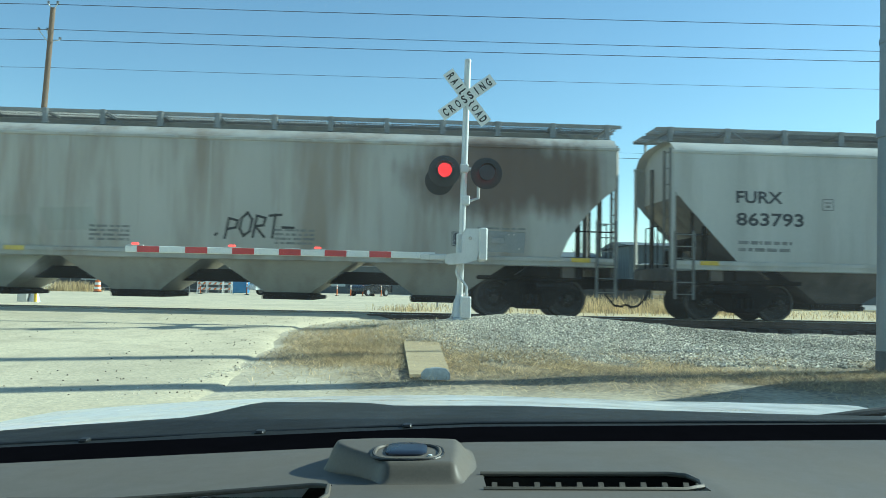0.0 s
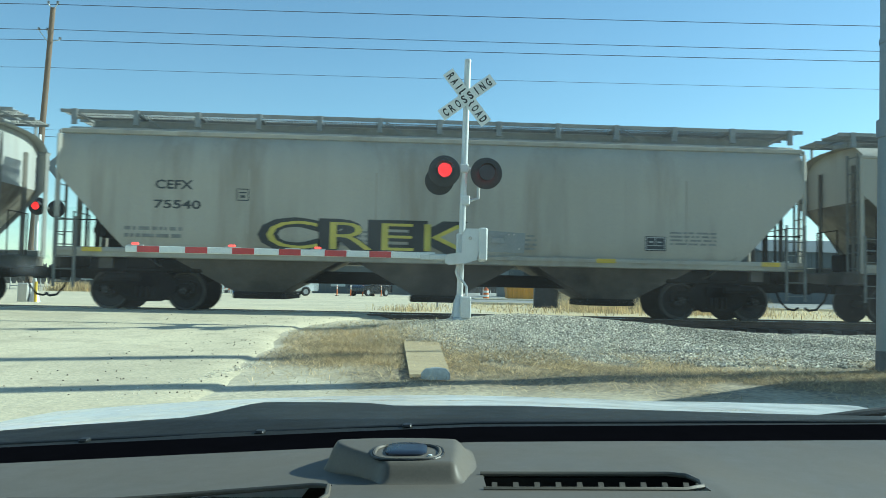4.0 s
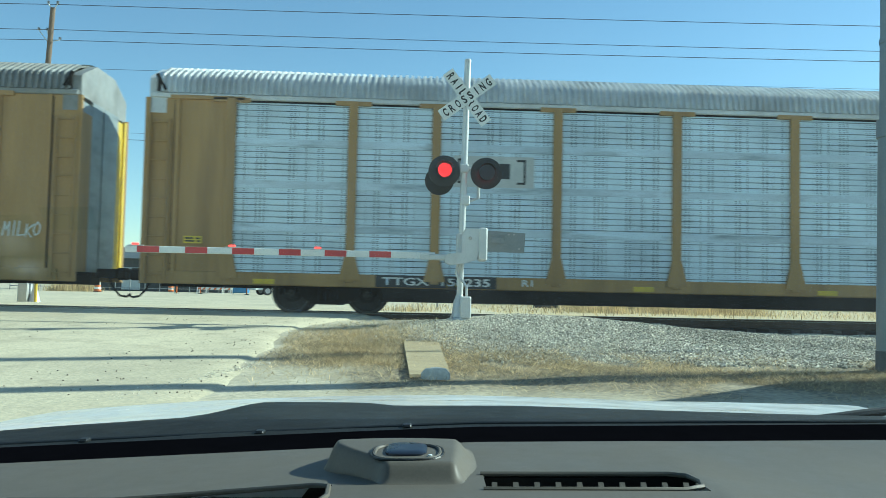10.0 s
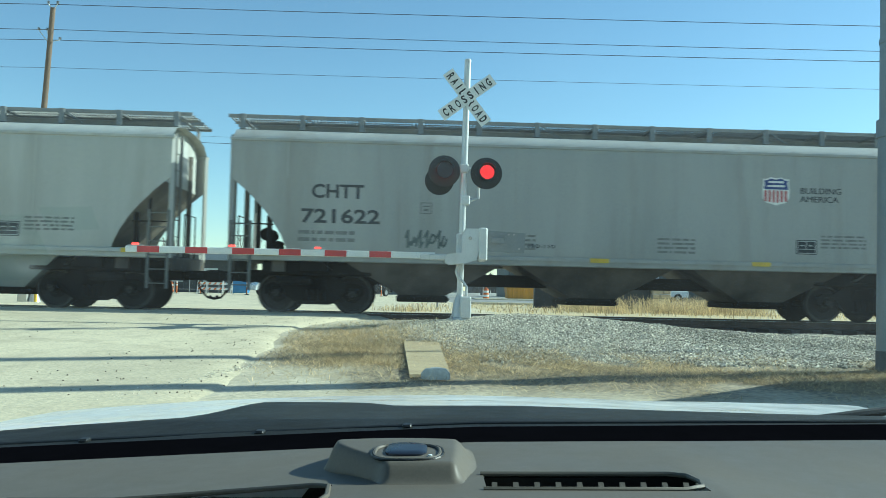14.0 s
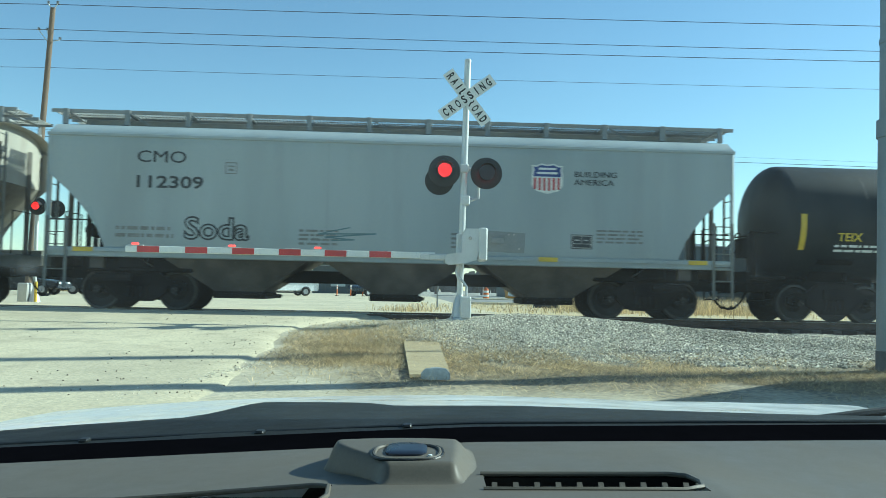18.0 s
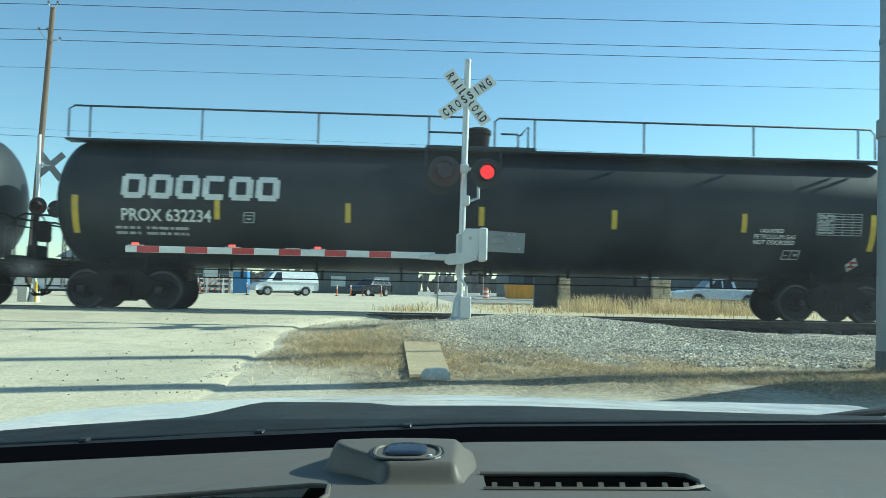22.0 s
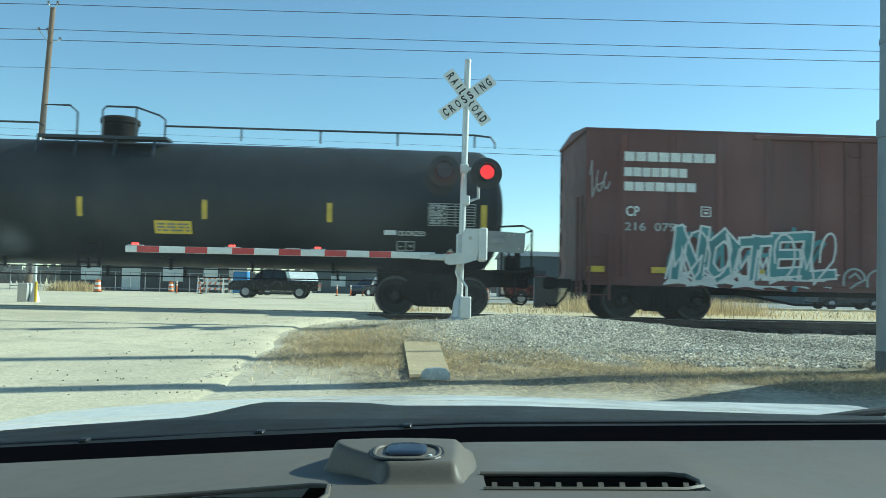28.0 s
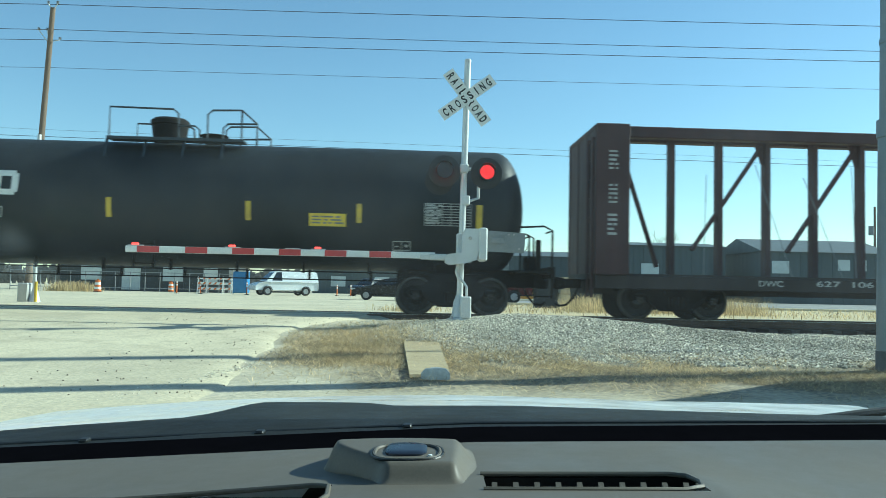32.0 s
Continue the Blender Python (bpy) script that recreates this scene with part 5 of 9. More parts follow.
def tank_data(car, L, seed, tank=(1.52, 2.56), diamond=True, yellow=None, xa=None, yz=1.88):
    g = Geo()
    r, zc = tank
    xa = xa or L - 2.2
    xb = xa + 1.10
    for z in spread(2.10, 2.60, 9):
        for a, b in ((0.0, 0.016),):
            q = [((v - zc) / r) for v in (z + a, z + b)]
            yy = [-(r + 0.02) * math.sqrt(1 - v * v) for v in q]
            zz = [zc + (r + 0.02) * v for v in q]
            g.add([(xa, yy[0], zz[0]), (xb, yy[0], zz[0]), (xb, yy[1], zz[1]), (xa, yy[1], zz[1])], [(0, 1, 2, 3)])
    for x in (xa, xa + 0.42, xa + 0.62, xa + 0.86, xb - 0.014):
        zs = spread(2.10, 2.615, 6)
        for z0, z1 in zip(zs[:-1], zs[1:]):
            q = [((v - zc) / r) for v in (z0, z1)]
            yy = [-(r + 0.021) * math.sqrt(1 - v * v) for v in q]
            zz = [zc + (r + 0.021) * v for v in q]
            g.add([(x, yy[0], zz[0]), (x + 0.014, yy[0], zz[0]), (x + 0.014, yy[1], zz[1]), (x, yy[1], zz[1])], [(0, 1, 2, 3)])
    part("data_table", g, FADEINK, car, "white ruled inspection table", False)
    small_print(car, xa + 0.04, xa + 0.40, 2.12, 2.60, 8, FADEINK, tank=(r + 0.001, zc), seed=seed)
    g = Geo()

    def at(x, z):
        q = (z - zc) / r
        return (x, -(r + 0.018) * math.sqrt(1 - q * q), zc + (r + 0.018) * q)
    if diamond:
        g.add([at(L - 1.35, 1.26), at(L - 1.19, 1.43), at(L - 1.35, 1.60), at(L - 1.51, 1.43)], [(0, 1, 2, 3)])
        d = part("hazard_placard", g, WHITEINK, car, "white and red diamond hazard placard", False)
        g = Geo()
        for z in (1.36, 1.46):
            g.add([at(L - 1.44, z), at(L - 1.26, z), at(L - 1.26, z + 0.05), at(L - 1.44, z + 0.05)], [(0, 1, 2, 3)])
        g.v = [(x, y - 0.004, z) for x, y, z in g.v]
        part("placard_mark", g, SHIELDRED, d, "", False)
    g = Geo()
    u, w = xa - 0.72, xa - 0.30
    for p0, p1, q0, q1 in ((u, w, 1.52, 1.545), (u, w, 1.715, 1.74), (u, u + 0.02, 1.545, 1.715), (w - 0.02, w, 1.545, 1.715), ((u + w) / 2 - 0.01, (u + w) / 2 + 0.01, 1.545, 1.715), (u + 0.05, u + 0.14, 1.60, 1.63), (w - 0.14, w - 0.06, 1.60, 1.66)):
        g.add([at(p0, q0), at(p1, q0), at(p1, q1), at(p0, q1)], [(0, 1, 2, 3)])
    part("stencil_box", g, FADEINK, car, "white outlined stencil box", False)
    if yellow:
        g = Geo()
        for z0, z1 in ((yz, yz + 0.14), (yz + 0.14, yz + 0.29)):
            g.add([at(yellow, z0), at(yellow + 0.85, z0), at(yellow + 0.85, z1), at(yellow, z1)], [(0, 1, 2, 3)])
        y = part("notice", g, YELTEXT, car, "yellow notice plate with small print", False)
        small_print(y, yellow + 0.06, yellow + 0.8, yz + 0.04, yz + 0.25, 3, GREYINK, tank=(r + 0.004, zc), seed=seed + 3)


def autorack(S, L, label, screens, roof, ends, seed, plain):
    """An enclosed three-deck car carrier."""
    car = thing("autorack_car", label, "autorack car", "cars of the passing train", at=pose(S, 0, 0))
    # roof: a ribbed barrel
    g = Geo()
    half = [(-1.53, 5.00), (-1.50, 5.33), (-1.44, 5.42), (-0.90, 5.70), (-0.4, 5.82)]
    sec = half + [(0, 5.85)] + [(-y, z) for y, z in reversed(half)]
    nrib = int(L / 0.15)
    xs, hs = [], []
    for i in range(nrib):
        x = 0.25 + (L - 0.5) * i / nrib
        xs += [x, x + 0.068, x + 0.088, x + 0.130]
        hs += [0.0, 0.0, 0.075, 0.075]
    vs, fs, n = [], [], len(sec)
    for x, h in zip(xs, hs):
        for y, z in sec:
            k = 1 + h / 1.5
            vs.append((x, y * k, 4.6 + (z - 4.6) * (1 + h / 1.3)))
    for j in range(len(xs) - 1):
        for i in range(n - 1):
            fs.append((j * n + i, j * n + i + 1, (j + 1) * n + i + 1, (j + 1) * n + i))
    g.add(vs, fs)
    part("roof", g, roof, car, "ribbed galvanised roof")
    for k in (0, 1):
        g = Geo()
        x0, x1 = (0.05, 0.28) if k == 0 else (L - 0.28, L - 0.05)
        g.prism([(-1.50, 4.80), (-1.50, 5.36), (-1.40, 5.44), (-0.6, 5.80), (0.6, 5.80), (1.40, 5.44), (1.50, 5.36), (1.50, 4.80)], 'x', x0, x1)
        part("roof_end_cap", g, roof, car)
        # end doors with a ribbed face
        g = Geo()
        xd = 0.10 if k == 0 else L - 0.10
        g.box(xd - 0.05, xd + 0.05, -1.44, -0.80, 0.85, 4.55).box(xd - 0.08, xd + 0.08, -1.46, -1.36, 0.85, 4.55)
        part("end_door", g, ends, car)
        g = Geo()
        g.box(xd - 0.055, xd + 0.055, -0.80, -0.12, 0.85, 4.9).box(xd - 0.05, xd + 0.05, -1.44, -0.80, 4.55, 4.9)
        g.box(xd - 0.055, xd + 0.055, -0.04, 0.95, 0.85, 4.9)
        part("end_door", g, plain, car, "bare galvanised end door leaf")
        part("door_gap", Geo().box(xd - 0.03, xd + 0.03, -0.12, -0.04, 0.85, 4.9), UNDER, car, "dark gap between the end door leaves")
        g = Geo()
        g.box(xd - 0.05, xd + 0.05, 0.95, 1.44, 0.85, 4.85).box(xd - 0.10, xd + 0.10, 1.30, 1.44, 0.85, 4.85)
        part("end_door", g, YELLOW, car, "bright yellow edge of the end door")
        xt = 0.30 if k == 0 else L - 0.30
        d = 1 if k == 0 else -1
        part("torn_strip", Geo().prism([(xt - d * 0.06, 5.05), (xt - d * 0.05, 5.30), (xt - d * 0.10, 5.42), (xt - d * 0.04, 5.46), (xt + d * 0.04, 5.30), (xt + d * 0.15, 5.10), (xt + d * 0.10, 5.08), (xt + d * 0.03, 5.22), (xt + d * 0.03, 5.05)], 'y', -1.60, -1.53), UNDER, car, "torn black sealing strip at the roof's end")
        a, b = (0.0, 1.95) if k == 0 else (L - 1.95, L)
        for s in (-1, 1):
            g = Geo()
            ya, yb = sorted((s * 1.46, s * 1.52))
            g.rbox(a, b, ya, yb, 0.62, 4.90, 0.01)
            for x in ((a + 0.04, a + 0.72, b - 0.10) if k == 0 else (b - 0.04, b - 0.72, a + 0.10)):
                g.box(x - 0.05, x + 0.05, s * 1.54 - 0.03, s * 1.54 + 0.03, 0.62, 4.90)
            p = part("end_panel", g, ends, car)
            q = b - 0.66 if k else a + 0.66
            part("panel_gap", Geo().box(q - 0.02, q + 0.02, min(s * 1.521, s * 1.526), max(s * 1.521, s * 1.526), 0.7, 4.85), UNDER, p, "dark gap between end panels")
            part("ladder", rung_ladder(s * 1.60, (a + 0.10) if k == 0 else (b - 0.55), (a + 0.55) if k == 0 else (b - 0.10), 0.7, 4.4, 9, 0.014, 'x'), ends, p)
    # posts and screens
    inner = spread(6.70, L - 6.70, 6)
    posts = [1.95, 4.75] + inner + [L - 4.75, L - 1.95]
    for s in (-1, 1):
        for x in posts:
            g = Geo()
            ya, yb = sorted((s * 1.47, s * 1.60))
            g.rbox(x - 0.105, x + 0.105, ya, yb, 0.72, 4.93, 0.012)
            g.prism([(x - 0.105, 1.40), (x - 0.25, 0.78), (x + 0.25, 0.78), (x + 0.105, 1.40)], 'y', min(s * 1.49, s * 1.62), max(s * 1.49, s * 1.62))
            g.box(x - 0.42, x + 0.42, min(s * 1.52, s * 1.585), max(s * 1.52, s * 1.585), 4.84, 4.94)
            part("post", g, ends, car)
        for i, (x0, x1) in enumerate(zip(posts[:-1], posts[1:])):
            for j, (z0, z1) in enumerate(((0.92, 1.92), (1.98, 2.93), (2.99, 3.90), (3.96, 4.85))):
                g = Geo()
                g.box(x0 + 0.10, x1 - 0.10, min(s * 1.50, s * 1.52), max(s * 1.50, s * 1.52), z0, z1)
                part("screen_panel", g, screens, car)
        for z in (1.95, 2.96, 3.93):
            for x0, x1 in zip(posts[:-1], posts[1:]):
                g = Geo()
                g.rbox(x0 + 0.10, x1 - 0.10, min(s * 1.50, s * 1.532), max(s * 1.50, s * 1.532), z - 0.085, z + 0.085, 0.008)
                part("deck_plate", g, plain, car)
        g = Geo()
        for x0, x1 in zip(posts[:-1], posts[1:]):
            g.box(x0 + 0.14, x1 - 0.14, min(s * 1.49, s * 1.505), max(s * 1.49, s * 1.505), 4.85, 4.91)
        part("vent_gap", g, UNDER, car, "dark gap under the roof edge")
        g = Geo()
        g.rbox(0.4, L - 0.4, min(s * 1.40, s * 1.56), max(s * 1.40, s * 1.56), 0.62, 0.92, 0.02)
        part("side_sill", g, ends, car)
        part("lower_sill", Geo().box(5.5, L - 5.5, min(s * 1.36, s * 1.50), max(s * 1.36, s * 1.50), 0.30, 0.64), UNDER, car, "grimy black sill under the side")
        g = Geo()
        g.rbox(0.1, L - 0.1, min(s * 1.46, s * 1.56), max(s * 1.46, s * 1.56), 4.90, 5.03, 0.02)
        part("top_chord", g, roof, car, "galvanised chord under the roof")
        part("end_chord", Geo().rbox(0.55, 2.25, min(s * 1.50, s * 1.585), max(s * 1.50, s * 1.585), 4.88, 4.97, 0.01), ends, car)
        for x0, x1 in ((0.0, 0.45), (L - 0.45, L)):
            part("corner_sheet", Geo().box(x0, x1, min(s * 1.521, s * 1.53), max(s * 1.521, s * 1.53), 4.55, 4.90), roof, car, "bare galvanised sheet at the corner")
    g = Geo()
    g.box(0.2, L - 0.2, -1.4, 1.4, 0.80, 0.92).box(0.1, L - 0.1, -0.3, 0.3, 0.55, 0.85)
    for z in (2.4, 3.9):
        g.box(0.3, L - 0.3, -1.4, 1.4, z, z + 0.06)
    part("decks", g, UNDER, car)
    for i in range(6):
        x = 2.8 + (L - 5.6) * i / 5
        g = Geo()
        g.box(x - 0.24, x + 0.24, -1.575, -1.565, 0.66, 0.77)
        part("reflector", g, YELLOW, car, "yellow reflective strip")
    running_gear(car, L, 4.25)
    return car


def boxcar(S, L):
    car = thing("boxcar", "oxide-red steel boxcar with white lettering and graffiti", "boxcar", "cars of the passing train", at=pose(S, 0, 0))
    for s in (-1, 1):
        g = Geo()
        ya, yb = sorted((s * 1.56, s * 1.60))
        g.box(0.0, 6.2, ya, yb, 0.86, 4.46).box(10.0, L, ya, yb, 0.86, 4.46)
        part("side_wall", g, BOXRED, car)
        for x in spread(0.9, 5.5, 5) + spread(10.6, L - 0.9, 5):
            g = Geo()
            g.prism([(x - 0.09, s * 1.60), (x - 0.05, s * 1.65), (x + 0.05, s * 1.65), (x + 0.09, s * 1.60)], 'z', 1.0, 4.34)
            part("side_post", g, BOXRED, car)
        for x0, x1 in ((6.2, 8.1), (8.1, 10.0)):
            g = Geo()
            ya, yb = sorted((s * 1.56, s * 1.63))
            g.rbox(x0 + 0.01, x1 - 0.01, ya, yb, 0.95, 4.32, 0.01)
            for z in spread(1.3, 4.0, 7):
                g.box(x0 + 0.1, x1 - 0.1, min(s * 1.63, s * 1.65), max(s * 1.63, s * 1.65), z - 0.04, z + 0.04)
            for x in (x0 + 0.4, x1 - 0.4):
                g.cyl((x, s * 1.67, 1.0), (x, s * 1.67, 4.3), 0.02, 6)
            part("door", g, BOXRED, car)
        g = Geo()
        ya, yb = sorted((s * 1.60, s * 1.68))
        g.rbox(4.0, 11.6, ya, yb, 4.32, 4.42, 0.01).rbox(4.0, 11.6, ya, yb, 0.86, 0.98, 0.01)
        part("door_track", g, BOXRED, car)
        g = Geo()
        ya, yb = sorted((s * 1.40, s * 1.58))
        g.prism([(0.05, 1.0), (0.05, 0.80), (3.2, 0.80), (4.2, 0.74), (L - 4.2, 0.74), (L - 3.2, 0.80), (L - 0.05, 0.80), (L - 0.05, 1.0)], 'y', ya, yb)
        part("side_sill", g, BOXRED, car)
    g = Geo()
    sec = [(-1.62, 4.44), (-1.60, 4.50), (0, 4.66), (1.60, 4.50), (1.62, 4.44)]
    g.prism(sec, 'x', -0.03, L + 0.03)
    for x in spread(0.5, L - 0.5, 14):
        g.prism([(-1.6, 4.50), (0, 4.70), (1.6, 4.50), (1.6, 4.46), (-1.6, 4.46)], 'x', x - 0.05, x + 0.05)
    part("roof", g, BOXRED, car)
    for k in (0, 1):
        g = Geo()

        def X(x):
            return x if k == 0 else L - x
        zs = spread(0.9, 4.45, 15)
        off = [0.0 if i % 3 else -0.07 for i in range(15)]
        vs = []
        for z, o in zip(zs, off):
            vs += [(X(0.05 + o), -1.56, z), (X(0.05 + o), 1.56, z)]
        g.add(vs, [(2 * i, 2 * i + 1, 2 * i + 3, 2 * i + 2) for i in range(14)])
        part("end_wall", g, BOXRED, car)
        part("ladder", rung_ladder(X(-0.08), -1.5, -1.05, 0.6, 2.9, 6), BOXRED, car)
        part("ladder", rung_ladder(-1.68, min(X(0.08), X(0.55)), max(X(0.08), X(0.55)), 0.45, 2.0, 4, 0.014, 'x'), BOXRED, car)
    g = Geo()
    g.box(0.1, L - 0.1, -1.5, 1.5, 0.90, 1.05).box(0, L, -0.3, 0.3, 0.62, 0.95)
    g.tube([(3.6, -1.2, 0.7), (5.2, -1.2, 0.42), (L - 5.2, -1.2, 0.42), (L - 3.6, -1.2, 0.7)], 0.03)
    part("underframe", g, UNDER, car)
    for x in (0.24, 1.75, 4.05, 5.7, 8.3, 11.4, 13.6, L - 0.24):
        g = Geo()
        g.box(x - 0.2, x + 0.2, -1.672, -1.66, 1.10, 1.24)
        part("reflector", g, YELLOW, car, "yellow reflective strip")
    running_gear(car, L, 1.95)
    return car


def centerbeam(S, L):
    car = thing("centerbeam_car", "brown centerbeam flatcar with open truss frame, empty", "flatcar", "cars of the passing train", at=pose(S, 0, 0))
    g = Geo()
    g.box(0.0, L, -1.5, 1.5, 0.95, 1.08)
    for s in (-1, 1):
        g.rbox(0.0, L, min(s * 1.35, s * 1.52), max(s * 1.35, s * 1.52), 0.72, 1.04, 0.02)
    g.box(0, L, -0.35, 0.35, 0.6, 0.95)
    part("deck", g, DECKDARK, car)
    for k in (0, 1):
        g = Geo()
        x0, x1 = (0.0, 0.8) if k == 0 else (L - 0.8, L)
        for y in (-1.52, -0.5, 0.5, 1.52):
            g.rbox(x0, x1, y - 0.08, y + 0.08, 1.05, 4.60, 0.01)
        xf = 0.02 if k == 0 else L - 0.1
        g.box(xf, xf + 0.08, -1.5, 1.5, 1.05, 4.5)
        g.rbox(x0, x1, -1.58, 1.58, 4.50, 4.62, 0.02)
        part("bulkhead", g, BEAMRED, car)
        part("ladder", rung_ladder(-0.05 if k == 0 else L + 0.05, -1.45, -1.0, 0.5, 4.3, 9), BEAMRED, car)
    for s in (-1, 1):
        g = Geo()
        g.rbox(0.5, L - 0.5, min(s * 0.14, s * 0.46), max(s * 0.14, s * 0.46), 4.52, 4.80, 0.02)
        part("top_chord", g, BEAMRED, car)
    n = 15
    xs = [2.30 + 1.24 * i for i in range(n)]
    for x in xs:
        part("upright", Geo().box(x - 0.066, x + 0.066, -0.14, 0.14, 1.08, 4.55), BEAMRED, car)
    spans = [(1.05, 1.95, 4.5, 1.3)] + [(xs[i], xs[i - 2] + 0.55, 4.45, 1.75) for i in range(2, n, 2)]
    for xa, xb, za, zb in spans:
        part("diagonal", Geo().beam((xa - 0.12 * (xa > 1), 0, za), (xb, 0, zb), 0.15, 0.08), BEAMRED, car)
        part("gusset", Geo().prism([(xa - 0.32, 4.58), (xa + 0.12, 4.58), (xa + 0.09, 4.02), (xa - 0.12, 3.98)], 'y', -0.03, 0.03), BEAMRED, car)
    for i, x in enumerate(xs[1:-1]):
        d = 0.5 if i % 3 else -0.42
        part("tie_cable", Geo().cyl((x - 0.5, -0.5, 3.6 + 0.3 * (i % 2)), (x - 0.5 + d, -1.45, 1.06), 0.009, 5), GALV, car, "slack steel tie-down cable")
    running_gear(car, L, 2.1)
    return car

# ---- the cars in order: S is where each left end stands at the start ----
CARS = []


def lt(car, rows, ink):
    for body, x0, x1, z0, z1 in rows:
        letter(body, x0, x1, z0, z1, car, ink, bold=0.024)


def hop(S, end, paint, label, rows=(), **kw):
    car = hopper(S, end - S, paint, label, **kw)
    CARS.append((car, S))
    lt(car, rows, BLACKINK)
    L = end - S
    yellow_marks(car, L, n=5)
    k = int(S)
    small_print(car, 1.6, 2.9, 1.62, 1.95, 2, GREYINK, seed=k)
    small_print(car, L * 0.36, L * 0.36 + 0.9, 1.55, 1.95, 4, GREYINK, seed=k + 1)
    small_print(car, L * 0.58, L * 0.58 + 0.9, 1.55, 1.95, 4, GREYINK, seed=k + 2)
    small_print(car, L - 3.3, L - 2.2, 1.75, 2.1, 4, GREYINK, seed=k + 3)
    stencil_panel(car, L - 3.9, 1.62)
    return car


GRAFBLACK = mat("black_spray_paint", (0.02, 0.022, 0.024), 0.5, 0, 0.2, 2)
GRAFWHITE = mat("white_spray_paint", (0.66, 0.67, 0.64), 0.6, 0, 0.12, 2)
GRAFGREY = mat("silver_spray_paint", (0.30, 0.32, 0.31), 0.45, 0.2, 0.15, 1.5)
GRAFTEAL = mat("teal_spray_paint", (0.09, 0.24, 0.25), 0.55, 0, 0.3, 1.0)
GRAFYEL = mat("yellow_spray_paint", (0.55, 0.46, 0.08), 0.55, 0, 0.2, 1.5)
GRAFPALE = mat("pale_yellow_spray_paint", (0.36, 0.35, 0.22), 0.6, 0, 0.3, 1.5)
GRAFGREEN = mat("grey_green_spray_paint", (0.19, 0.215, 0.185), 0.5, 0.1, 0.25, 1.2)
GRAFBLUE = mat("blue_grey_spray_paint", (0.10, 0.17, 0.19), 0.6, 0, 0.2, 2)
GRAFDULL = mat("faded_green_spray_paint", (0.11, 0.135, 0.13), 0.6, 0, 0.3, 1.5)
PALEPATCH = mat("pale_overpaint", (0.48, 0.49, 0.47), 0.6, 0, 0.1, 2)


def rust_patch(m, x0, z0, rx, rz):
    """A cloudy brown stain of its own shape in a paint."""
    t = m.node_tree
    L, N = t.links.new, t.nodes.new
    b = t.nodes["Principled BSDF"]
    tc, sep = N("ShaderNodeTexCoord"), N("ShaderNodeSeparateXYZ")
    L(tc.outputs["Object"], sep.inputs[0])

    def op(kind, a, v):
        n = N("ShaderNodeMath")
        n.operation = kind
        for i, q in enumerate((a, v)):
            if isinstance(q, (int, float)):
                n.inputs[i].default_value = q
            else:
                L(q, n.inputs[i])
        return n.outputs[0]

    def cloud(sc, st):
        mp, nz = N("ShaderNodeMapping"), N("ShaderNodeTexNoise")
        mp.inputs["Scale"].default_value = st
        nz.inputs["Scale"].default_value, nz.inputs["Detail"].default_value = sc, 6.0
        L(tc.outputs["Object"], mp.inputs["Vector"])
        L(mp.outputs[0], nz.inputs["Vector"])
        return nz.outputs["Fac"]
    u = op('DIVIDE', op('SUBTRACT', sep.outputs[0], x0), rx)
    v = op('DIVIDE', op('SUBTRACT', sep.outputs[2], z0), rz)
    d = op('ADD', op('MULTIPLY', u, u), op('MULTIPLY', v, v))
    d = op('ADD', d, op('MULTIPLY', op('SUBTRACT', cloud(0.8, (1, 1, 1)), 0.5), 1.6))
    d = op('ADD', d, op('MULTIPLY', op('SUBTRACT', cloud(3.0, (1.6, 1, 0.15)), 0.5), 1.2))
    r = N("ShaderNodeMapRange")
    r.interpolation_type = 'SMOOTHSTEP'
    r.inputs["From Min"].default_value, r.inputs["From Max"].default_value = 1.35, 0.25
    r.inputs["To Max"].default_value = 0.93
    L(d, r.inputs["Value"])
    mix = N("ShaderNodeMix")
    mix.data_type = 'RGBA'
    L(r.outputs[0], mix.inputs["Factor"])
    L(b.inputs["Base Color"].links[0].from_socket, mix.inputs[6])
    mix.inputs[7].default_value = (0.115, 0.075, 0.052, 1)
    L(mix.outputs[2], b.inputs["Base Color"])


rust_patch(PAINT["rusty"], 16.5, 3.25, 2.5, 1.05)
c = hop(-14.0, 5.0, "rusty", "weathered grey covered hopper car with brown rust stain", pockets=4, bottom="warm")
hand(c, ".PORT-", 9.55, 11.45, 1.67, 2.29, GRAFBLACK, 0.055, seed=2, label="black spray-painted tag")
c = hop(6.25, 26.45, "pale", "pale grey covered hopper car with black lettering", [("FURX", 1.55, 2.67, 2.80, 3.09), ("863793", 1.55, 3.18, 2.26, 2.58)], curved=False, pockets=4)
plate_box(c, 3.63, 2.67, 0.28, GREYINK)
letter("DO NOT HAMMER ON CAR", 6.3, 8.1, 1.52, 1.62, c, BLACKINK)
letter("DO NOT HAMMER ON CAR", 11.3, 13.1, 1.52, 1.62, c, BLACKINK)
tag_strokes(c, 10.6, 13.9, 1.62, 2.2, GRAFBLUE, 4, 13, 0.045)
tag_strokes(c, 10.7, 13.6, 1.68, 2.1, GRAFBLUE, 5, 11, 0.03)

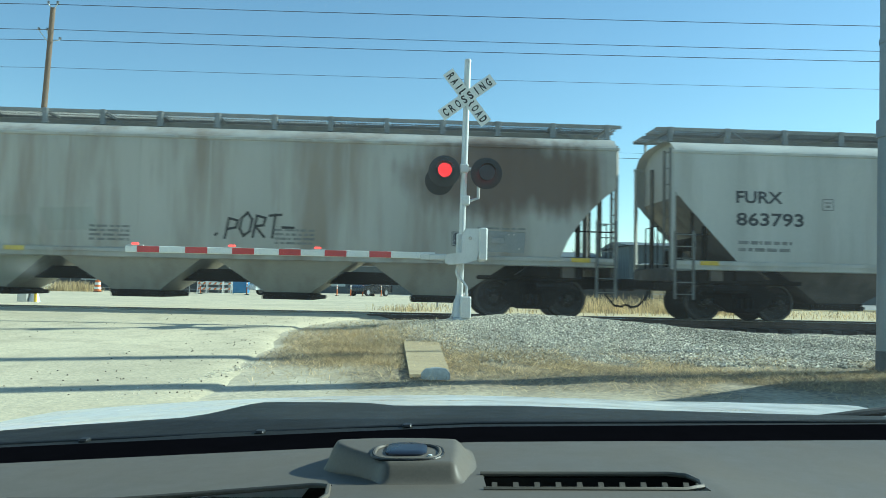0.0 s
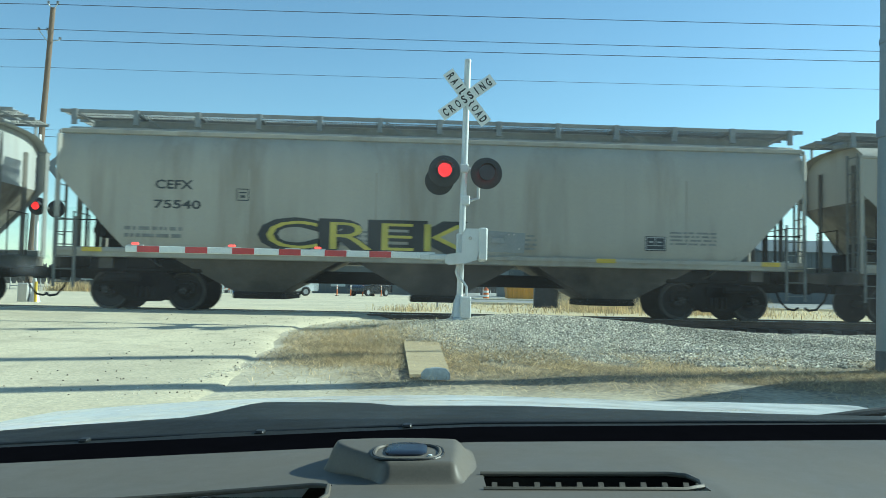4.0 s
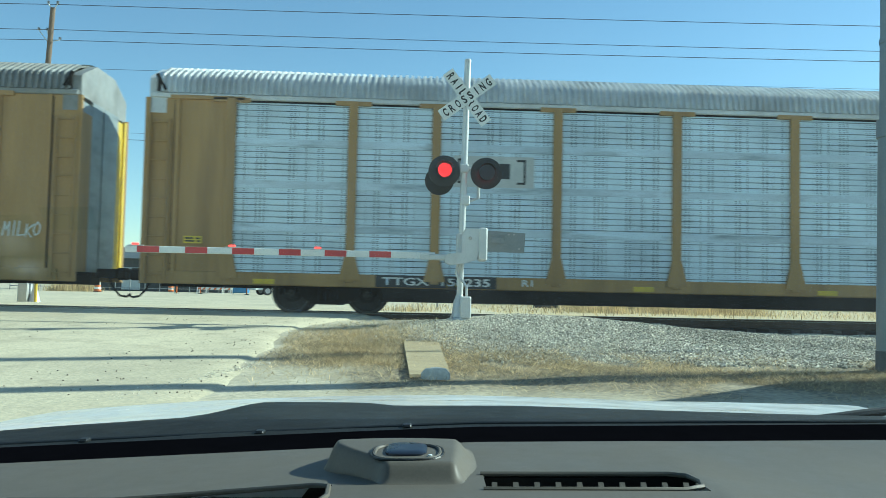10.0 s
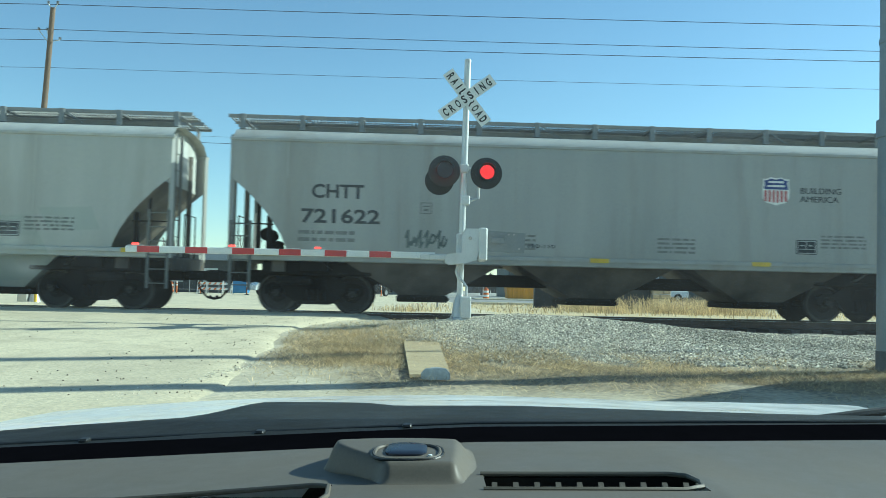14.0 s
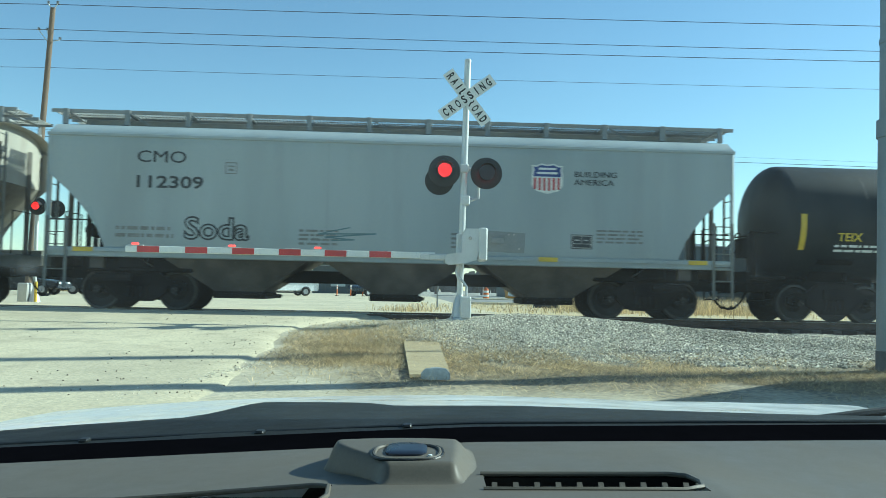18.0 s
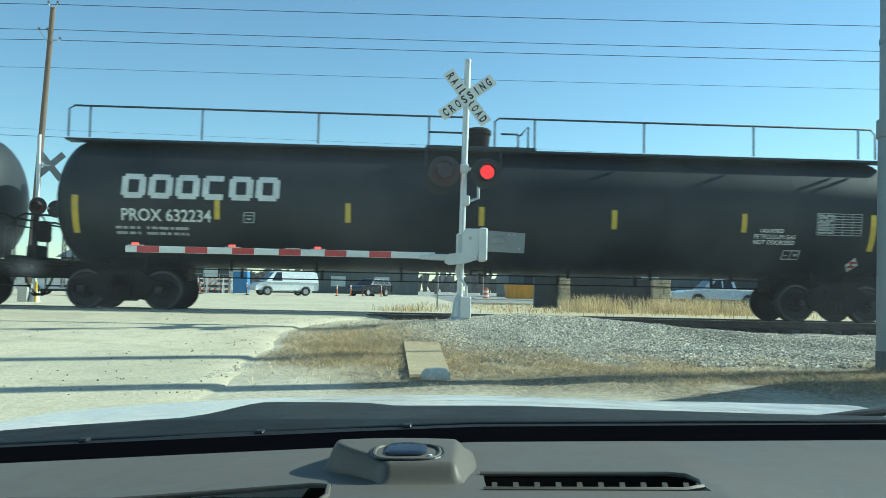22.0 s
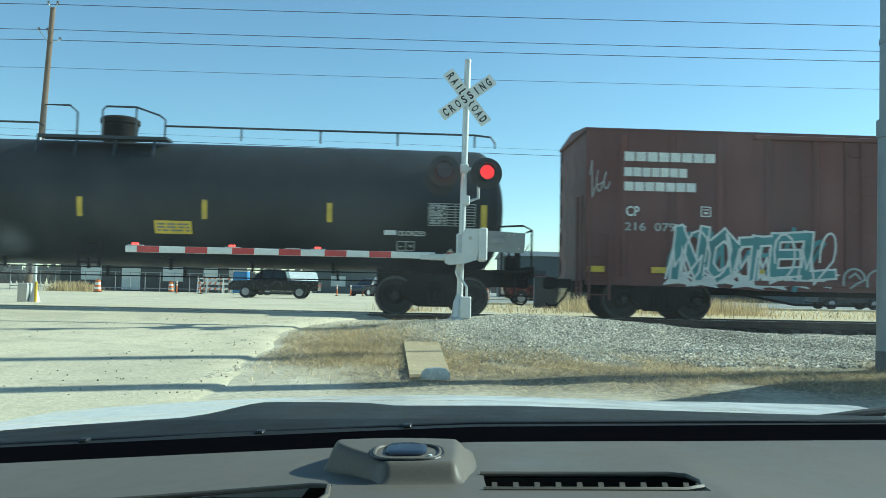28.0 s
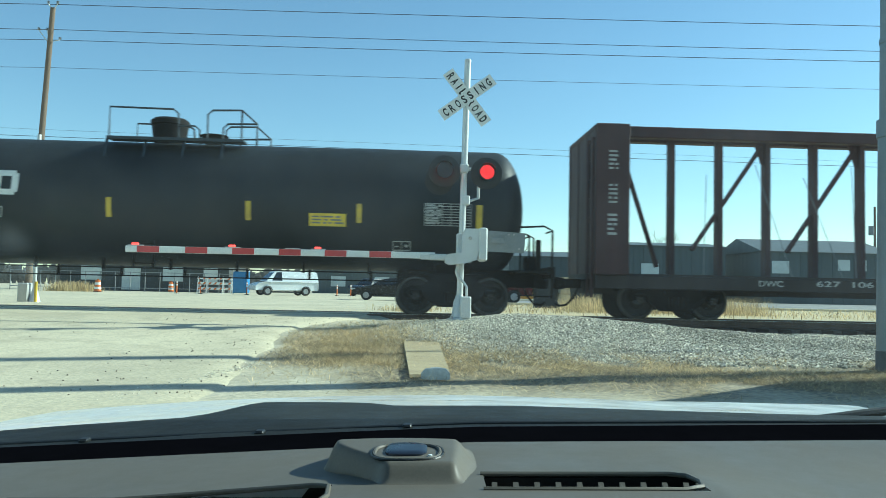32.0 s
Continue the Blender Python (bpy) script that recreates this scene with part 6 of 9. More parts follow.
c = hop(27.75, 48.45, "pale", "pale grey covered hopper car with cone-shaped bottoms", [("MBKX", 1.61, 2.51, 2.81, 3.03), ("190172", 1.63, 2.62, 2.34, 2.55)], pockets=4, gate=0.8, bottom="mid")
plate_box(c, 3.4, 2.7, 0.28, GREYINK)
for a in (5.2, 9.3, 13.4):
    letter("DO NOT HAMMER ON CAR", a, a + 1.7, 1.52, 1.62, c, BLACKINK)
    letter("WARNING", a + 1.9, a + 2.4, 2.0, 2.08, c, BLACKINK)

c = hop(49.7, 69.9, "mid", "grey covered hopper car with black lettering", [("CBFX", 1.76, 2.88, 2.71, 3.04), ("398463", 1.74, 3.38, 2.22, 2.57)], curved=False, pockets=4)
plate_box(c, 3.8, 2.7, 0.28, GREYINK)
letter("WARNING", 12.6, 13.1, 1.98, 2.06, c, BLACKINK)
letter("DO NOT HAMMER ON CAR", 13.9, 15.3, 1.58, 1.68, c, BLACKINK)

c = hop(71.4, 88.9, "warm", "weathered grey hopper car with curved sides and graffiti", [("CEFX", 2.26, 3.11, 2.78, 2.99), ("75540", 2.24, 3.30, 2.33, 2.53)], curved=False, bulge=True)
plate_box(c, 4.1, 2.55, 0.28, BLACKINK)
letter("CREK", 4.6, 9.6, 1.40, 2.20, c, GRAFBLACK, y=-1.609, name="graffiti", bold=0.07, label="large black graffiti letters filled with yellow")
letter("CREK", 4.8, 9.5, 1.48, 2.12, c, GRAFYEL, y=-1.612, name="graffiti", bold=-0.01, label="yellow fill of graffiti letters")

c = hop(90.2, 107.9, "warm", "warm grey covered hopper car with a small purple tag", pockets=3)
hand(c, "FUPA", 12.54, 13.65, 1.76, 2.36, SHIELDBLUE, 0.04, slant=0.3, seed=3, label="dark blue spray-painted tag")

c = hop(109.2, 125.15, "pale", "clean pale grey covered hopper car with striped shield", [("CMO", 1.49, 2.65, 2.86, 3.23), ("22734", 1.51, 3.05, 2.32, 2.67), ("BUILDING\nAMERICA", 12.80, 13.83, 3.10, 3.47)], curved=False)
plate_box(c, 3.83, 2.62, 0.27, BLACKINK)
shield(c, 11.96, 12.59, 2.91, 3.65)
letter("LT WT    60800", 1.5, 2.45, 1.98, 2.07, c, BLACKINK)
letter("LD LMT 225400", 1.5, 2.45, 1.82, 1.91, c, BLACKINK)
letter("WARNING", 6.3, 6.8, 2.10, 2.18, c, BLACKINK)
letter("WARNING", 10.0, 10.5, 2.10, 2.18, c, BLACKINK)

c = hop(126.55, 143.25, "mid", "grey covered hopper car with bubble-letter graffiti", [("NDYX", 1.78, 2.65, 2.33, 2.55), ("515893", 1.75, 2.75, 1.84, 2.07)], curved=False)
tag_strokes(c, 5.9, 11.3, 1.95, 2.32, GRAFPALE, 9, 14, 0.07, label="yellow sprayed haze")
bubble_letters(c, 5.4, 11.55, 0.98, 2.12, 9, GRAFGREEN, PALEPATCH, 7, -1.650, "grey bubble-letter graffiti with a pale outer edge", 0.12)
bubble_letters(c, 5.45, 11.5, 1.02, 2.07, 9, GRAFGREEN, GRAFBLACK, 7, -1.660, "grey bubble-letter graffiti with black outlines", 0.065)
for a in (12.4, 13.3, 14.2):
    g = Geo()
    g.box(a, a + 0.25, -1.606, -1.60, 1.5, 2.2).box(a + 0.25, a + 0.5, -1.606, -1.60, 1.75, 1.95).box(a + 0.5, a + 0.75, -1.606, -1.60, 1.5, 2.2)
    part("overpaint", g, PALEPATCH, c, "pale overpainted letters")
part("overpaint", Geo().box(11.62, 12.36, -1.645, -1.635, 1.02, 2.06), PALEPATCH, c, "pale overpainted square")

c = hop(144.58, 160.6, "light", "bright pale grey covered hopper car with outlined graffiti", [("UP 111364", 1.58, 3.89, 3.17, 3.52), ("BUILDING\nAMERICA", 13.29, 14.33, 3.09, 3.46)], curved=False)
plate_box(c, 4.4, 3.2, 0.28, GREYINK)
shield(c, 12.41, 13.10, 2.93, 3.63)
letter("LD LMT 223000", 1.6, 2.5, 2.0, 2.09, c, BLACKINK)
letter("LT WT   61000", 1.6, 2.5, 1.85, 1.94, c, BLACKINK)
for ch, x0, x1 in (("R", 4.72, 6.05), ("I", 6.20, 6.98), ("C", 7.07, 8.17), ("O", 8.25, 9.55), ("J", 10.70, 11.87), ("B", 11.94, 13.04), ("F", 13.09, 14.02)):
    block_hand(c, ch, x0 + 0.16, x1 + 0.10, 1.46, 2.20, GRAFWHITE, GRAFBLACK, 0.24, 0.06, -1.612, 5, "white block graffiti letter with black outline")

SCREEN_A = screen("dull_galvanised_screen", (0.24, 0.27, 0.28), (0.14, 0.145, 0.15))
PLAIN_A = mat("dull_galvanised_plate", (0.25, 0.28, 0.29), 0.5, 0.25, 0.2, 0.5, (1, 1, 3), 0.08, 30, 0, 40, (0.15, 0.155, 0.16), 0.6, 0.8, (0.5, 1, 4), 0.5)
PLAIN_B = mat("bright_galvanised_plate", (0.54, 0.62, 0.68), 0.5, 0.25, 0.2, 0.5, (1, 1, 3), 0.08, 30, 0, 40, (0.17, 0.20, 0.22), 0.85, 0.9, (0.6, 1, 4), 0.5)
SCREEN_B = screen("bright_galvanised_screen", (0.60, 0.70, 0.76), (0.36, 0.41, 0.45), 0.30, 1.35)
SCREEN_C = screen("pale_galvanised_screen", (0.64, 0.74, 0.80), (0.40, 0.46, 0.51))

c = autorack(161.7, 27.7, "enclosed autorack with dull grey screens and mustard posts", SCREEN_A, ARROOFDULL, ARYEL, 1, PLAIN_A)
CARS.append((c, 161.7))
g = Geo()
g.box(5.0, 6.47, -1.556, -1.535, 3.05, 4.80)
part("sign_panel", g, ARYEL, c, "mustard sign panel")
shield(c, 5.08, 6.40, 3.32, 4.72, -1.562)
letter("BUILDING", 7.51, 9.38, 4.08, 4.36, c, BLACKINK, y=-1.545)
letter("AMERICA", 9.85, 11.64, 4.08, 4.34, c, BLACKINK, y=-1.545)
g = Geo()
g.box(6.9, 9.2, -1.575, -1.56, 0.34, 0.66)
n = part("number_panel", g, GRAFBLACK, c, "black panel")
letter("TTGX 851851", 7.0, 8.9, 0.40, 0.60, c, WHITEINK, y=-1.580)
bubble_letters(c, 1.9, 5.0, 0.62, 1.92, 6, GRAFBLACK, GRAFWHITE, 11, -1.57, "black bubble-letter graffiti with white outlines", 0.025)
bubble_letters(c, 7.0, 11.3, 0.95, 2.05, 5, SCREEN_A, GRAFGREY, 12, -1.57, "faded grey graffiti", 0.03)
bubble_letters(c, 18.45, 21.45, 0.60, 1.92, 4, GRAFBLACK, GRAFWHITE, 13, -1.575, "black graffiti with pale outlines", 0.03)
tag_strokes(c, 12.0, 17.4, 0.95, 1.85, GRAFTEAL, 14, 9, 0.09, -1.575, label="faded teal graffiti")
part("soot_band", Geo().box(9.4, 25.2, -1.566, -1.561, 0.63, 0.90), GRAFDULL, c, "sooty dirt on the side sill")
arches(c, 6.95, 12.2, 0.75, 2.0, 7, GRAFGREY, 0.05, -1.63, 15, "faded grey graffiti outlines")
spikes(c, 12.2, 17.6, 0.75, 1.75, 12, GRAFDULL, GRAFGREY, -1.64, 16, "faded grey-green graffiti")
hand(c, "BRC|BOYS", 24.5, 25.4, 1.30, 1.85, GRAFWHITE, 0.03, -1.56, seed=4)
hand(c, "MILKO", 26.05, 26.9, 1.60, 1.95, GRAFWHITE, 0.028, -1.575, seed=5)

c = autorack(190.85, 27.65, "enclosed autorack with bright galvanised screens and ochre ends", SCREEN_B, ARROOF, ARYEL, 2, PLAIN_B)
CARS.append((c, 190.85))
g = Geo()
g.box(7.1, 9.0, -1.552, -1.535, 3.02, 3.75)
part("sign_panel", g, PALEPATCH, c, "pale sign panel")
logo_blocks(c, 7.55, 8.45, 3.22, 3.58, 3, GRAFBLACK, None, False, -1.556)
g = Geo()
for a, s in ((7.2, 1), (8.75, -1)):
    g.box(a, a + 0.05, -1.558, -1.552, 3.1, 3.68).box(min(a, a + s * 0.16), max(a, a + s * 0.16) + 0.02, -1.558, -1.552, 3.1, 3.15).box(min(a, a + s * 0.16), max(a, a + s * 0.16) + 0.02, -1.558, -1.552, 3.63, 3.68)
part("emblem_bracket", g, GRAFBLACK, c)
g = Geo()
g.box(5.35, 8.15, -1.575, -1.565, 0.64, 0.92)
part("number_panel", g, GRAFBLACK, c, "black number panel")
letter("R1", 8.75, 9.0, 0.72, 0.87, c, WHITEINK, y=-1.575)
letter("TTGX  158235", 5.5, 8.0, 0.69, 0.87, c, WHITEINK, y=-1.580)
stencil_panel(c, 24.64, 0.67, -1.58, 0.44, 0.24)
part("stencil_frame", Geo().box(26.12, 26.66, -1.556, -1.553, 3.76, 3.94), BLACKINK, c, "dark stencilled frame")
small_print(c, 26.14, 26.64, 3.78, 3.92, 3, ARYEL, -1.559, seed=31)
part("notice", Geo().box(26.2, 26.64, -1.558, -1.553, 2.57, 2.75), YELTEXT, c, "yellow notice plate")
small_print(c, 26.24, 26.6, 2.60, 2.72, 2, BLACKINK, -1.561, seed=32)
part("notice", Geo().box(0.95, 1.36, -1.558, -1.553, 1.55, 1.72), YELTEXT, c, "yellow notice plate")
small_print(c, 0.98, 1.33, 1.57, 1.70, 2, BLACKINK, -1.561, seed=33)

c = autorack(219.66, 27.8, "enclosed autorack with bright screens and black bubble graffiti", SCREEN_C, ARROOFDULL, ARBROWN, 3, PLAIN_B)
CARS.append((c, 219.66))
REDLOGO = mat("red_emblem_paint", (0.50, 0.06, 0.09), 0.5, 0, 0.08, 2)
g = Geo()
g.ribbon([(7.75, 3.68), (7.2, 3.68), (7.1, 3.6), (7.1, 3.3), (7.2, 3.22), (7.85, 3.22), (7.95, 3.3), (7.95, 3.68), (8.1, 3.68), (8.5, 3.22), (8.72, 3.22), (8.72, 3.72)], 0.11, -1.556)
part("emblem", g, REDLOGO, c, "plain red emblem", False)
small_print(c, 7.1, 9.05, 2.80, 3.08, 1, BLACKINK, -1.545, seed=5)
part("graffiti", Geo().box(1.9, 25.6, -1.626, -1.60, 0.45, 1.45), GRAFBLACK, c, "black sprayed base of the graffiti")
bubble_letters(c, 1.85, 6.75, 0.70, 2.22, 5, GRAFBLACK, GRAFBLACK, 21, -1.629, "black sprayed bubble shapes", 0.02)
bubble_letters(c, 6.75, 11.7, 0.70, 2.24, 5, GRAFBLACK, GRAFWHITE, 22, -1.629, "black bubble-letter graffiti with white outlines", 0.026)
bubble_letters(c, 11.7, 16.25, 0.70, 2.22, 5, GRAFBLACK, GRAFBLACK, 23, -1.629, "black sprayed bubble shapes", 0.02)
bubble_letters(c, 16.25, 20.9, 0.70, 2.24, 5, GRAFBLACK, GRAFWHITE, 24, -1.629, "black bubble-letter graffiti with white outlines", 0.026)
bubble_letters(c, 20.9, 25.6, 0.70, 2.22, 5, GRAFBLACK, GRAFBLACK, 25, -1.629, "black sprayed bubble shapes", 0.02)
for x in (1.9, 11.8, 20.95):
    sprayed_faces(c, x, 4.5, 0.72, 2.18, GRAFWHITE, -1.637)
letter("TTGX    702195", 7.0, 9.4, 0.68, 0.84, c, FADEINK, y=-1.645)
for x in (9.9, 14.2, 18.0, 21.8, 25.0):
    part("reflector", Geo().box(x - 0.24, x + 0.24, -1.640, -1.632, 0.66, 0.77), YELLOW, c, "yellow reflective strip")
hand(c, "AYE|YOU|WRITE?", 26.0, 26.75, 1.35, 2.15, GRAFWHITE, 0.026, -1.575, seed=6)

c = hop(248.6, 268.95, "pale", "plain grey covered hopper car with sloped bottoms", [("TILX", 1.48, 2.14, 2.44, 2.66), ("66407", 1.48, 2.39, 1.97, 2.20)], pockets=4, gate=0.95, bottom="mid")
plate_box(c, 3.5, 2.25, 0.27, GREYINK)
c = hop(270.2, 287.4, "mid", "grey covered hopper car with striped shield", [("CHTT", 1.89, 3.09, 2.66, 2.99), ("721622", 1.66, 3.47, 2.08, 2.42), ("BUILDING\nAMERICA", 13.39, 14.39, 2.86, 3.20)], seam=1.3)
shield(c, 12.49, 13.14, 2.76, 3.44)
plate_box(c, 4.4, 2.35, 0.27, GREYINK)
tag_strokes(c, 4.05, 5.05, 1.60, 1.95, GRAFDULL, 3, 7, 0.045)
letter("110-110", 6.93, 7.55, 1.62, 1.71, c, BLACKINK)
c = hop(288.74, 305.3, "warm", "warm grey covered hopper car with black lettering", [("CMO", 1.8, 2.6, 2.62, 2.84)])
small_print(c, 1.8, 2.8, 2.1, 2.3, 1, BLACKINK, seed=8)
c = hop(306.6, 323.05, "warm", "warm grey covered hopper car with striped shield", [("BUILDING\nAMERICA", 13.99, 15.00, 3.33, 3.66)], seam=1.3)
shield(c, 13.04, 13.77, 3.13, 3.83)
c = hop(324.45, 341.65, "warm", "dusty warm grey covered hopper car with shield", [("CMO", 1.44, 2.63, 2.66, 2.99), ("21417", 1.46, 2.95, 2.05, 2.39), ("BUILDING\nAMERICA", 14.2, 15.2, 3.33, 3.66)])
shield(c, 13.27, 13.93, 3.13, 3.82)
tag_strokes(c, 10.6, 12.1, 2.72, 3.05, GREYINK, 6, 5, 0.028, label="thin grey sprayed tag")
tag_strokes(c, 10.8, 12.1, 2.48, 2.62, GREYINK, 7, 9, 0.022, label="thin grey sprayed tag")
plate_box(c, 4.62, 2.42, 0.27, GREYINK)
c = hop(342.85, 358.8, "blue", "pale grey covered hopper car with small sprayed tag", [("CMO", 2.03, 3.13, 3.38, 3.65), ("112309", 2.03, 3.54, 2.79, 3.08), ("BUILDING\nAMERICA", 12.10, 13.11, 3.12, 3.44)])
shield(c, 11.10, 11.84, 2.89, 3.61)
letter("Soda", 3.13, 4.62, 1.62, 2.17, c, GRAFBLACK, y=-1.609, name="graffiti", bold=0.045, label="dark outlined graffiti word")
letter("Soda", 3.17, 4.58, 1.66, 2.13, c, PAINT["blue"], y=-1.613, name="graffiti", bold=-0.012, label="grey fill of the graffiti word")
part("graffiti", Geo().ribbon([(6.2, 1.83), (7.5, 1.86), (6.35, 1.76), (7.0, 1.71), (6.5, 1.69)], 0.03, -1.609).ribbon([(6.3, 1.86), (6.9, 1.99)], 0.025, -1.609), GRAFBLUE, c, "dark sprayed flick", False)
plate_box(c, 4.02, 3.16, 0.27, GREYINK)

TK = (1.52, 2.56)
TEIX = (1.46, 2.48)
c = tank_car(359.74, 16.8, "black tank car with yellow stencils and small platform", 1.46, 2.48, "small", (7.95, 9.72), 8.37, (4.35, 7.44, 10.49, 13.26), dome_w=0.18, dome_h=0.40, ends=(0.8, 0.72), runs=[
    [(8.12, 0), (8.02, 0.30), (7.91, 0.58), (7.95, 0.68), (8.05, 0.70), (8.68, 0.70), (8.82, 0.62), (8.84, 0)], [(8.02, 0.36), (8.20, 0.36), (8.26, 0)],
    [(9.36, 0), (9.36, 0.55), (9.44, 0.66), (9.62, 0.68), (9.83, 0.64), (9.83, 0.34), (9.70, 0.30), (9.66, 0)]])
CARS.append((c, 359.74))
letter("TEIX", 1.65, 2.25, 1.98, 2.17, c, YELTEXT, tank=TEIX)
letter("25086", 2.65, 3.55, 1.98, 2.17, c, YELTEXT, tank=TEIX)
small_print(c, 1.6, 3.9, 1.70, 1.92, 2, WHITEINK, tank=TEIX, seed=3)
tank_data(c, 16.8, 31, TEIX, False, 11.1, 14.85)
plate_box(c, 3.75, 1.98, 0.26, WHITEINK, -1.46)
c = hop(377.85, 397.15, "light", "clean light grey covered hopper car with yellow strips", [("NCIX", 1.60, 2.34, 2.42, 2.63), ("6131", 1.62, 2.31, 1.96, 2.18)], curved=False, pockets=4, rib=0, gate=0.45)
plate_box(c, 2.85, 2.1, 0.27, GREYINK)
for x in (1.37, 3.95, 7.0, 12.2, 15.3, 17.9):
    g = Geo()
    z1 = 2.45 if x in (1.37, 17.9) else 2.0
    g.box(x - 0.06, x + 0.06, -1.607, -1.601, 1.53, z1)
    part("reflector", g, YELLOW, c, "yellow reflective strip")
EARLY, LATE = (4.45, 7.35, 10.26, 12.49, 14.72), (4.66, 6.91, 9.19, 11.81, 14.75)
LONGRAILS = [[(0.38, 0), (0.38, 0.66), (0.5, 0.74), (9.70, 0.74), (9.79, 0.64), (9.79, 0)], [(0.87, 0), (0.87, 0.74)], [(3.48, 0), (3.48, 0.74)], [(6.22, 0), (6.22, 0.74)], [(8.86, 0), (8.86, 0.74)], [(8.86, 0.36), (9.79, 0.36)],
             [(10.45, 0), (10.45, 0.66), (10.55, 0.74), (19.76, 0.74), (19.88, 0.62), (19.88, 0)], [(11.42, 0), (11.42, 0.74)], [(14.1, 0), (14.1, 0.74)], [(16.82, 0), (16.82, 0.74)], [(19.45, 0), (19.45, 0.74)],
             [(11.02, 0), (11.02, 0.32), (11.10, 0.36), (11.26, 0.56), (11.26, 0)], [(10.6, 0.36), (11.02, 0.36)]]
PAIRHOOPS = [[(7.0, 0), (7.0, 0.74), (8.48, 0.72), (8.60, 0.62), (8.62, 0)], [(8.62, 0.32), (8.85, 0.34), (8.98, 0.24), (9.0, 0)], [(9.29, 0), (9.29, 0.62), (9.40, 0.72), (10.09, 0.74), (10.46, 0.42), (10.46, 0)], [(10.09, 0), (10.09, 0.74)],
             [(9.66, 0), (9.66, 0.30), (9.76, 0.40), (10.46, 0.42)]]
for S, L, num, kw in ((398.6, 19.15, "37501", dict(top="short", plat=(8.5, 14.65), dome=9.6, strips=EARLY)),
                      (418.92, 20.6, "632234", dict(top="full", plat=(8.80, 11.45), dome=10.14, strips=(4.01, 7.01, 10.12, 13.26, 16.38), dome_w=0.30, ends=(0.8, 1.07), runs=LONGRAILS)),
                      (440.95, 19.15, "94913", dict(top="short", plat=(8.5, 14.70), dome=9.45, strips=EARLY, ends=(0.93, 0.77))),
                      (461.56, 19.25, "94912", dict(top="short", plat=(4.56, 10.65), dome=9.6, strips=LATE, ends=(0.96, 0.77))),
                      (482.3, 19.4, "95014", dict(top="short", plat=(4.56, 10.70), dome=9.6, strips=LATE, ends=(0.85, 0.77))),
                      (502.65, 19.3, "", dict(top="short", plat=(8.5, 14.65), dome=9.6, strips=EARLY)),
                      (602.1, 16.95, "47147", dict(top="small", plat=(6.95, 10.15), dome=8.13, strips=(4.1, 7.24, 10.40, 12.95), ends=(0.7, 1.2), runs=PAIRHOOPS))):
    c = tank_car(S, L, "black pressure tank car with white block emblem", **kw)
    CARS.append((c, S))
    k = 0.55 if num == "632234" else (0.36 if num == "47147" else 0.0)
    logo_blocks(c, 1.25 + k, 4.80 + k * 1.2, 2.56, 3.12, 6, WHITEINK, TK)
    if num:
        letter("PROX " + num, 1.68 + k * 0.3, (3.32 if len(num) == 5 else 3.74) + k * 0.25, 2.05, 2.33, c, WHITEINK, tank=TK)
    small_print(c, 1.70, 2.25, 1.72, 1.96, 2, FADEINK, tank=TK, seed=int(S))
    small_print(c, 2.40, 3.35, 1.72, 1.96, 2, FADEINK, tank=TK, seed=int(S) + 2)
    plate_box(c, 4.62, 2.05, 0.25, FADEINK, -1.52)
    tank_data(c, L, int(S) + 5, TK, True, 11.8 if num == "47147" else None, {"632234": 18.14, "47147": 14.46}.get(num), 2.03)
    if num == "632234":
        for i, w in enumerate(("LIQUEFIED", "PETROLEUM GAS", "NOT ODORIZED")):
            letter(w, 16.64 + (0.15 if i == 0 else 0.0), 17.65 - (0.3 if i == 0 else 0.0), 2.12 - 0.13 * i, 2.22 - 0.13 * i, c, WHITEINK, tank=TK)
    elif num != "47147":
        letter("LIQUEFIED PETROLEUM GAS", L - 4.15, L - 2.66, 2.03, 2.14, c, WHITEINK, tank=TK)
        letter("NON - ODORIZED", L - 4.15, L - 3.28, 1.86, 1.97, c, WHITEINK, tank=TK)
    if num == "95014":
        hand(c, "DRINEL", 6.05, 8.83, 1.80, 2.33, GRAFWHITE, 0.04, place=TK, slant=0.0, seed=7)
    if num == "37501":
        hand(c, "SNARE.", 8.08, 9.35, 1.88, 2.18, GRAFWHITE, 0.028, place=TK, slant=0.4, seed=8)
        tag_strokes(c, 9.6, 10.8, 1.80, 2.16, GRAFWHITE, 33, 4, 0.025, place=TK)
        part("paint_bar", Geo().box(14.26, 15.77, -1.12, -1.11, 1.44, 1.52), FADEINK, c, "pale painted bar low on the shell")
LOWRAILS = [[(0.3, 0), (0.3, 0.2), (0.4, 0.31), (8.70, 0.31), (8.84, 0.22), (8.84, 0)], [(2.3, 0), (2.3, 0.31)], [(4.4, 0), (4.4, 0.31)], [(6.5, 0), (6.5, 0.31)],
            [(8.84, 0), (8.84, 0.74), (9.42, 0.74), (9.60, 0.58), (9.60, 0)], [(10.18, 0), (10.18, 0.66), (10.26, 0.74), (10.96, 0.74), (11.50, 0.56), (11.64, 0.46), (11.64, 0)], [(10.96, 0), (10.96, 0.74)],
            [(11.64, 0.31), (18.99, 0.31), (19.38, 0.27), (19.48, 0.14), (19.48, 0)]] + [[(q, 0), (q, 0.31)] for q in (13.43, 15.3, 17.14, 18.99)]
c = tank_car(523.45, 19.8, "black tank car with full-length top handrail", top="full", plat=(8.7, 11.7), dome=10.25, strips=(4.3, 7.1, 9.93, 12.75, 15.61), rail=0.28, ends=(0.7, 0.6), runs=LOWRAILS)
CARS.append((c, 523.45))
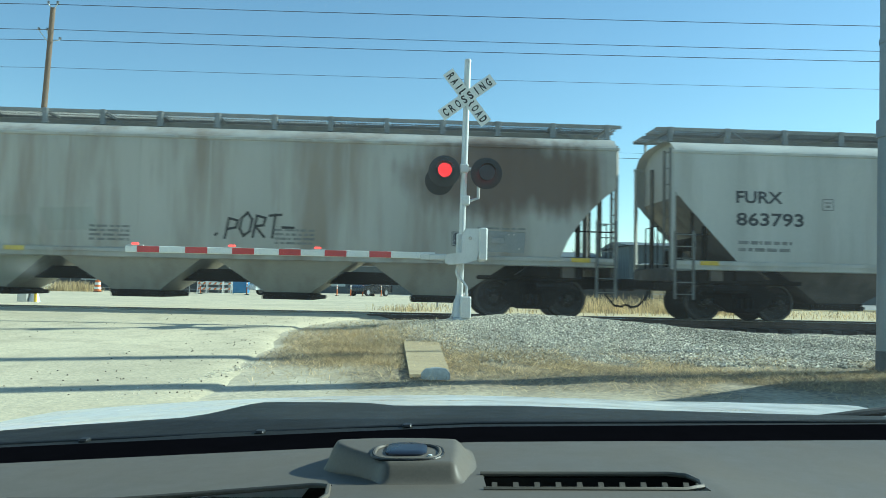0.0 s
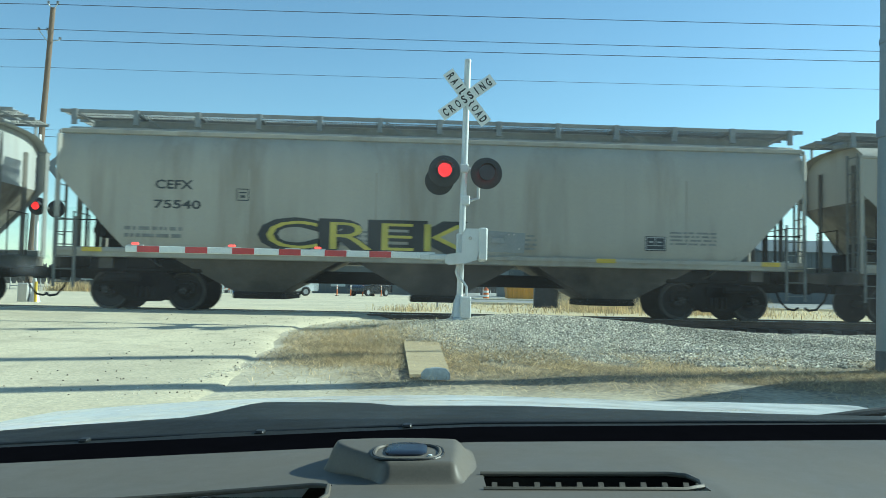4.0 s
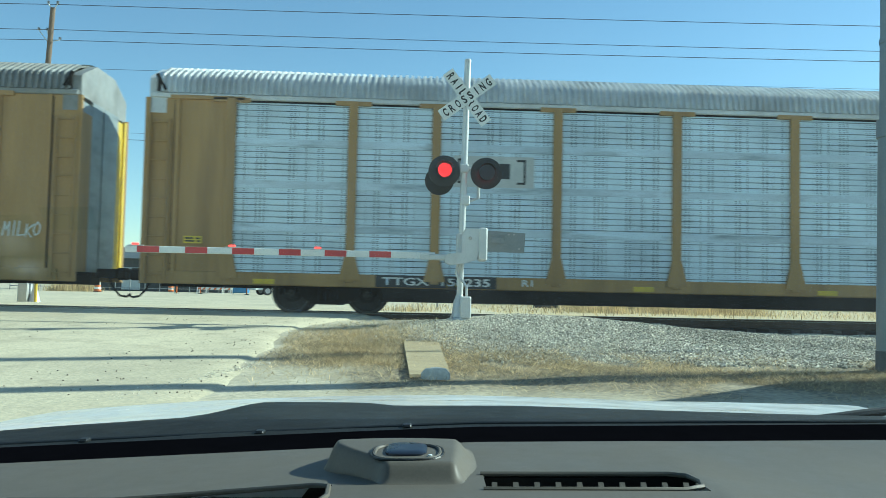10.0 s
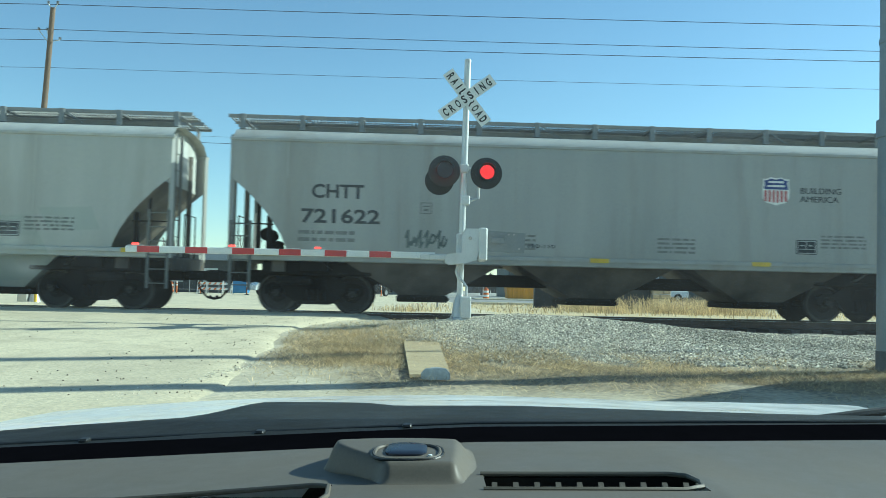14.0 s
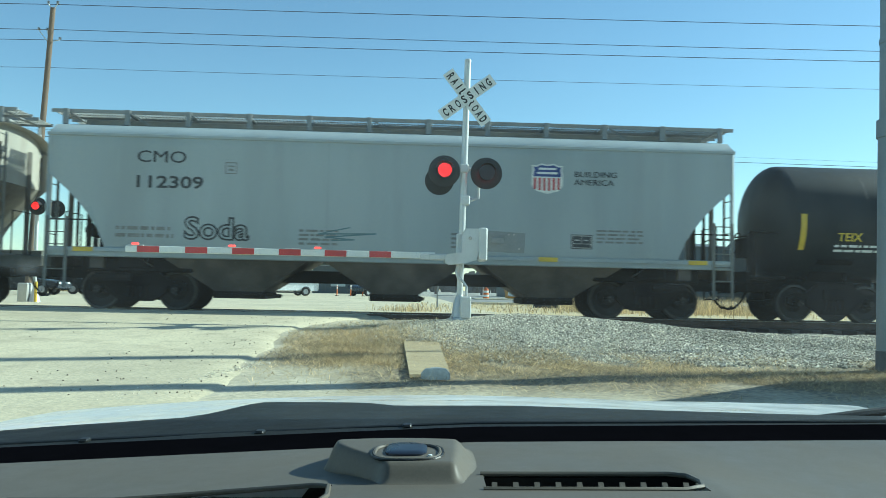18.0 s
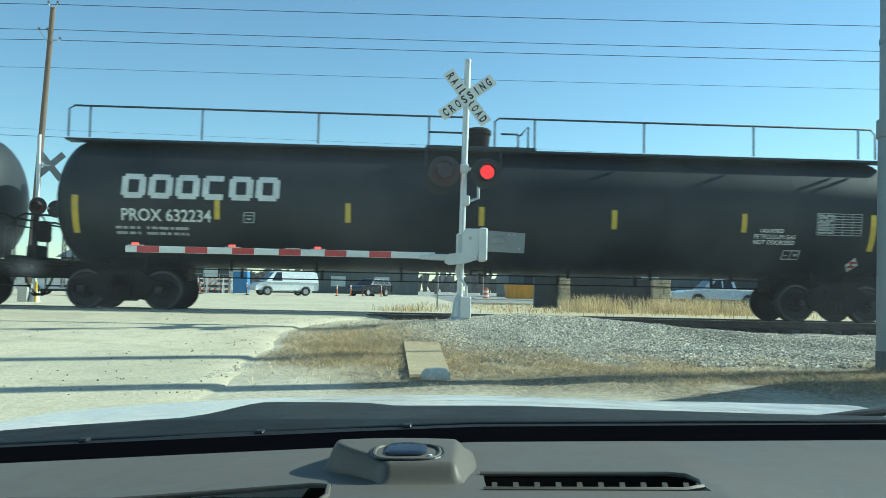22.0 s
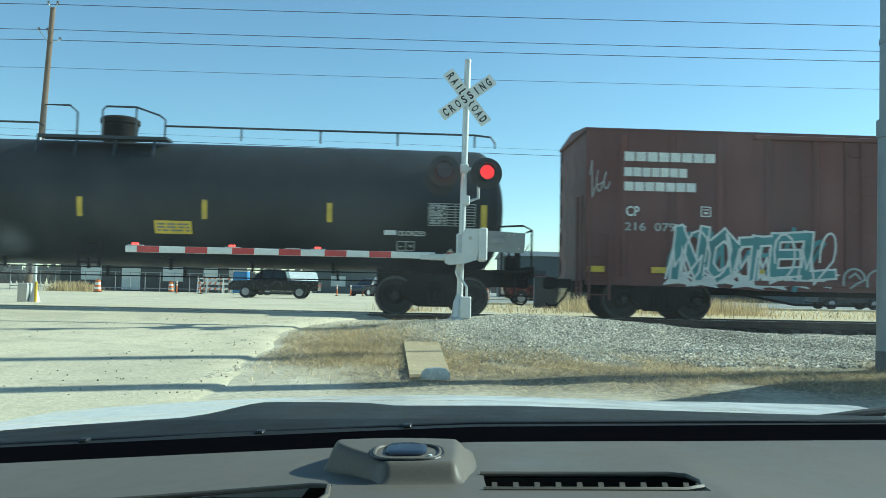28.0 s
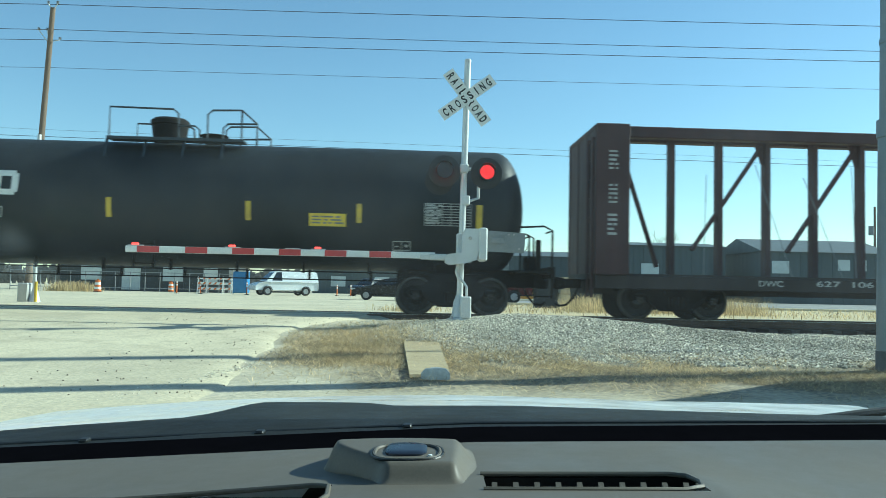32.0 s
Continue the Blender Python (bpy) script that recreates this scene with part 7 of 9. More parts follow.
letter("PLMX 135438", 1.74, 4.30, 2.18, 2.41, c, WHITEINK, tank=TK)
small_print(c, 1.75, 3.9, 1.85, 2.08, 2, FADEINK, tank=TK, seed=77)
tank_data(c, 19.8, 78, TK, True, 11.6, 17.9, 1.78)
letter("ODORIZED", 17.2, 17.84, 1.86, 1.97, c, WHITEINK, tank=TK)
part("paint_bar", Geo().box(16.88, 17.16, -1.43, -1.425, 1.86, 1.97), WHITEINK, c, "white painted bar")
c = boxcar(545.03, 15.75)
CARS.append((c, 545.03))
for n, x1, z0, z1 in ((8, 3.07, 3.72, 3.94), (7, 2.40, 3.36, 3.57), (7, 2.61, 3.02, 3.23)):
    logo_blocks(c, 0.88, x1, z0, z1, n, WHITEINK, None, False, -1.656)
letter("CP", 0.94, 1.26, 2.42, 2.66, c, WHITEINK, y=-1.656)
letter("216  079", 0.91, 2.12, 2.08, 2.28, c, FADEINK, y=-1.656)
plate_box(c, 2.72, 2.45, 0.24, WHITEINK, -1.656)
tag_strokes(c, 0.05, 0.6, 2.9, 3.7, FADEINK, 41, 3, 0.03, -1.607)
spikes(c, 1.9, 5.7, 0.80, 1.15, 7, GRAFWHITE, GRAFWHITE, -1.662, 42, "pale sprayed points")
tag_strokes(c, 2.0, 5.9, 0.85, 2.2, GRAFTEAL, 44, 6, 0.10, -1.666, label="teal sprayed strokes")
tag_strokes(c, 1.8, 6.0, 0.85, 2.25, GRAFWHITE, 48, 8, 0.045, -1.684, label="white sprayed highlights")
block_hand(c, "NOTEL", 2.05, 5.95, 1.0, 2.15, GRAFTEAL, GRAFWHITE, 0.17, 0.05, -1.672, 8, "angular teal graffiti letters with white outlines", 0.1)
arches(c, 6.1, 8.4, 0.85, 1.4, 4, GRAFGREY, 0.06, -1.70, 45, "grey sprayed graffiti outlines")
arches(c, 9.45, 12.2, 1.45, 2.15, 4, GRAFWHITE, 0.08, -1.672, 43, "white sprayed outline graffiti")
tag_strokes(c, 12.2, 13.7, 1.35, 1.75, GRAFWHITE, 46, 3, 0.05, -1.672, label="white sprayed graffiti tag")
tag_strokes(c, 8.9, 14.2, 0.85, 1.30, GRAFPALE, 47, 7, 0.05, -1.69, label="pale yellow sprayed outlines")
stencil_panel(c, 14.2, 1.6, -1.61, 0.5, 0.32)
ENDRAILS = [[(0.05, 0), (0.05, 0.25), (0.15, 0.34), (8.52, 0.34), (8.64, 0.24), (8.64, 0)], [(9.16, 0), (9.16, 0.70), (9.55, 0.70), (9.65, 0.58), (9.65, 0)], [(10.32, 0), (10.32, 0.68), (10.79, 0.68), (11.20, 0.42), (11.26, 0.32), (11.26, 0)], [(10.79, 0), (10.79, 0.68)],
            [(10.90, 0.32), (18.89, 0.36), (19.30, 0.33), (19.40, 0.22), (19.40, 0)]] + [[(q, 0), (q, 0.34)] for q in (0.49, 3.28, 6.05, 7.68, 13.49, 16.19, 18.89)]
c = tank_car(562.45, 19.9, "black tank car with handrail and white scrawls", top="full", plat=(9.0, 11.3), dome=10.22, strips=(4.33, 7.90, 11.07, 13.87, 16.80), rail=0.28, ends=(0.64, 0.54), runs=ENDRAILS)
CARS.append((c, 562.45))
letter("GAMX  9964", 2.24, 4.22, 2.24, 2.52, c, WHITEINK, tank=TK)
small_print(c, 1.75, 3.9, 1.85, 2.05, 2, FADEINK, tank=TK, seed=87)
tank_data(c, 19.9, 88, TK, True, 12.37, 18.02, 1.46)
hand(c, "MIERS", 7.9, 11.4, 1.50, 2.32, FADEINK, 0.032, place=TK, slant=0.35, seed=9)
hand(c, "BIEK", 11.9, 14.4, 1.62, 2.22, FADEINK, 0.032, place=TK, slant=0.3, seed=10)
for z0, z1, x0, x1 in ((2.02, 2.30, 15.02, 15.76), (1.62, 2.00, 15.07, 15.57)):
    pl = part("notice", Geo().box(x0, x1, -1.54 + 0.35 * (2.1 - z0) ** 2, -1.535 + 0.35 * (2.1 - z0) ** 2, z0, z1), FADEINK, c, "white notice plate with print")
    small_print(pl, x0 + 0.05, x1 - 0.05, z0 + 0.04, z1 - 0.04, 3 if x1 - x0 > 0.6 else 6, GREYINK, -1.546 + 0.35 * (2.1 - z0) ** 2, seed=6)
c = tank_car(584.0, 16.75, "black tank car with small platform and yellow notice", top="small", plat=(6.9, 10.59), dome=8.27, strips=(4.12, 7.2, 10.3, 12.9), ends=(0.63, 1.1))
letter("AAR ST - 445", 13.5, 14.4, 2.26, 2.36, c, FADEINK, tank=TK)
CARS.append((c, 584.0))
letter("TILX  362009", 1.67, 3.74, 2.07, 2.29, c, WHITEINK, tank=TK)
small_print(c, 1.7, 3.9, 1.75, 1.95, 2, FADEINK, tank=TK, seed=97)
tank_data(c, 16.75, 98, TK, True, 11.6, 14.4)
tag_strokes(c, 5.0, 6.6, 1.5, 1.75, FADEINK, 61, 8, 0.025, place=TK)
tag_strokes(c, 11.3, 12.6, 1.45, 1.9, GRAFWHITE, 62, 5, 0.035, place=TK)
c = centerbeam(620.58, 22.3)
CARS.append((c, 620.58))
small_print(c, 0.30, 0.52, 3.5, 4.0, 5, FADEINK, -1.605, seed=101)
small_print(c, 0.30, 0.50, 2.7, 3.2, 5, FADEINK, -1.605, seed=102)
small_print(c, 0.28, 0.50, 1.95, 2.5, 5, FADEINK, -1.605, seed=103)
letter("DWC", 3.93, 4.52, 0.84, 0.98, c, FADEINK, y=-1.525)
letter("627  106", 5.32, 6.72, 0.86, 1.0, c, FADEINK, y=-1.525)


def gone(t):
    """How far the train has gone by t seconds; it slows a little."""
    return 19.9599 * t - 0.029853 * t * t + 0.00024346 * t ** 3

# ---- the crossing signal ----
MX, MY, MZ = 1.07, -5.10, 0.05
sig = thing("crossing_signal", "aluminium railroad crossing signal mast with lowered gate arm", "crossing signal", at=pose(MX, MY, MZ))
g = Geo()
g.cyl((-0.02, 0, 0.0), (0.055, 0, 4.93), 0.062, 18)
part("mast", g, ALU, sig)
part("mast_cap", Geo().lathe([(4.90, 0.066), (4.94, 0.066), (4.96, 0.05), (4.965, 0.001)], 'z', (0.055, 0, 0), 18), ALU, sig)
g = Geo()
g.lathe([(0.0, 0.20), (0.03, 0.20), (0.05, 0.15), (0.35, 0.11), (0.40, 0.085), (0.46, 0.066)], 'z', (-0.018, 0, 0), 20)
g.box(-0.24, 0.20, -0.22, 0.22, -0.04, 0.01)
base = part("base", g, ALU, sig, "cast aluminium base on a steel plate")
for sx in (-0.16, 0.13):
    for sy in (-0.16, 0.16):
        part("anchor_bolt", Geo().cyl((sx, sy, 0.0), (sx, sy, 0.07), 0.02, 6), STEEL, base)
g = Geo()
g.rbox(-0.01, 0.19, -0.21, -0.04, 0.03, 0.44, 0.02)
g.box(0.0, 0.18, -0.225, -0.205, 0.36, 0.385)
part("junction_box", g, ALU, sig)
part("conduit", Geo().tube([(0.10, -0.14, 0.44), (0.10, -0.14, 0.62), (0.03, -0.12, 0.72), (-0.06, -0.10, 0.78), (-0.10, -0.09, 0.9), (-0.06, -0.09, 1.05)], 0.024, 8), ALU, sig)
# crossbuck: two crossed blades with lettering
CX, CZ = 0.045, 4.20
for ang, word, yo in ((-52, "RAIL ROAD", -0.085), (37, "CROSSING", -0.105)):
    a = radians(ang)
    g = Geo()
    L2, W2 = 0.61, 0.115
    ring = []
    for u, v in ((-L2, -W2), (L2, -W2), (L2, W2), (-L2, W2)):
        ring.append((CX + u * math.cos(a) - v * math.sin(a), CZ + u * math.sin(a) + v * math.cos(a)))
    g.prism(ring, 'y', yo - 0.003, yo + 0.003)
    blade = part("crossbuck_blade", g, SIGNWHITE, sig, "white crossbuck blade with black letters")
    n = len(word)
    for i, ch in enumerate(word):
        if ch == " ":
            continue
        u = (-0.50 + 1.0 * i / (n - 1)) if ang > 0 else (-0.51 + 1.02 * i / (n - 1))
        w_ = 0.013 if ch == "I" else 0.042
        TEXTS.append((ch, -w_, w_, -0.08, 0.08, blade, SIGNBLACK, yo - 0.008, ("turn", CX + u * math.cos(a), CZ + u * math.sin(a), a), "letter", 0.03, ""))
part("crossbuck_bracket", Geo().rbox(-0.03, 0.12, -0.10, 0.07, 4.14, 4.27, 0.015), ALU, sig)
# the pair of flashing lights on their cross-arm
part("cross_arm", Geo().tube([(-0.38, 0.0, 2.86), (0.44, 0.0, 2.84)], 0.035, 10).rbox(-0.06, 0.10, -0.09, 0.09, 2.77, 2.94, 0.02)
     .tube([(0.30, 0.02, 2.78), (0.30, 0.02, 2.30), (0.12, 0.0, 2.24)], 0.03, 8).rbox(-0.03, 0.14, -0.08, 0.08, 2.16, 2.34, 0.02), ALU, sig)
FLASHERS = []


def flasher(parent, x, y, z, face=-1, size=1.0):
    """A round black plate with a hood and a lamp that looks towards face * y. The lit side of the lamp turns away when it is dark."""
    R = 0.30 * size
    g = Geo()
    g.lathe([(face * -0.02, 0.001), (face * -0.02, R), (0.0, R), (face * 0.006, R - 0.02), (face * 0.006, 0.17 * size)], 'y', (x, y, z), 40)
    head = part("flasher", g, BLACKPLATE, parent, "round black flashing-light unit with hood")
    g = Geo()
    g.lathe([(face * 0.006, 0.165 * size), (face * 0.28, 0.165 * size), (face * 0.28, 0.158 * size), (face * 0.006, 0.158 * size)], 'y', (x, y, z), 28, 0.25, math.pi - 0.25)
    part("hood", g, BLACKPLATE, head)
    g = Geo()
    g.cyl((x, y + face * -0.22, z), (x, y + face * -0.02, z), 0.14 * size, 20)
    part("lamp_housing", g, BLACKPLATE, head)
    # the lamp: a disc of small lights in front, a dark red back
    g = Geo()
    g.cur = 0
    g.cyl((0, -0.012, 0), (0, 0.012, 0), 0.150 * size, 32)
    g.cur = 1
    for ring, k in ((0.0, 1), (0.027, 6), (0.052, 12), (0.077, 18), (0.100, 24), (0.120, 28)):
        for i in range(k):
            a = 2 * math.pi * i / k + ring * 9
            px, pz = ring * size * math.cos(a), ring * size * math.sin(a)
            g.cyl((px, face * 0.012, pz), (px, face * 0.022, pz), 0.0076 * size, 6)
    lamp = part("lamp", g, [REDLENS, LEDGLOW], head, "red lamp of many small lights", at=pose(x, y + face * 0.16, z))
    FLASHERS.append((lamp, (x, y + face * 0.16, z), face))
    return head


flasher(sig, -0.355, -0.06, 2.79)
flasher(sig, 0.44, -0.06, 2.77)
part("rear_flasher", Geo().lathe([(0.36, 0.001), (0.36, 0.27), (0.34, 0.28), (0.33, 0.001)], 'y', (-0.43, 0.0, 2.66), 32)
     .cyl((-0.40, 0.34, 2.68), (-0.36, 0.10, 2.76), 0.09, 12), BLACKPLATE, sig, "round black unit for the road behind")
# gate machine and its arm
g = Geo()
g.prism([(0.05, 1.05), (0.27, 1.12), (0.30, 1.30), (0.30, 1.70), (0.05, 1.70), (-0.01, 1.55), (-0.02, 1.25), (-0.26, 1.22), (-0.32, 1.18), (-0.32, 1.06), (-0.24, 1.02)], 'y', -0.30, -0.08)
mach = part("gate_machine", g, ALU, sig, "grey cast gate machine housing")
part("machine_cover", Geo().rbox(0.30, 0.46, -0.36, 0.02, 1.10, 1.72, 0.03), ALU, mach)
part("pivot_bolt", Geo().cyl((0.14, -0.33, 1.52), (0.14, -0.29, 1.52), 0.035, 10), STEEL, mach)
part("clamp", Geo().rbox(-0.10, 0.10, -0.10, 0.10, 1.15, 1.62, 0.02), ALU, mach)
# counterweight arm
g = Geo()
g.prism([(0.46, 1.30), (1.20, 1.28), (1.22, 1.66), (0.46, 1.70)], 'y', 0.06, 0.10)
cw = part("counterweight", g, PLATEGREY, sig, "flat grey counterweight plate")
part("slot_frame", Geo().box(0.52, 0.86, 0.045, 0.06, 1.42, 1.62), GALV, cw)
part("slot_weight", Geo().rbox(0.56, 0.82, 0.03, 0.045, 1.46, 1.57, 0.01), PLATEGREY, cw)
for px, pz in ((0.90, 1.63), (1.00, 1.63), (1.10, 1.36)):
    part("weight_bolt", Geo().cyl((px, 0.03, pz), (px, 0.06, pz), 0.018, 6), STEEL, cw)
arm = part("gate_arm", Geo().rbox(-6.16, -0.50, -0.21, -0.16, 1.125, 1.245, 0.01), SIGNWHITE, sig, "white gate arm with red stripes")
part("arm_root", Geo().rbox(-0.62, -0.28, -0.23, -0.13, 1.10, 1.22, 0.02).rbox(-0.78, -0.45, -0.222, -0.15, 1.11, 1.20, 0.01), ALU, sig)
for px in (-5.95, -5.08, -4.23, -3.38, -2.54, -1.72):
    g = Geo()
    g.box(px, px + 0.40, -0.2135, -0.2095, 1.128, 1.242)
    part("red_stripe", g, GATERED, arm)
for i, px in enumerate((-6.0, -4.25, -3.15, -2.68)):
    g = Geo()
    g.rbox(px - 0.12, px + 0.16, -0.21, -0.16, 1.243, 1.262, 0.006)
    lb = part("arm_light", g, ALU, arm, "small red arm light")
    if i != 2:
        part("arm_lamp", Geo().rbox(px - 0.05, px + 0.07, -0.22, -0.15, 1.262, 1.30, 0.012), glow("arm_lamp_red", (1, 0.06, 0.05), 1.6) if i != 2 else REDLENS, lb)

# ---- own car: dash, cowl, bonnet seen over the dashboard ----
# Its own space: x to the right, y ahead, z up, from the eye.
CABIN = VIEW @ Matrix(((1, 0, 0, 0), (0, 0, 1, 0), (0, -1, 0, 0), (0, 0, 0, 1)))
CARWHITE = mat("white_car_paint", (0.78, 0.80, 0.80), 0.18, 0, 0.02, 2, (1, 1, 1), 0.01, 40)
DASH = mat("grey_dash_plastic", (0.124, 0.113, 0.092), 0.5, 0, 0.06, 3, (1, 1, 1), 0.06, 400, 0.03, 900, spec=0.25)
TRIM = mat("black_trim_plastic", (0.016, 0.0175, 0.017), 0.45, 0, 0.15, 5, (1, 1, 1), 0.1, 100, 0.1, 300, spec=0.32)
VENTGREY = mat("lightened_vent_plastic", (0.06, 0.06, 0.052), 0.6, 0, 0.1, 5)
COWL = mat("matt_black_cowl_plastic", (0.020, 0.022, 0.021), 0.6, 0, 0.2, 4, (1, 1, 1), 0.1, 100, 0.1, 300, spec=0.12)
FRIT = mat("black_glass_edge", (0.003, 0.003, 0.004), 1.0, 0, 0.1, 5, spec=0.0)
GLOSSBLACK = mat("glossy_sensor_cap", (0.012, 0.015, 0.026), 0.3, 0, 0.05, 4)
own = thing("own_car", "white car with grey dashboard, waiting at the gate", "car", at=CABIN)


def hood_z(x, y):
    near = -0.2535 - 0.072 * (x - 0.015) ** 2
    far = -0.3597 - 0.050 * min(0.0, x + 0.06) ** 2 - 0.028 * max(0.0, x - 0.06) ** 1.1 - 0.003 * math.exp(-((x - 0.50) / 0.10) ** 2)
    t = (y - 1.3) / 0.7
    z = lerp(near, far, t)
    return z - 0.9 * max(0.0, y - 2.0) ** 2


g = Geo()
g.sheet(spread(-0.95, 1.02, 48), spread(1.24, 2.0, 16) + spread(2.06, 2.45, 6), hood_z)
part("bonnet", g, CARWHITE, own, "white bonnet")
g = Geo()


def far_edge(x):
    """Height of the dash where it meets the glass."""
    return -0.2105 - 0.046 * max(0.0, 0.04 - x) ** 1.1 + 0.006 * max(0, x)




def cowl_rim(x):
    """Height of the cowl's far rim, with the hump over the wiper spindle."""
    z = -0.2500 - 0.040 * max(0.0, x - 0.10) ** 1.15 - 0.075 * max(0.0, -0.10 - x) ** 1.25
    return z + lerp(0.0145, 0.005, min(1.0, max(0.0, (x + 0.28) / 0.16))) * ease(-0.40, -0.28, x) * (1 - ease(-0.125, -0.075, x))


g.sheet(spread(-1.0, 1.05, 90), [1.0, 1.06, 1.12, 1.18, 1.24, 1.28, 1.30, 1.315], lambda x, y: lerp(far_edge(x) - 0.0095, cowl_rim(x), (y - 1.0) / 0.3) + 0.006 * math.sin((y - 1.0) * 10.5) if y < 1.301 else cowl_rim(x) - 0.03)
part("cowl", g, COWL, own, "black plastic cowl below the windscreen")
g = Geo()
xs = spread(-0.95, 1.0, 44)
g.tube([(x, 1.03, far_edge(x) - 0.0115) for x in xs], 0.0035, 8)
part("cowl_seal", g, TRIM, own)
for x in (-0.45, -0.23, -0.045):
    part("seal_clip", Geo().rbox(x - 0.006, x + 0.006, 1.015, 1.03, far_edge(x) - 0.014, far_edge(x) - 0.006, 0.002), TRIM, own)
# wipers lying on the cowl
g = Geo()
g.tube([(0.59, 1.27, -0.2655), (0.66, 1.28, -0.259), (0.78, 1.30, -0.252), (1.0, 1.34, -0.250)], 0.007, 8)
part("wiper", g, TRIM, own, "black wiper arm")
g = Geo()
g.sheet(spread(-0.95, 1.0, 44), [0.895, 0.93, 0.965, 1.0], lambda x, y: far_edge(x) - 0.006 - 0.002 * (y - 0.9) / 0.1)
part("glass_edge", g, FRIT, own, "black border at the foot of the glass")


def dash_z(x, y):
    z = lerp(far_edge(x), -0.186 - 0.02 * x * x - 0.075 * max(0.0, -0.05 - x) - 0.14 * max(0.0, x - 0.22), (0.9 - y) / 0.3)
    z -= 0.25 * max(0, y - 0.885) if y > 0.885 else 0
    return z


def slot(x, y):
    """True inside the demister slots."""
    for x0, x1, y0, y1 in ((0.032, 0.212, 0.640, 0.701), (-0.36, -0.09, 0.600, 0.677)):
        if x0 < x < x1 and y0 < y < y1:
            return True
    return False


g = Geo()
dx = grid_line([(-0.85, -0.40, 0.05), (-0.40, 0.26, 0.0055), (0.26, 0.95, 0.05)])
dy = grid_line([(0.34, 0.57, 0.03), (0.57, 0.72, 0.0048), (0.72, 0.9, 0.02)])
vs = [(x, y, dash_z(x, y)) for y in dy for x in dx]
n = len(dx)
fs = []
for j in range(len(dy) - 1):
    for i in range(n - 1):
        if not slot((dx[i] + dx[i + 1]) / 2, (dy[j] + dy[j + 1]) / 2):
            fs.append((j * n + i, j * n + i + 1, (j + 1) * n + i + 1, (j + 1) * n + i))
g.add(vs, fs)
dash = part("dashboard", g, DASH, own, "grey moulded dashboard")
for (x0, x1, y0, y1), k in (((0.032, 0.212, 0.640, 0.701), 10), ((-0.36, -0.09, 0.600, 0.677), 12)):
    zl = dash_z((x0 + x1) / 2, y0)
    zf = dash_z((x0 + x1) / 2, y1)
    g = Geo()
    d = 0.030 if x0 > 0 else 0.012
    g.box(x0 - 0.006, x1 + 0.006, y0 - 0.006, y1 + 0.006, zf - d - 0.005, zf - d)
    g.box(x0 - 0.006, x1 + 0.006, y1 + 0.001, y1 + 0.006, zf - 0.03, zf - 0.003)
    # The left slot's plastic is lightened to stand for light on its floor.
    vent = part("vent", g, TRIM if x0 > 0 else VENTGREY, own, "dark demister slot")
    pts = [(x0, y0), (x1 - 0.02, y0), (x1 - 0.004, y0 + 0.012), (x1, y0 + 0.03), (x1 - 0.004, y1 - 0.008), (x1 - 0.018, y1)]
    part("vent_rim", Geo().tube([(px, py, dash_z(px, py) + 0.0005) for px, py in pts + [(x0, y1)]], 0.0022, 6), DASH, vent)
    for i in range(k):
        x = lerp(x0 + 0.010, x1 - 0.014, i / (k - 1))
        zt = dash_z(x, y0 + 0.024)
        part("vent_fin", Geo().prism([(y0, zt - 0.016), (y0 + 0.026, zt - 0.016), (y0 + 0.024, zt + 0.001), (y0 + 0.017, zt - 0.004), (y0, zt - 0.007)], 'x', x - 0.0022, x + 0.0022), DASH, vent)
# the sensor pod: a flat-topped rise, wider towards the glass
TOP = -0.1786


def pod_z(x, y):
    w = lerp(0.026, 0.0535, ease(0.665, 0.76, y))
    c = lerp(-0.018, -0.0435, ease(0.665, 0.76, y))
    side = 1 - ease(w, w + lerp(0.012, 0.016 if x < c else 0.024, ease(0.665, 0.74, y)), abs(x - c))
    lift = side * ease(0.657, 0.680, y) * (1 - ease(0.752, 0.86, y))
    return lerp(dash_z(x, y) - (0.001 if lift > 0.0 else 0.03), TOP + 0.0016 * (1 - ((x - c) / 0.06) ** 2), lift)


g = Geo()
g.sheet(spread(-0.135, 0.085, 90), spread(0.652, 0.868, 80), pod_z)
pod = part("sensor_pod", g, DASH, own, "raised grey pod on the dashboard")


def rounded(cx, cy, hw, hd, a, ex=0.55):
    c, s = math.cos(a), math.sin(a)
    return cx + hw * abs(c) ** ex * (1 if c > 0 else -1), cy + hd * abs(s) ** ex * (1 if s > 0 else -1)


g = Geo()
vs = []
for f, h in ((1.0, -0.002), (0.98, 0.0015), (0.88, 0.0026), (0.5, 0.003), (0.001, 0.003)):
    vs += [(*rounded(-0.032, 0.716, f * 0.0185, f * 0.021, 2 * math.pi * i / 28), TOP + 0.0015 + h) for i in range(28)]
g.add(vs, [(j * 28 + i, j * 28 + (i + 1) % 28, (j + 1) * 28 + (i + 1) % 28, (j + 1) * 28 + i) for j in range(4) for i in range(28)])
part("sensor_cap", g, GLOSSBLACK, pod, "glossy dark sensor cap")
for hw, hd, r, m in ((0.0310, 0.0275, 0.0013, TRIM), (0.0285, 0.0255, 0.0018, DASH)):
    part("sensor_ring", Geo().tube([(*rounded(-0.031, 0.7085, hw, hd, a, 0.7), TOP + 0.0016) for a in spread(0, 2 * math.pi, 37)], r, 6), m, pod)
part("status_light", Geo().lathe([(TOP + 0.001, 0.0022), (TOP + 0.003, 0.0018), (TOP + 0.0035, 0.0001)], 'z', (-0.011, 0.695, 0), 10), mat("clear_light_lens", (0.7, 0.75, 0.75), 0.1), pod)

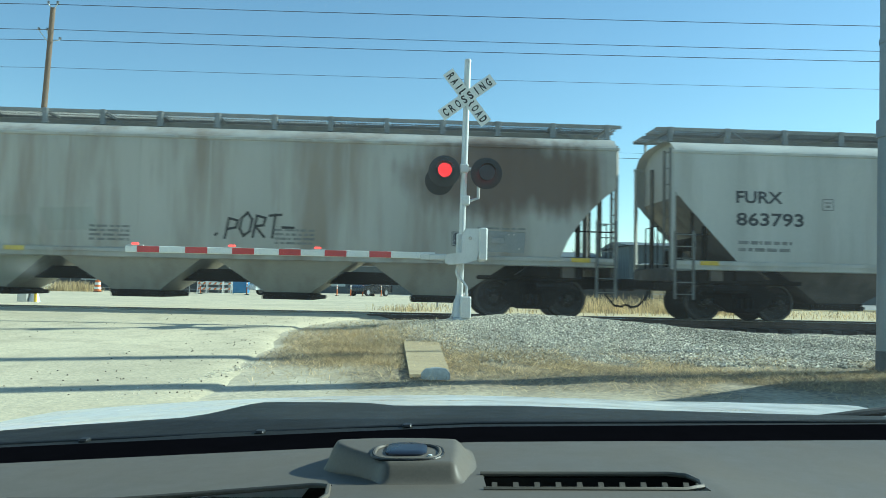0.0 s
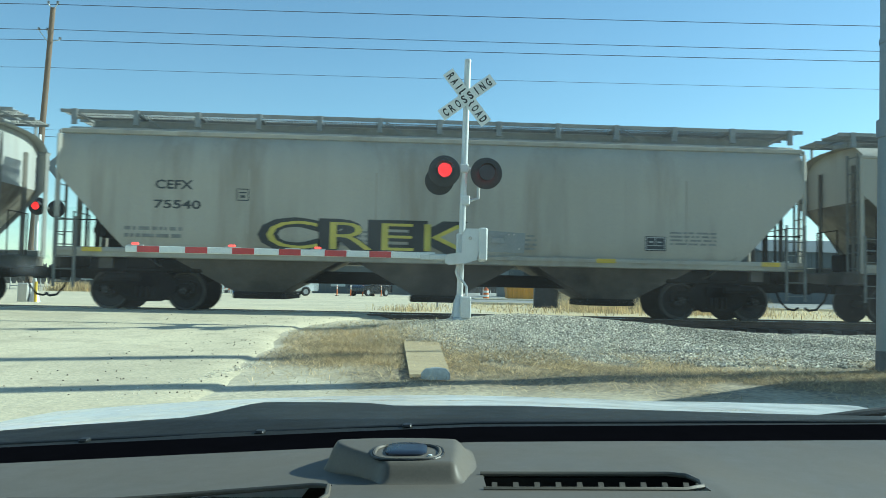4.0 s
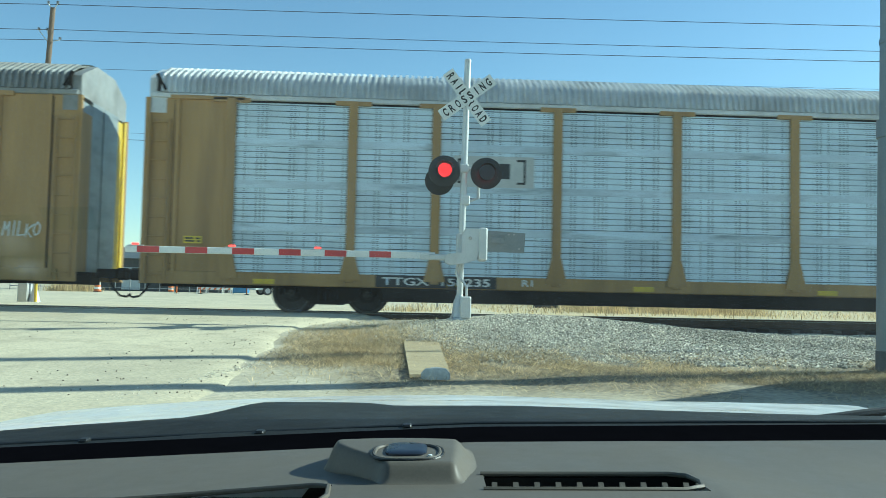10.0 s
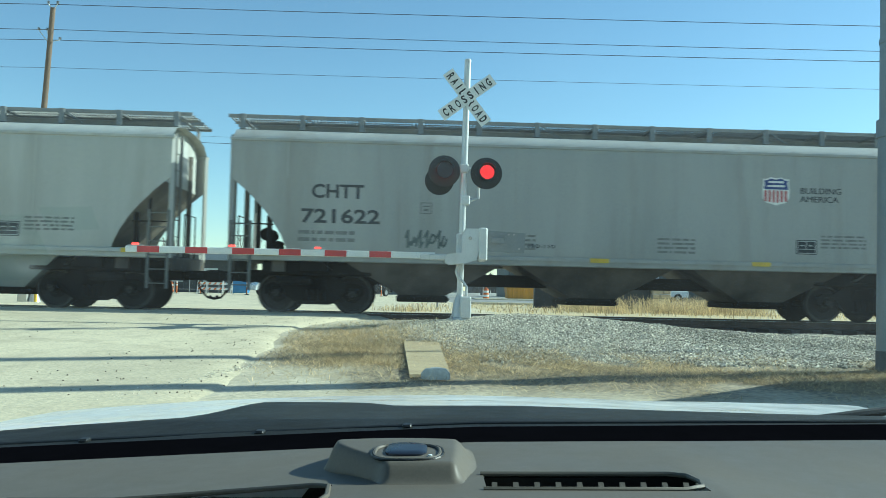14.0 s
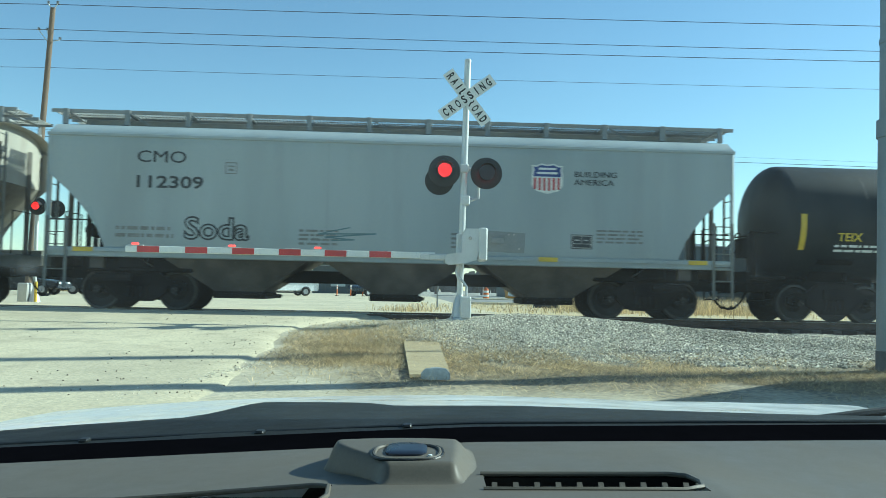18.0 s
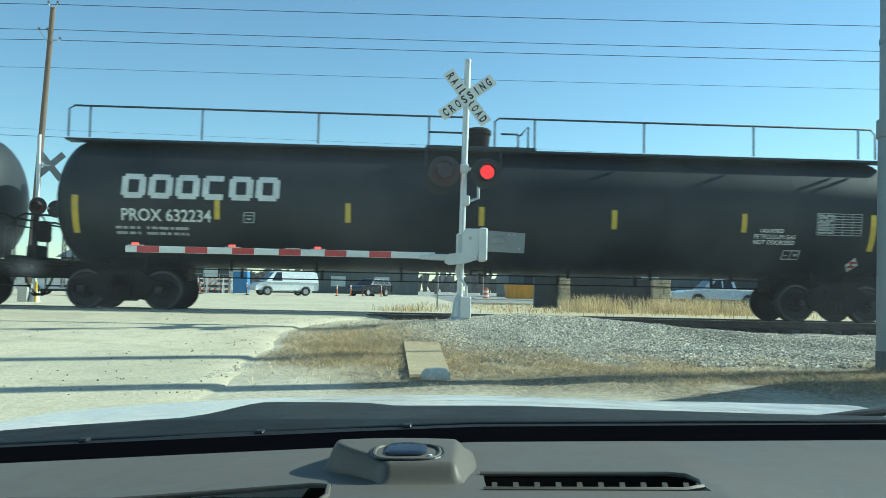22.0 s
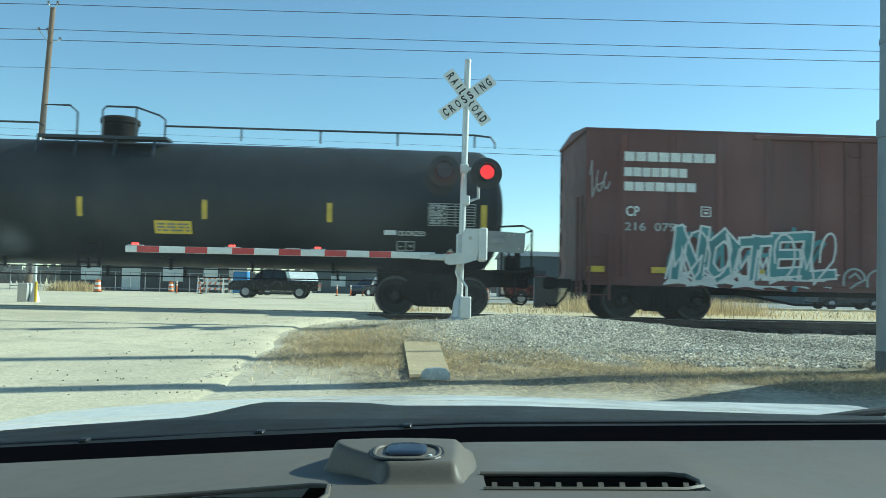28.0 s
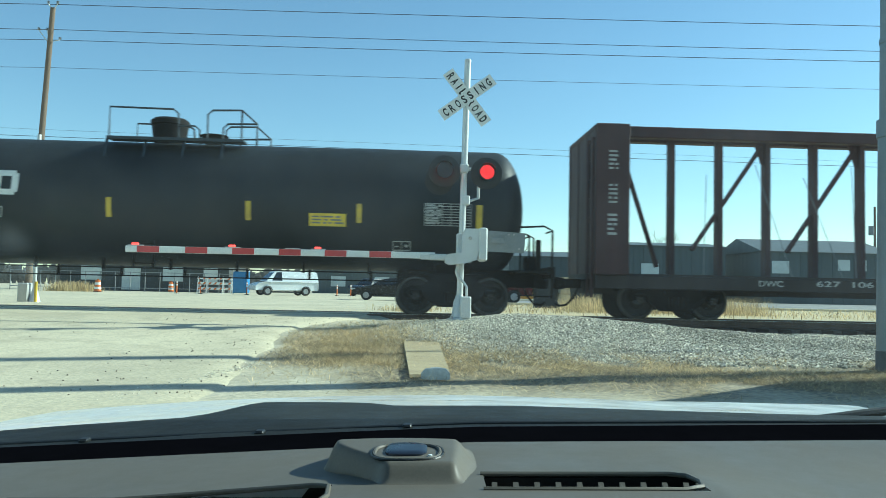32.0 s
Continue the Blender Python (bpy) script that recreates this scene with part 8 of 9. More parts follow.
# windscreen: clear glass with a thin pale film added as veiling haze over the darks
m = bpy.data.materials.new("hazed_windscreen")
m.use_nodes = True
t = m.node_tree
t.nodes.remove(t.nodes["Principled BSDF"])
clear, film, mix = t.nodes.new("ShaderNodeBsdfTransparent"), t.nodes.new("ShaderNodeBsdfTranslucent"), t.nodes.new("ShaderNodeMixShader")
clear.inputs[0].default_value = (0.93, 0.965, 0.955, 1)
film.inputs[0].default_value = (0.75, 0.78, 0.78, 1)
tc, nz, rg = t.nodes.new("ShaderNodeTexCoord"), t.nodes.new("ShaderNodeTexNoise"), t.nodes.new("ShaderNodeMapRange")
nz.inputs["Scale"].default_value, nz.inputs["Detail"].default_value = 9.0, 5.0
rg.inputs["From Min"].default_value, rg.inputs["From Max"].default_value = 0.4, 0.75
rg.inputs["To Min"].default_value, rg.inputs["To Max"].default_value = 0.012, 0.030
t.links.new(tc.outputs["Object"], nz.inputs["Vector"])
t.links.new(nz.outputs["Fac"], rg.inputs["Value"])
t.links.new(rg.outputs[0], mix.inputs[0])
t.links.new(clear.outputs[0], mix.inputs[1])
t.links.new(film.outputs[0], mix.inputs[2])
t.links.new(mix.outputs[0], t.nodes["Material Output"].inputs[0])
g = Geo()
g.sheet(spread(-0.78, 0.84, 9), spread(0.36, 0.985, 6), lambda x, y: -0.205 + (0.985 - y) * 1.02 - 0.02 * x * x)
pane = part("windscreen", g, m, own, "windscreen with a pale film added as veiling haze")
pane.visible_shadow = False
m2 = m.copy()
m2.name = "smeared_dust"
for nd in m2.node_tree.nodes:
    if nd.type == 'MAP_RANGE':
        nd.inputs["To Min"].default_value, nd.inputs["To Max"].default_value = 0.0, 0.12
    if nd.type == 'TEX_NOISE':
        nd.inputs["Scale"].default_value = 26.0


def on_glass(x, y, o=0.002):
    return (x, y, -0.205 + (0.985 - y) * 1.02 - 0.02 * x * x - o)


for cx, cy, rx, ry in ((-0.43, 0.768, 0.050, 0.020), (-0.41, 0.797, 0.030, 0.012), (-0.345, 0.752, 0.024, 0.010)):
    m3 = m2.copy()
    m3.name = "smeared_dust"
    tt = m3.node_tree
    tc, mp, gr, mu = tt.nodes.new("ShaderNodeTexCoord"), tt.nodes.new("ShaderNodeMapping"), tt.nodes.new("ShaderNodeTexGradient"), tt.nodes.new("ShaderNodeMath")
    gr.gradient_type, mu.operation = 'SPHERICAL', 'MULTIPLY'
    px, py, pz = on_glass(cx, cy)
    mp.inputs["Scale"].default_value = (1 / rx, 1 / ry, 0)
    mp.inputs["Location"].default_value = (-px / rx, -py / ry, 0)
    mixer = next(nd for nd in tt.nodes if nd.type == 'MIX_SHADER')
    fac = mixer.inputs[0].links[0].from_socket
    tt.links.new(tc.outputs["Object"], mp.inputs["Vector"])
    tt.links.new(mp.outputs[0], gr.inputs["Vector"])
    tt.links.new(gr.outputs["Fac"], mu.inputs[0])
    tt.links.new(fac, mu.inputs[1])
    tt.links.new(mu.outputs[0], mixer.inputs[0])
    g = Geo()
    g.add([on_glass(cx - rx, cy - ry), on_glass(cx + rx, cy - ry), on_glass(cx + rx, cy + ry), on_glass(cx - rx, cy + ry)], [(0, 1, 2, 3)])
    sm = part("dust_smear", g, m3, pane, "pale smear on the glass", False)
    sm.visible_shadow = False
# the shell round the cabin
g = Geo()
g.rbox(-0.80, 0.86, -1.6, 0.36, 0.44, 0.48, 0.02)
part("roof", g, CARWHITE, own, "white roof")
part("headliner", Geo().rbox(-0.78, 0.84, -1.55, 0.34, 0.40, 0.436, 0.01), TRIM, own, "dark headliner")
g = Geo()
for x in (-0.92, 0.94):
    g.rbox(x - 0.05, x + 0.05, -2.3, 1.25, -1.15, -0.24, 0.04)
g.rbox(-0.92, 0.94, -2.4, -2.3, -1.15, -0.1, 0.03)
g.rbox(-0.95, 0.97, 2.2, 2.46, -1.12, -0.56, 0.05)
for x in (-0.93, 0.96):
    g.rbox(x - 0.04, x + 0.04, 1.25, 2.4, -1.1, -0.47, 0.03)
g.rbox(-0.9, 0.92, -2.3, 2.2, -1.2, -1.12, 0.02)
part("body", g, CARWHITE, own, "white lower body")
g = Geo()
g.rbox(-0.80, 0.86, -1.68, -1.55, -0.9, 0.44, 0.02).rbox(-0.8, 0.86, 0.25, 0.36, -0.95, -0.26, 0.02)
part("cabin_lining", g, TRIM, own, "dark cabin lining")
g = Geo()
for x in (-0.82, 0.88):
    g.beam((x, 1.0, -0.24), (x, 0.36, 0.46), 0.05, 0.06)
    g.beam((x, -0.6, -0.24), (x, -0.6, 0.46), 0.10, 0.05)
part("pillar", g, CARWHITE, own)
for x in (-0.84, 0.86):
    for y in (-1.5, 1.55):
        w = part("wheel", Geo().lathe([(-0.10, 0.20), (-0.11, 0.30), (-0.09, 0.345), (0.09, 0.345), (0.11, 0.30), (0.10, 0.20)], 'x', (x, y, -1.115), 28), TRIM, own)
        part("rim", Geo().lathe([(-0.08, 0.001), (-0.085, 0.19), (0.085, 0.19), (0.08, 0.001)], 'x', (x, y, -1.115), 20), STEEL, w)

# ---- near side: unseen shade block, board, stones ----
BLUESTEEL = mat("blue_grey_sheet_steel", (0.20, 0.23, 0.25), 0.5, 0.2, 0.08, 1, (1, 1, 1), 0.05, 40)
# Out of view; its profile is fitted to the wide shade it casts.
shed = thing("unseen_shade_block", "unseen blue-grey block with a sloped top, added to shade the verge", "shed", at=pose(7.3, 0, 0))
part("wall", Geo().prism([(-10.2, -0.5), (-10.2, 1.25), (-11.2, 2.65), (-14.3, 2.75), (-14.3, -0.8)], 'x', 0.0, 2.8), BLUESTEEL, shed)
part("roof", Geo().prism([(-10.05, 1.10), (-10.05, 1.18), (-11.2, 2.76), (-14.4, 2.86), (-14.4, 2.78), (-11.2, 2.68)], 'x', -0.06, 2.86), BLUESTEEL, shed)
DARKCON = mat("dark_concrete_plinth", (0.12, 0.12, 0.12), 0.9)
BOARD = mat("weathered_plywood", (0.42, 0.33, 0.19), 0.85, 0, 0.15, 2.5, (0.3, 3, 1), 0.12, 40, 0.2, 60)
g = Geo()
z0, z1 = terrain(0.3, -7.75) + 0.03, terrain(0.3, -10.9) + 0.03
g.add([(0.02, -7.75, z0 + 0.02), (0.56, -7.78, z0 + 0.02), (0.57, -10.75, z1 + 0.03), (0.09, -11.0, z1 + 0.03),
       (0.02, -7.75, z0 - 0.02), (0.56, -7.78, z0 - 0.02), (0.57, -10.75, z1), (0.09, -11.0, z1)],
      [(0, 1, 2, 3), (7, 6, 5, 4), (0, 4, 5, 1), (1, 5, 6, 2), (2, 6, 7, 3), (3, 7, 4, 0)])
tagged(part("plywood_board", g, BOARD, smooth=False), "weathered tan board lying on the gravel", "board")
g = Geo()
rr = random.Random(8)
rings = []
for k, (f, h) in enumerate(((1.0, 0.0), (0.98, 0.07), (0.7, 0.12), (0.0, 0.14))):
    rings.append([(0.40 + f * 0.16 * math.cos(2 * math.pi * i / 12) * (1 + 0.15 * math.sin(i * 2.3)), -11.02 + f * 0.11 * math.sin(2 * math.pi * i / 12) * (1 + 0.15 * math.cos(i * 1.7)), terrain(0.40, -11.02) + h + 0.01) for i in range(12)])
g.add([p for r in rings for p in r], [(j * 12 + i, j * 12 + (i + 1) % 12, (j + 1) * 12 + (i + 1) % 12, (j + 1) * 12 + i) for j in range(3) for i in range(12)])
tagged(part("rock", g, mat("white_limestone", (0.50, 0.48, 0.42), 0.9, 0, 0.1, 8, (1, 1, 1), 0.15, 30, 0.4, 40)), "pale limestone rock by the board", "rock")
p = thing("steel_column", "tall tapered blue-grey steel column on a dark base beside the verge", "column", at=pose(6.63, -9.75, terrain(6.63, -9.75)))
part("shaft", Geo().lathe([(0.2, 0.001), (0.2, 0.262), (3.15, 0.225), (3.16, 0.245), (3.40, 0.243), (3.41, 0.205), (4.45, 0.195), (4.46, 0.205), (4.52, 0.205), (4.53, 0.19), (11.0, 0.14), (11.0, 0.001)], 'z', (0, 0, 0), 28), BLUESTEEL, p)
part("base", Geo().lathe([(-0.2, 0.001), (-0.2, 0.272), (0.27, 0.268), (0.28, 0.255), (0.28, 0.001)], 'z', (0, 0, 0), 28), DARKCON, p, "dark base of the column")

# Unseen arm, added only to throw the shadow line across the road.
p = thing("unseen_shadow_arm", "unseen grey arm on a thin post, added to shadow the road", "gantry", at=pose(13.4, -5.75, terrain(13.4, -5.75), 0, 0, 13.5))
part("shaft", Geo().cyl((0, 0, -0.2), (0, 0, 9.4), 0.055, 14, 0.05), BLUESTEEL, p)
part("arm", Geo().rbox(-8.8, 0.2, -0.17, 0.17, 9.1, 9.45, 0.03), BLUESTEEL, p)

# ---- utility line ----
def pole(x, y, z0, xt, yt, zt, r0=0.17, r1=0.12):
    p = thing("utility_pole", "weathered leaning wooden utility pole with insulators", "utility pole", at=pose(0, 0, 0))
    part("pole_shaft", Geo().cyl((x, y, z0), (xt, yt, zt), r0, 16, r1), POLEWOOD, p)
    d = (Vector((xt, yt, zt)) - Vector((x, y, z0))).normalized()
    top = Vector((xt, yt, zt))
    for off, dz, arm in ((-0.22, 0.05, 0.0), (0.24, 0.05, 0.0), (-0.55, -1.30, 0.55), (-0.15, -1.30, 0.25), (0.50, -1.75, 0.5)):
        b = top + d * dz
        e = b + Vector((off, -0.05, 0.15))
        s = top + d * (dz - (0.15 if arm == 0 else 0.55 if off < 0 else -0.05))
        a = part("insulator_arm", Geo().cyl(s, e, 0.022, 8), ALU, p)
        g = Geo()
        for k in range(3):
            g.lathe([(e.z + 0.05 * k, 0.03), (e.z + 0.05 * k + 0.012, 0.075), (e.z + 0.05 * k + 0.03, 0.035)], 'z', (e.x, e.y, 0), 12)
        part("insulator", g, mat("grey_porcelain", (0.25, 0.26, 0.28), 0.25) if "grey_porcelain" not in bpy.data.materials else bpy.data.materials["grey_porcelain"], a)
    return p


pole(-18.20, 20.0, -0.15, -17.60, 20.0, 14.10)


def wire(p0, p1, sag, r=0.016):
    p0, p1 = Vector(p0), Vector(p1)
    pts = []
    for t in spread(0, 1, 25):
        q = p0.lerp(p1, t)
        q.z -= sag * 4 * t * (1 - t)
        pts.append(tuple(q))
    tagged(part("power_line", Geo().tube(pts, r, 5), WIRE), "thin dark overhead power line", "power line", "overhead lines")


for z, r in ((14.28, 0.016), (13.02, 0.015), (12.50, 0.015), (11.12, 0.009)):
    wire((-17.5, 20, z), (60.0, 16.6, z), 0.18, r)
    wire((-17.5, 20, z), (-60.0, 21.0, z - 0.1), 0.1, r)
pole(41.0, 40, -0.2, 41.0, 40, 12.4)
wire((-60, 40, 11.6), (41.0, 40, 10.7), 0.1, 0.018)
wire((-60, 40, 12.2), (41.0, 40, 11.05), 0.1, 0.008)

# ---- the far signal mast, seen from behind ----
fs = thing("far_crossing_signal", "aluminium crossing signal mast across the track", "crossing signal", at=pose(-12.55, 8.0, -0.15))
part("mast", Geo().cyl((0, 0, 0), (-0.08, 0, 5.8), 0.065, 14), ALU, fs)
part("base", Geo().lathe([(0.0, 0.22), (0.05, 0.2), (0.35, 0.12), (0.5, 0.07)], 'z', (0, 0, 0), 16).rbox(-0.5, -0.15, -0.2, 0.2, 0.0, 0.7, 0.03), ALU, fs)
for ang in (-50, 42):
    a = radians(ang)
    ring = [(0.28 + u * math.cos(a) - v * math.sin(a), 4.75 + u * math.sin(a) + v * math.cos(a)) for u, v in ((-0.61, -0.115), (0.61, -0.115), (0.61, 0.115), (-0.61, 0.115))]
    part("crossbuck_blade", Geo().prism(ring, 'y', 0.08 + 0.01 * (ang > 0), 0.086 + 0.01 * (ang > 0)), GALV, fs, "grey back of a crossbuck blade")
part("crossbuck_bracket", Geo().beam((-0.06, 0, 4.75), (0.3, 0.08, 4.75), 0.05, 0.05), ALU, fs)
part("cross_arm", Geo().tube([(0.0, 0.0, 3.3), (0.55, 0.0, 3.25)], 0.035, 8).tube([(0.0, 0, 3.3), (0.1, -0.35, 3.3)], 0.03, 8), ALU, fs)
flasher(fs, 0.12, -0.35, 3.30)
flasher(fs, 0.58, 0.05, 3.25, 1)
g = Geo()
g.cyl((0.3, -0.6, 0), (0.3, -0.6, 0.75), 0.05, 10)
part("bollard", g, YELLOW, fs, "yellow guard post")

# ---- across the street ----
ORANGE = mat("orange_plastic", (0.62, 0.16, 0.03), 0.5, 0, 0.1, 3)
BLUEP = mat("blue_panel", (0.05, 0.20, 0.42), 0.5, 0, 0.1, 2)
SHEDDARK = mat("dark_clapboard", (0.055, 0.06, 0.06), 0.8, 0, 0.15, 1, (1, 1, 3), 0.1, 20)
METALGREY = mat("grey_corrugated_wall", (0.095, 0.11, 0.112), 0.6, 0.1, 0.1, 0.6, (3, 3, 0.2), 0.06, 20)
STONEWALL = mat("tan_stone", (0.50, 0.42, 0.28), 0.9, 0, 0.2, 3, (1, 1, 1), 0.15, 25, 0.4, 30)
DARKPANEL = mat("dark_sign_panel", (0.035, 0.04, 0.045), 0.6, 0, 0.2, 1.0)
DUMP = mat("orange_yellow_steel", (0.55, 0.27, 0.03), 0.6, 0, 0.15, 2, STREAK, 0.1, 20, 0, 80, (0.25, 0.12, 0.04), 0.5, 1.5, STREAK, 0.5)


def G(x, y):
    return terrain(x, y) + 0.012


def barrel(x, y):
    b = thing("traffic_barrel", "orange and white striped traffic barrel", "traffic barrel", "traffic barrels", at=pose(x, y, G(x, y)))
    part("foot", Geo().cyl((0, 0, 0), (0, 0, 0.06), 0.36, 16), TRIM, b)
    for k in range(5):
        z = 0.06 + k * 0.18
        part("band", Geo().cyl((0, 0, z), (0, 0, z + 0.178), 0.28 - 0.018 * k, 18, 0.27 - 0.018 * k), ORANGE if k % 2 == 0 else SIGNWHITE, b)
    part("handle", Geo().rbox(-0.08, 0.08, -0.03, 0.03, 0.95, 1.08, 0.02), ORANGE, b)


def cone(x, y, h=1.05):
    b = thing("delineator_post", "orange delineator post with white bands", "traffic post", "delineator posts", at=pose(x, y, G(x, y)))
    part("foot", Geo().cyl((0, 0, 0), (0, 0, 0.05), 0.2, 8), TRIM, b)
    part("post", Geo().cyl((0, 0, 0.05), (0, 0, h), 0.055, 10), ORANGE, b)
    for z in (h - 0.38, h - 0.16):
        part("band", Geo().cyl((0, 0, z), (0, 0, z + 0.12), 0.058, 10), SIGNWHITE, b)


def barricade(x, y, w=2.3):
    b = thing("barricade", "white and orange striped barricade", "barricade", "barricades", at=pose(x, y, G(x, y)))
    for sx in (0.1, w - 0.1):
        part("leg", Geo().beam((sx, -0.4, 0), (sx, 0, 1.5), 0.06, 0.06).beam((sx, 0.4, 0), (sx, 0, 1.5), 0.06, 0.06), SIGNWHITE, b)
    for z in (0.35, 0.8, 1.25):
        r = part("rail_board", Geo().rbox(0, w, -0.03, 0.03, z, z + 0.2, 0.01), SIGNWHITE, b)
        for i in range(5):
            a = i * w / 5
            part("stripe", Geo().prism([(a, z + 0.01), (a + 0.18, z + 0.01), (a + 0.32, z + 0.19), (a + 0.14, z + 0.19)], 'y', -0.036, -0.030), ORANGE, r)


for px in ((-24.8, 47.0), (7.2, 50.5), (-22.6, 60), (-3.2, 62)):
    barrel(*px)
for px in ((-19.3, 50), (-17.3, 50), (-6.2, 56), (-5.0, 57), (-3.9, 58), (-2.2, 60), (-13.2, 49)):
    cone(*px)
barricade(-17.6, 50.0)
barricade(-17.2, 51.5)
b = thing("portable_toilet", "blue portable cabin beside the barricade", "portable toilet", at=pose(-15.0, 52.0, G(-15, 52)))
part("walls", Geo().rbox(0, 1.25, 0, 1.2, 0.1, 2.0, 0.05), BLUEP, b)
part("roof", Geo().rbox(-0.05, 1.3, -0.05, 1.25, 2.0, 2.2, 0.08), SIGNWHITE, b)
part("door", Geo().rbox(0.2, 1.0, -0.03, 0.0, 0.2, 1.9, 0.01), BLUEP, b)
b = thing("dumpster", "orange-yellow steel dumpster on a concrete pad", "dumpster", at=pose(9.3, 52.0, G(9.5, 52)))
part("body", Geo().prism([(0, 0.12), (2.75, 0.12), (2.95, 1.28), (-0.15, 1.28)], 'y', 0, 1.7), DUMP, b)
part("rim", Geo().rbox(-0.2, 3.0, -0.05, 0.03, 1.24, 1.36, 0.02).rbox(-0.2, 3.0, 1.67, 1.75, 1.24, 1.36, 0.02), DUMP, b)
for x in (0.5, 1.4, 2.3):
    part("rib", Geo().rbox(x - 0.06, x + 0.06, -0.06, 0.0, 0.12, 1.24, 0.02), DUMP, b)
part("concrete_pad", Geo().rbox(-3.2, 3.3, -3.0, 2.0, -0.2, 0.10, 0.03), CONCRETE, b)

# stone gate sign in the tall grass
s = thing("stone_sign", "low monument sign with stone pillars and dark panels", "sign", at=pose(0, 0, 0))
for x0, x1, y0, top, m_ in ((6.3, 7.44, 18.6, 1.40, DARKPANEL), (7.96, 11.9, 18.4, 1.36, DARKPANEL)):
    z0 = terrain(x0, y0)
    part("panel", Geo().rbox(x0, x1, y0, y0 + 0.35, z0 - 0.1, z0 + top + 0.12, 0.02), m_, s, "dark shaded sign panel")
rr = random.Random(4)
for px, w in ((7.46, 0.48), (11.92, 0.88)):
    z = terrain(px, 18.2) - 0.1
    k = 0
    while z < 1.2:
        h = rr.uniform(0.16, 0.26)
        cuts = [0, rr.uniform(0.35, 0.65), 1] if w > 0.6 else [0, 1]
        for a, b2 in zip(cuts[:-1], cuts[1:]):
            part("stone_block", Geo().rbox(px + a * w + 0.01, px + b2 * w - 0.01, 18.1 + rr.uniform(-0.03, 0.03), 19.0, z, z + h - 0.02, 0.02), STONEWALL, s)
        z += h

# long shed row and houses far behind
def shed_row(x0, x1, y, h, ridge, material, label, doors=(), depth=14):
    b = thing("metal_shed", label, "shed", at=pose(0, 0, 0))
    z0 = -0.2
    w = part("wall", Geo().box(x0, x1, y, y + depth, z0, h), material, b)
    part("roof", Geo().prism([(y - 0.4, h), (y + depth / 2, ridge), (y + depth + 0.4, h)], 'x', x0 - 0.4, x1 + 0.4), METALGREY, b)
    for i, (a, c, za, zb, m2) in enumerate(doors):
        part("door" if za < 0.5 else "window", Geo().rbox(a, c, y - 0.06, y + 0.02, za, zb, 0.02), m2, w)
    n = int((x1 - x0) / 1.2)
    for i in range(n):
        x = x0 + (i + 0.5) * (x1 - x0) / n
        part("wall_rib", Geo().box(x - 0.04, x + 0.04, y - 0.05, y, z0, h), material, w)
    return b


WIN = mat("pale_window", (0.55, 0.58, 0.56), 0.2, 0, 0.1, 1)
shed_row(27.5, 39.5, 78, 6.6, 7.4, METALGREY, "grey corrugated metal shed with a pale door", [(29.0, 31.2, 0, 4.4, WIN)])
shed_row(42.5, 58.0, 74, 6.0, 7.9, METALGREY, "grey gabled metal shed with small pale windows", [(43.5, 45.6, 3.4, 4.9, WIN), (51.5, 53.0, 3.9, 5.2, WIN), (53.6, 55.0, 3.9, 5.2, WIN)])
shed_row(60.0, 78.0, 90, 5.5, 6.5, METALGREY, "low grey metal shed")
shed_row(14.0, 26.5, 88, 5.4, 6.4, METALGREY, "low dark metal shed at the lot's edge", [(16, 19, 0, 3.5, SHEDDARK)])
shed_row(-34.0, -17.5, 62, 3.1, 4.4, SHEDDARK, "low dark shop building with pale trim", [(-32, -30, 0.9, 2.3, WIN), (-28, -26.2, 0, 2.2, WIN), (-24, -22, 0.9, 2.3, WIN), (-20, -18.6, 0.9, 2.3, WIN)], 9)
shed_row(-12.5, 2.0, 92, 3.6, 5.6, METALGREY, "pale grey low building down the street", [(-10, -8, 0.8, 2.2, WIN), (-4, -2, 0.8, 2.2, WIN)], 9)
b = thing("chain_link_fence", "grey wire fence with posts along the yard", "fence", at=pose(0, 0, 0))
for i in range(16):
    x = -36 + i * 1.35
    part("post", Geo().cyl((x, 56.0, -0.2), (x, 56.0, 1.7), 0.04, 8), GALV, b)
part("rail", Geo().cyl((-36, 56, 1.65), (-15.7, 56, 1.65), 0.03, 6), GALV, b)
part("rail", Geo().cyl((-36, 56, 0.2), (-15.7, 56, 0.2), 0.03, 6), GALV, b)

s = thing("stop_sign", "red octagonal stop sign on a post", "stop sign", at=pose(1.35, 12.0, G(1.35, 12)))
part("post", Geo().cyl((0, 0.04, 0), (0, 0.04, 2.6), 0.035, 8), GALV, s)
oct_ = [(0.375 / math.cos(math.pi / 8) * math.cos(math.pi / 8 + i * math.pi / 4), 2.25 + 0.375 / math.cos(math.pi / 8) * math.sin(math.pi / 8 + i * math.pi / 4)) for i in range(8)]
face = part("sign_face", Geo().prism(oct_, 'y', -0.003, 0.003), GATERED, s)
letter("STOP", -0.26, 0.26, 2.14, 2.36, face, SIGNWHITE, y=-0.008)

# bare winter trees
BARK = mat("grey_bark", (0.16, 0.13, 0.11), 0.9, 0, 0.2, 4, (1, 1, 0.2), 0.15, 20)


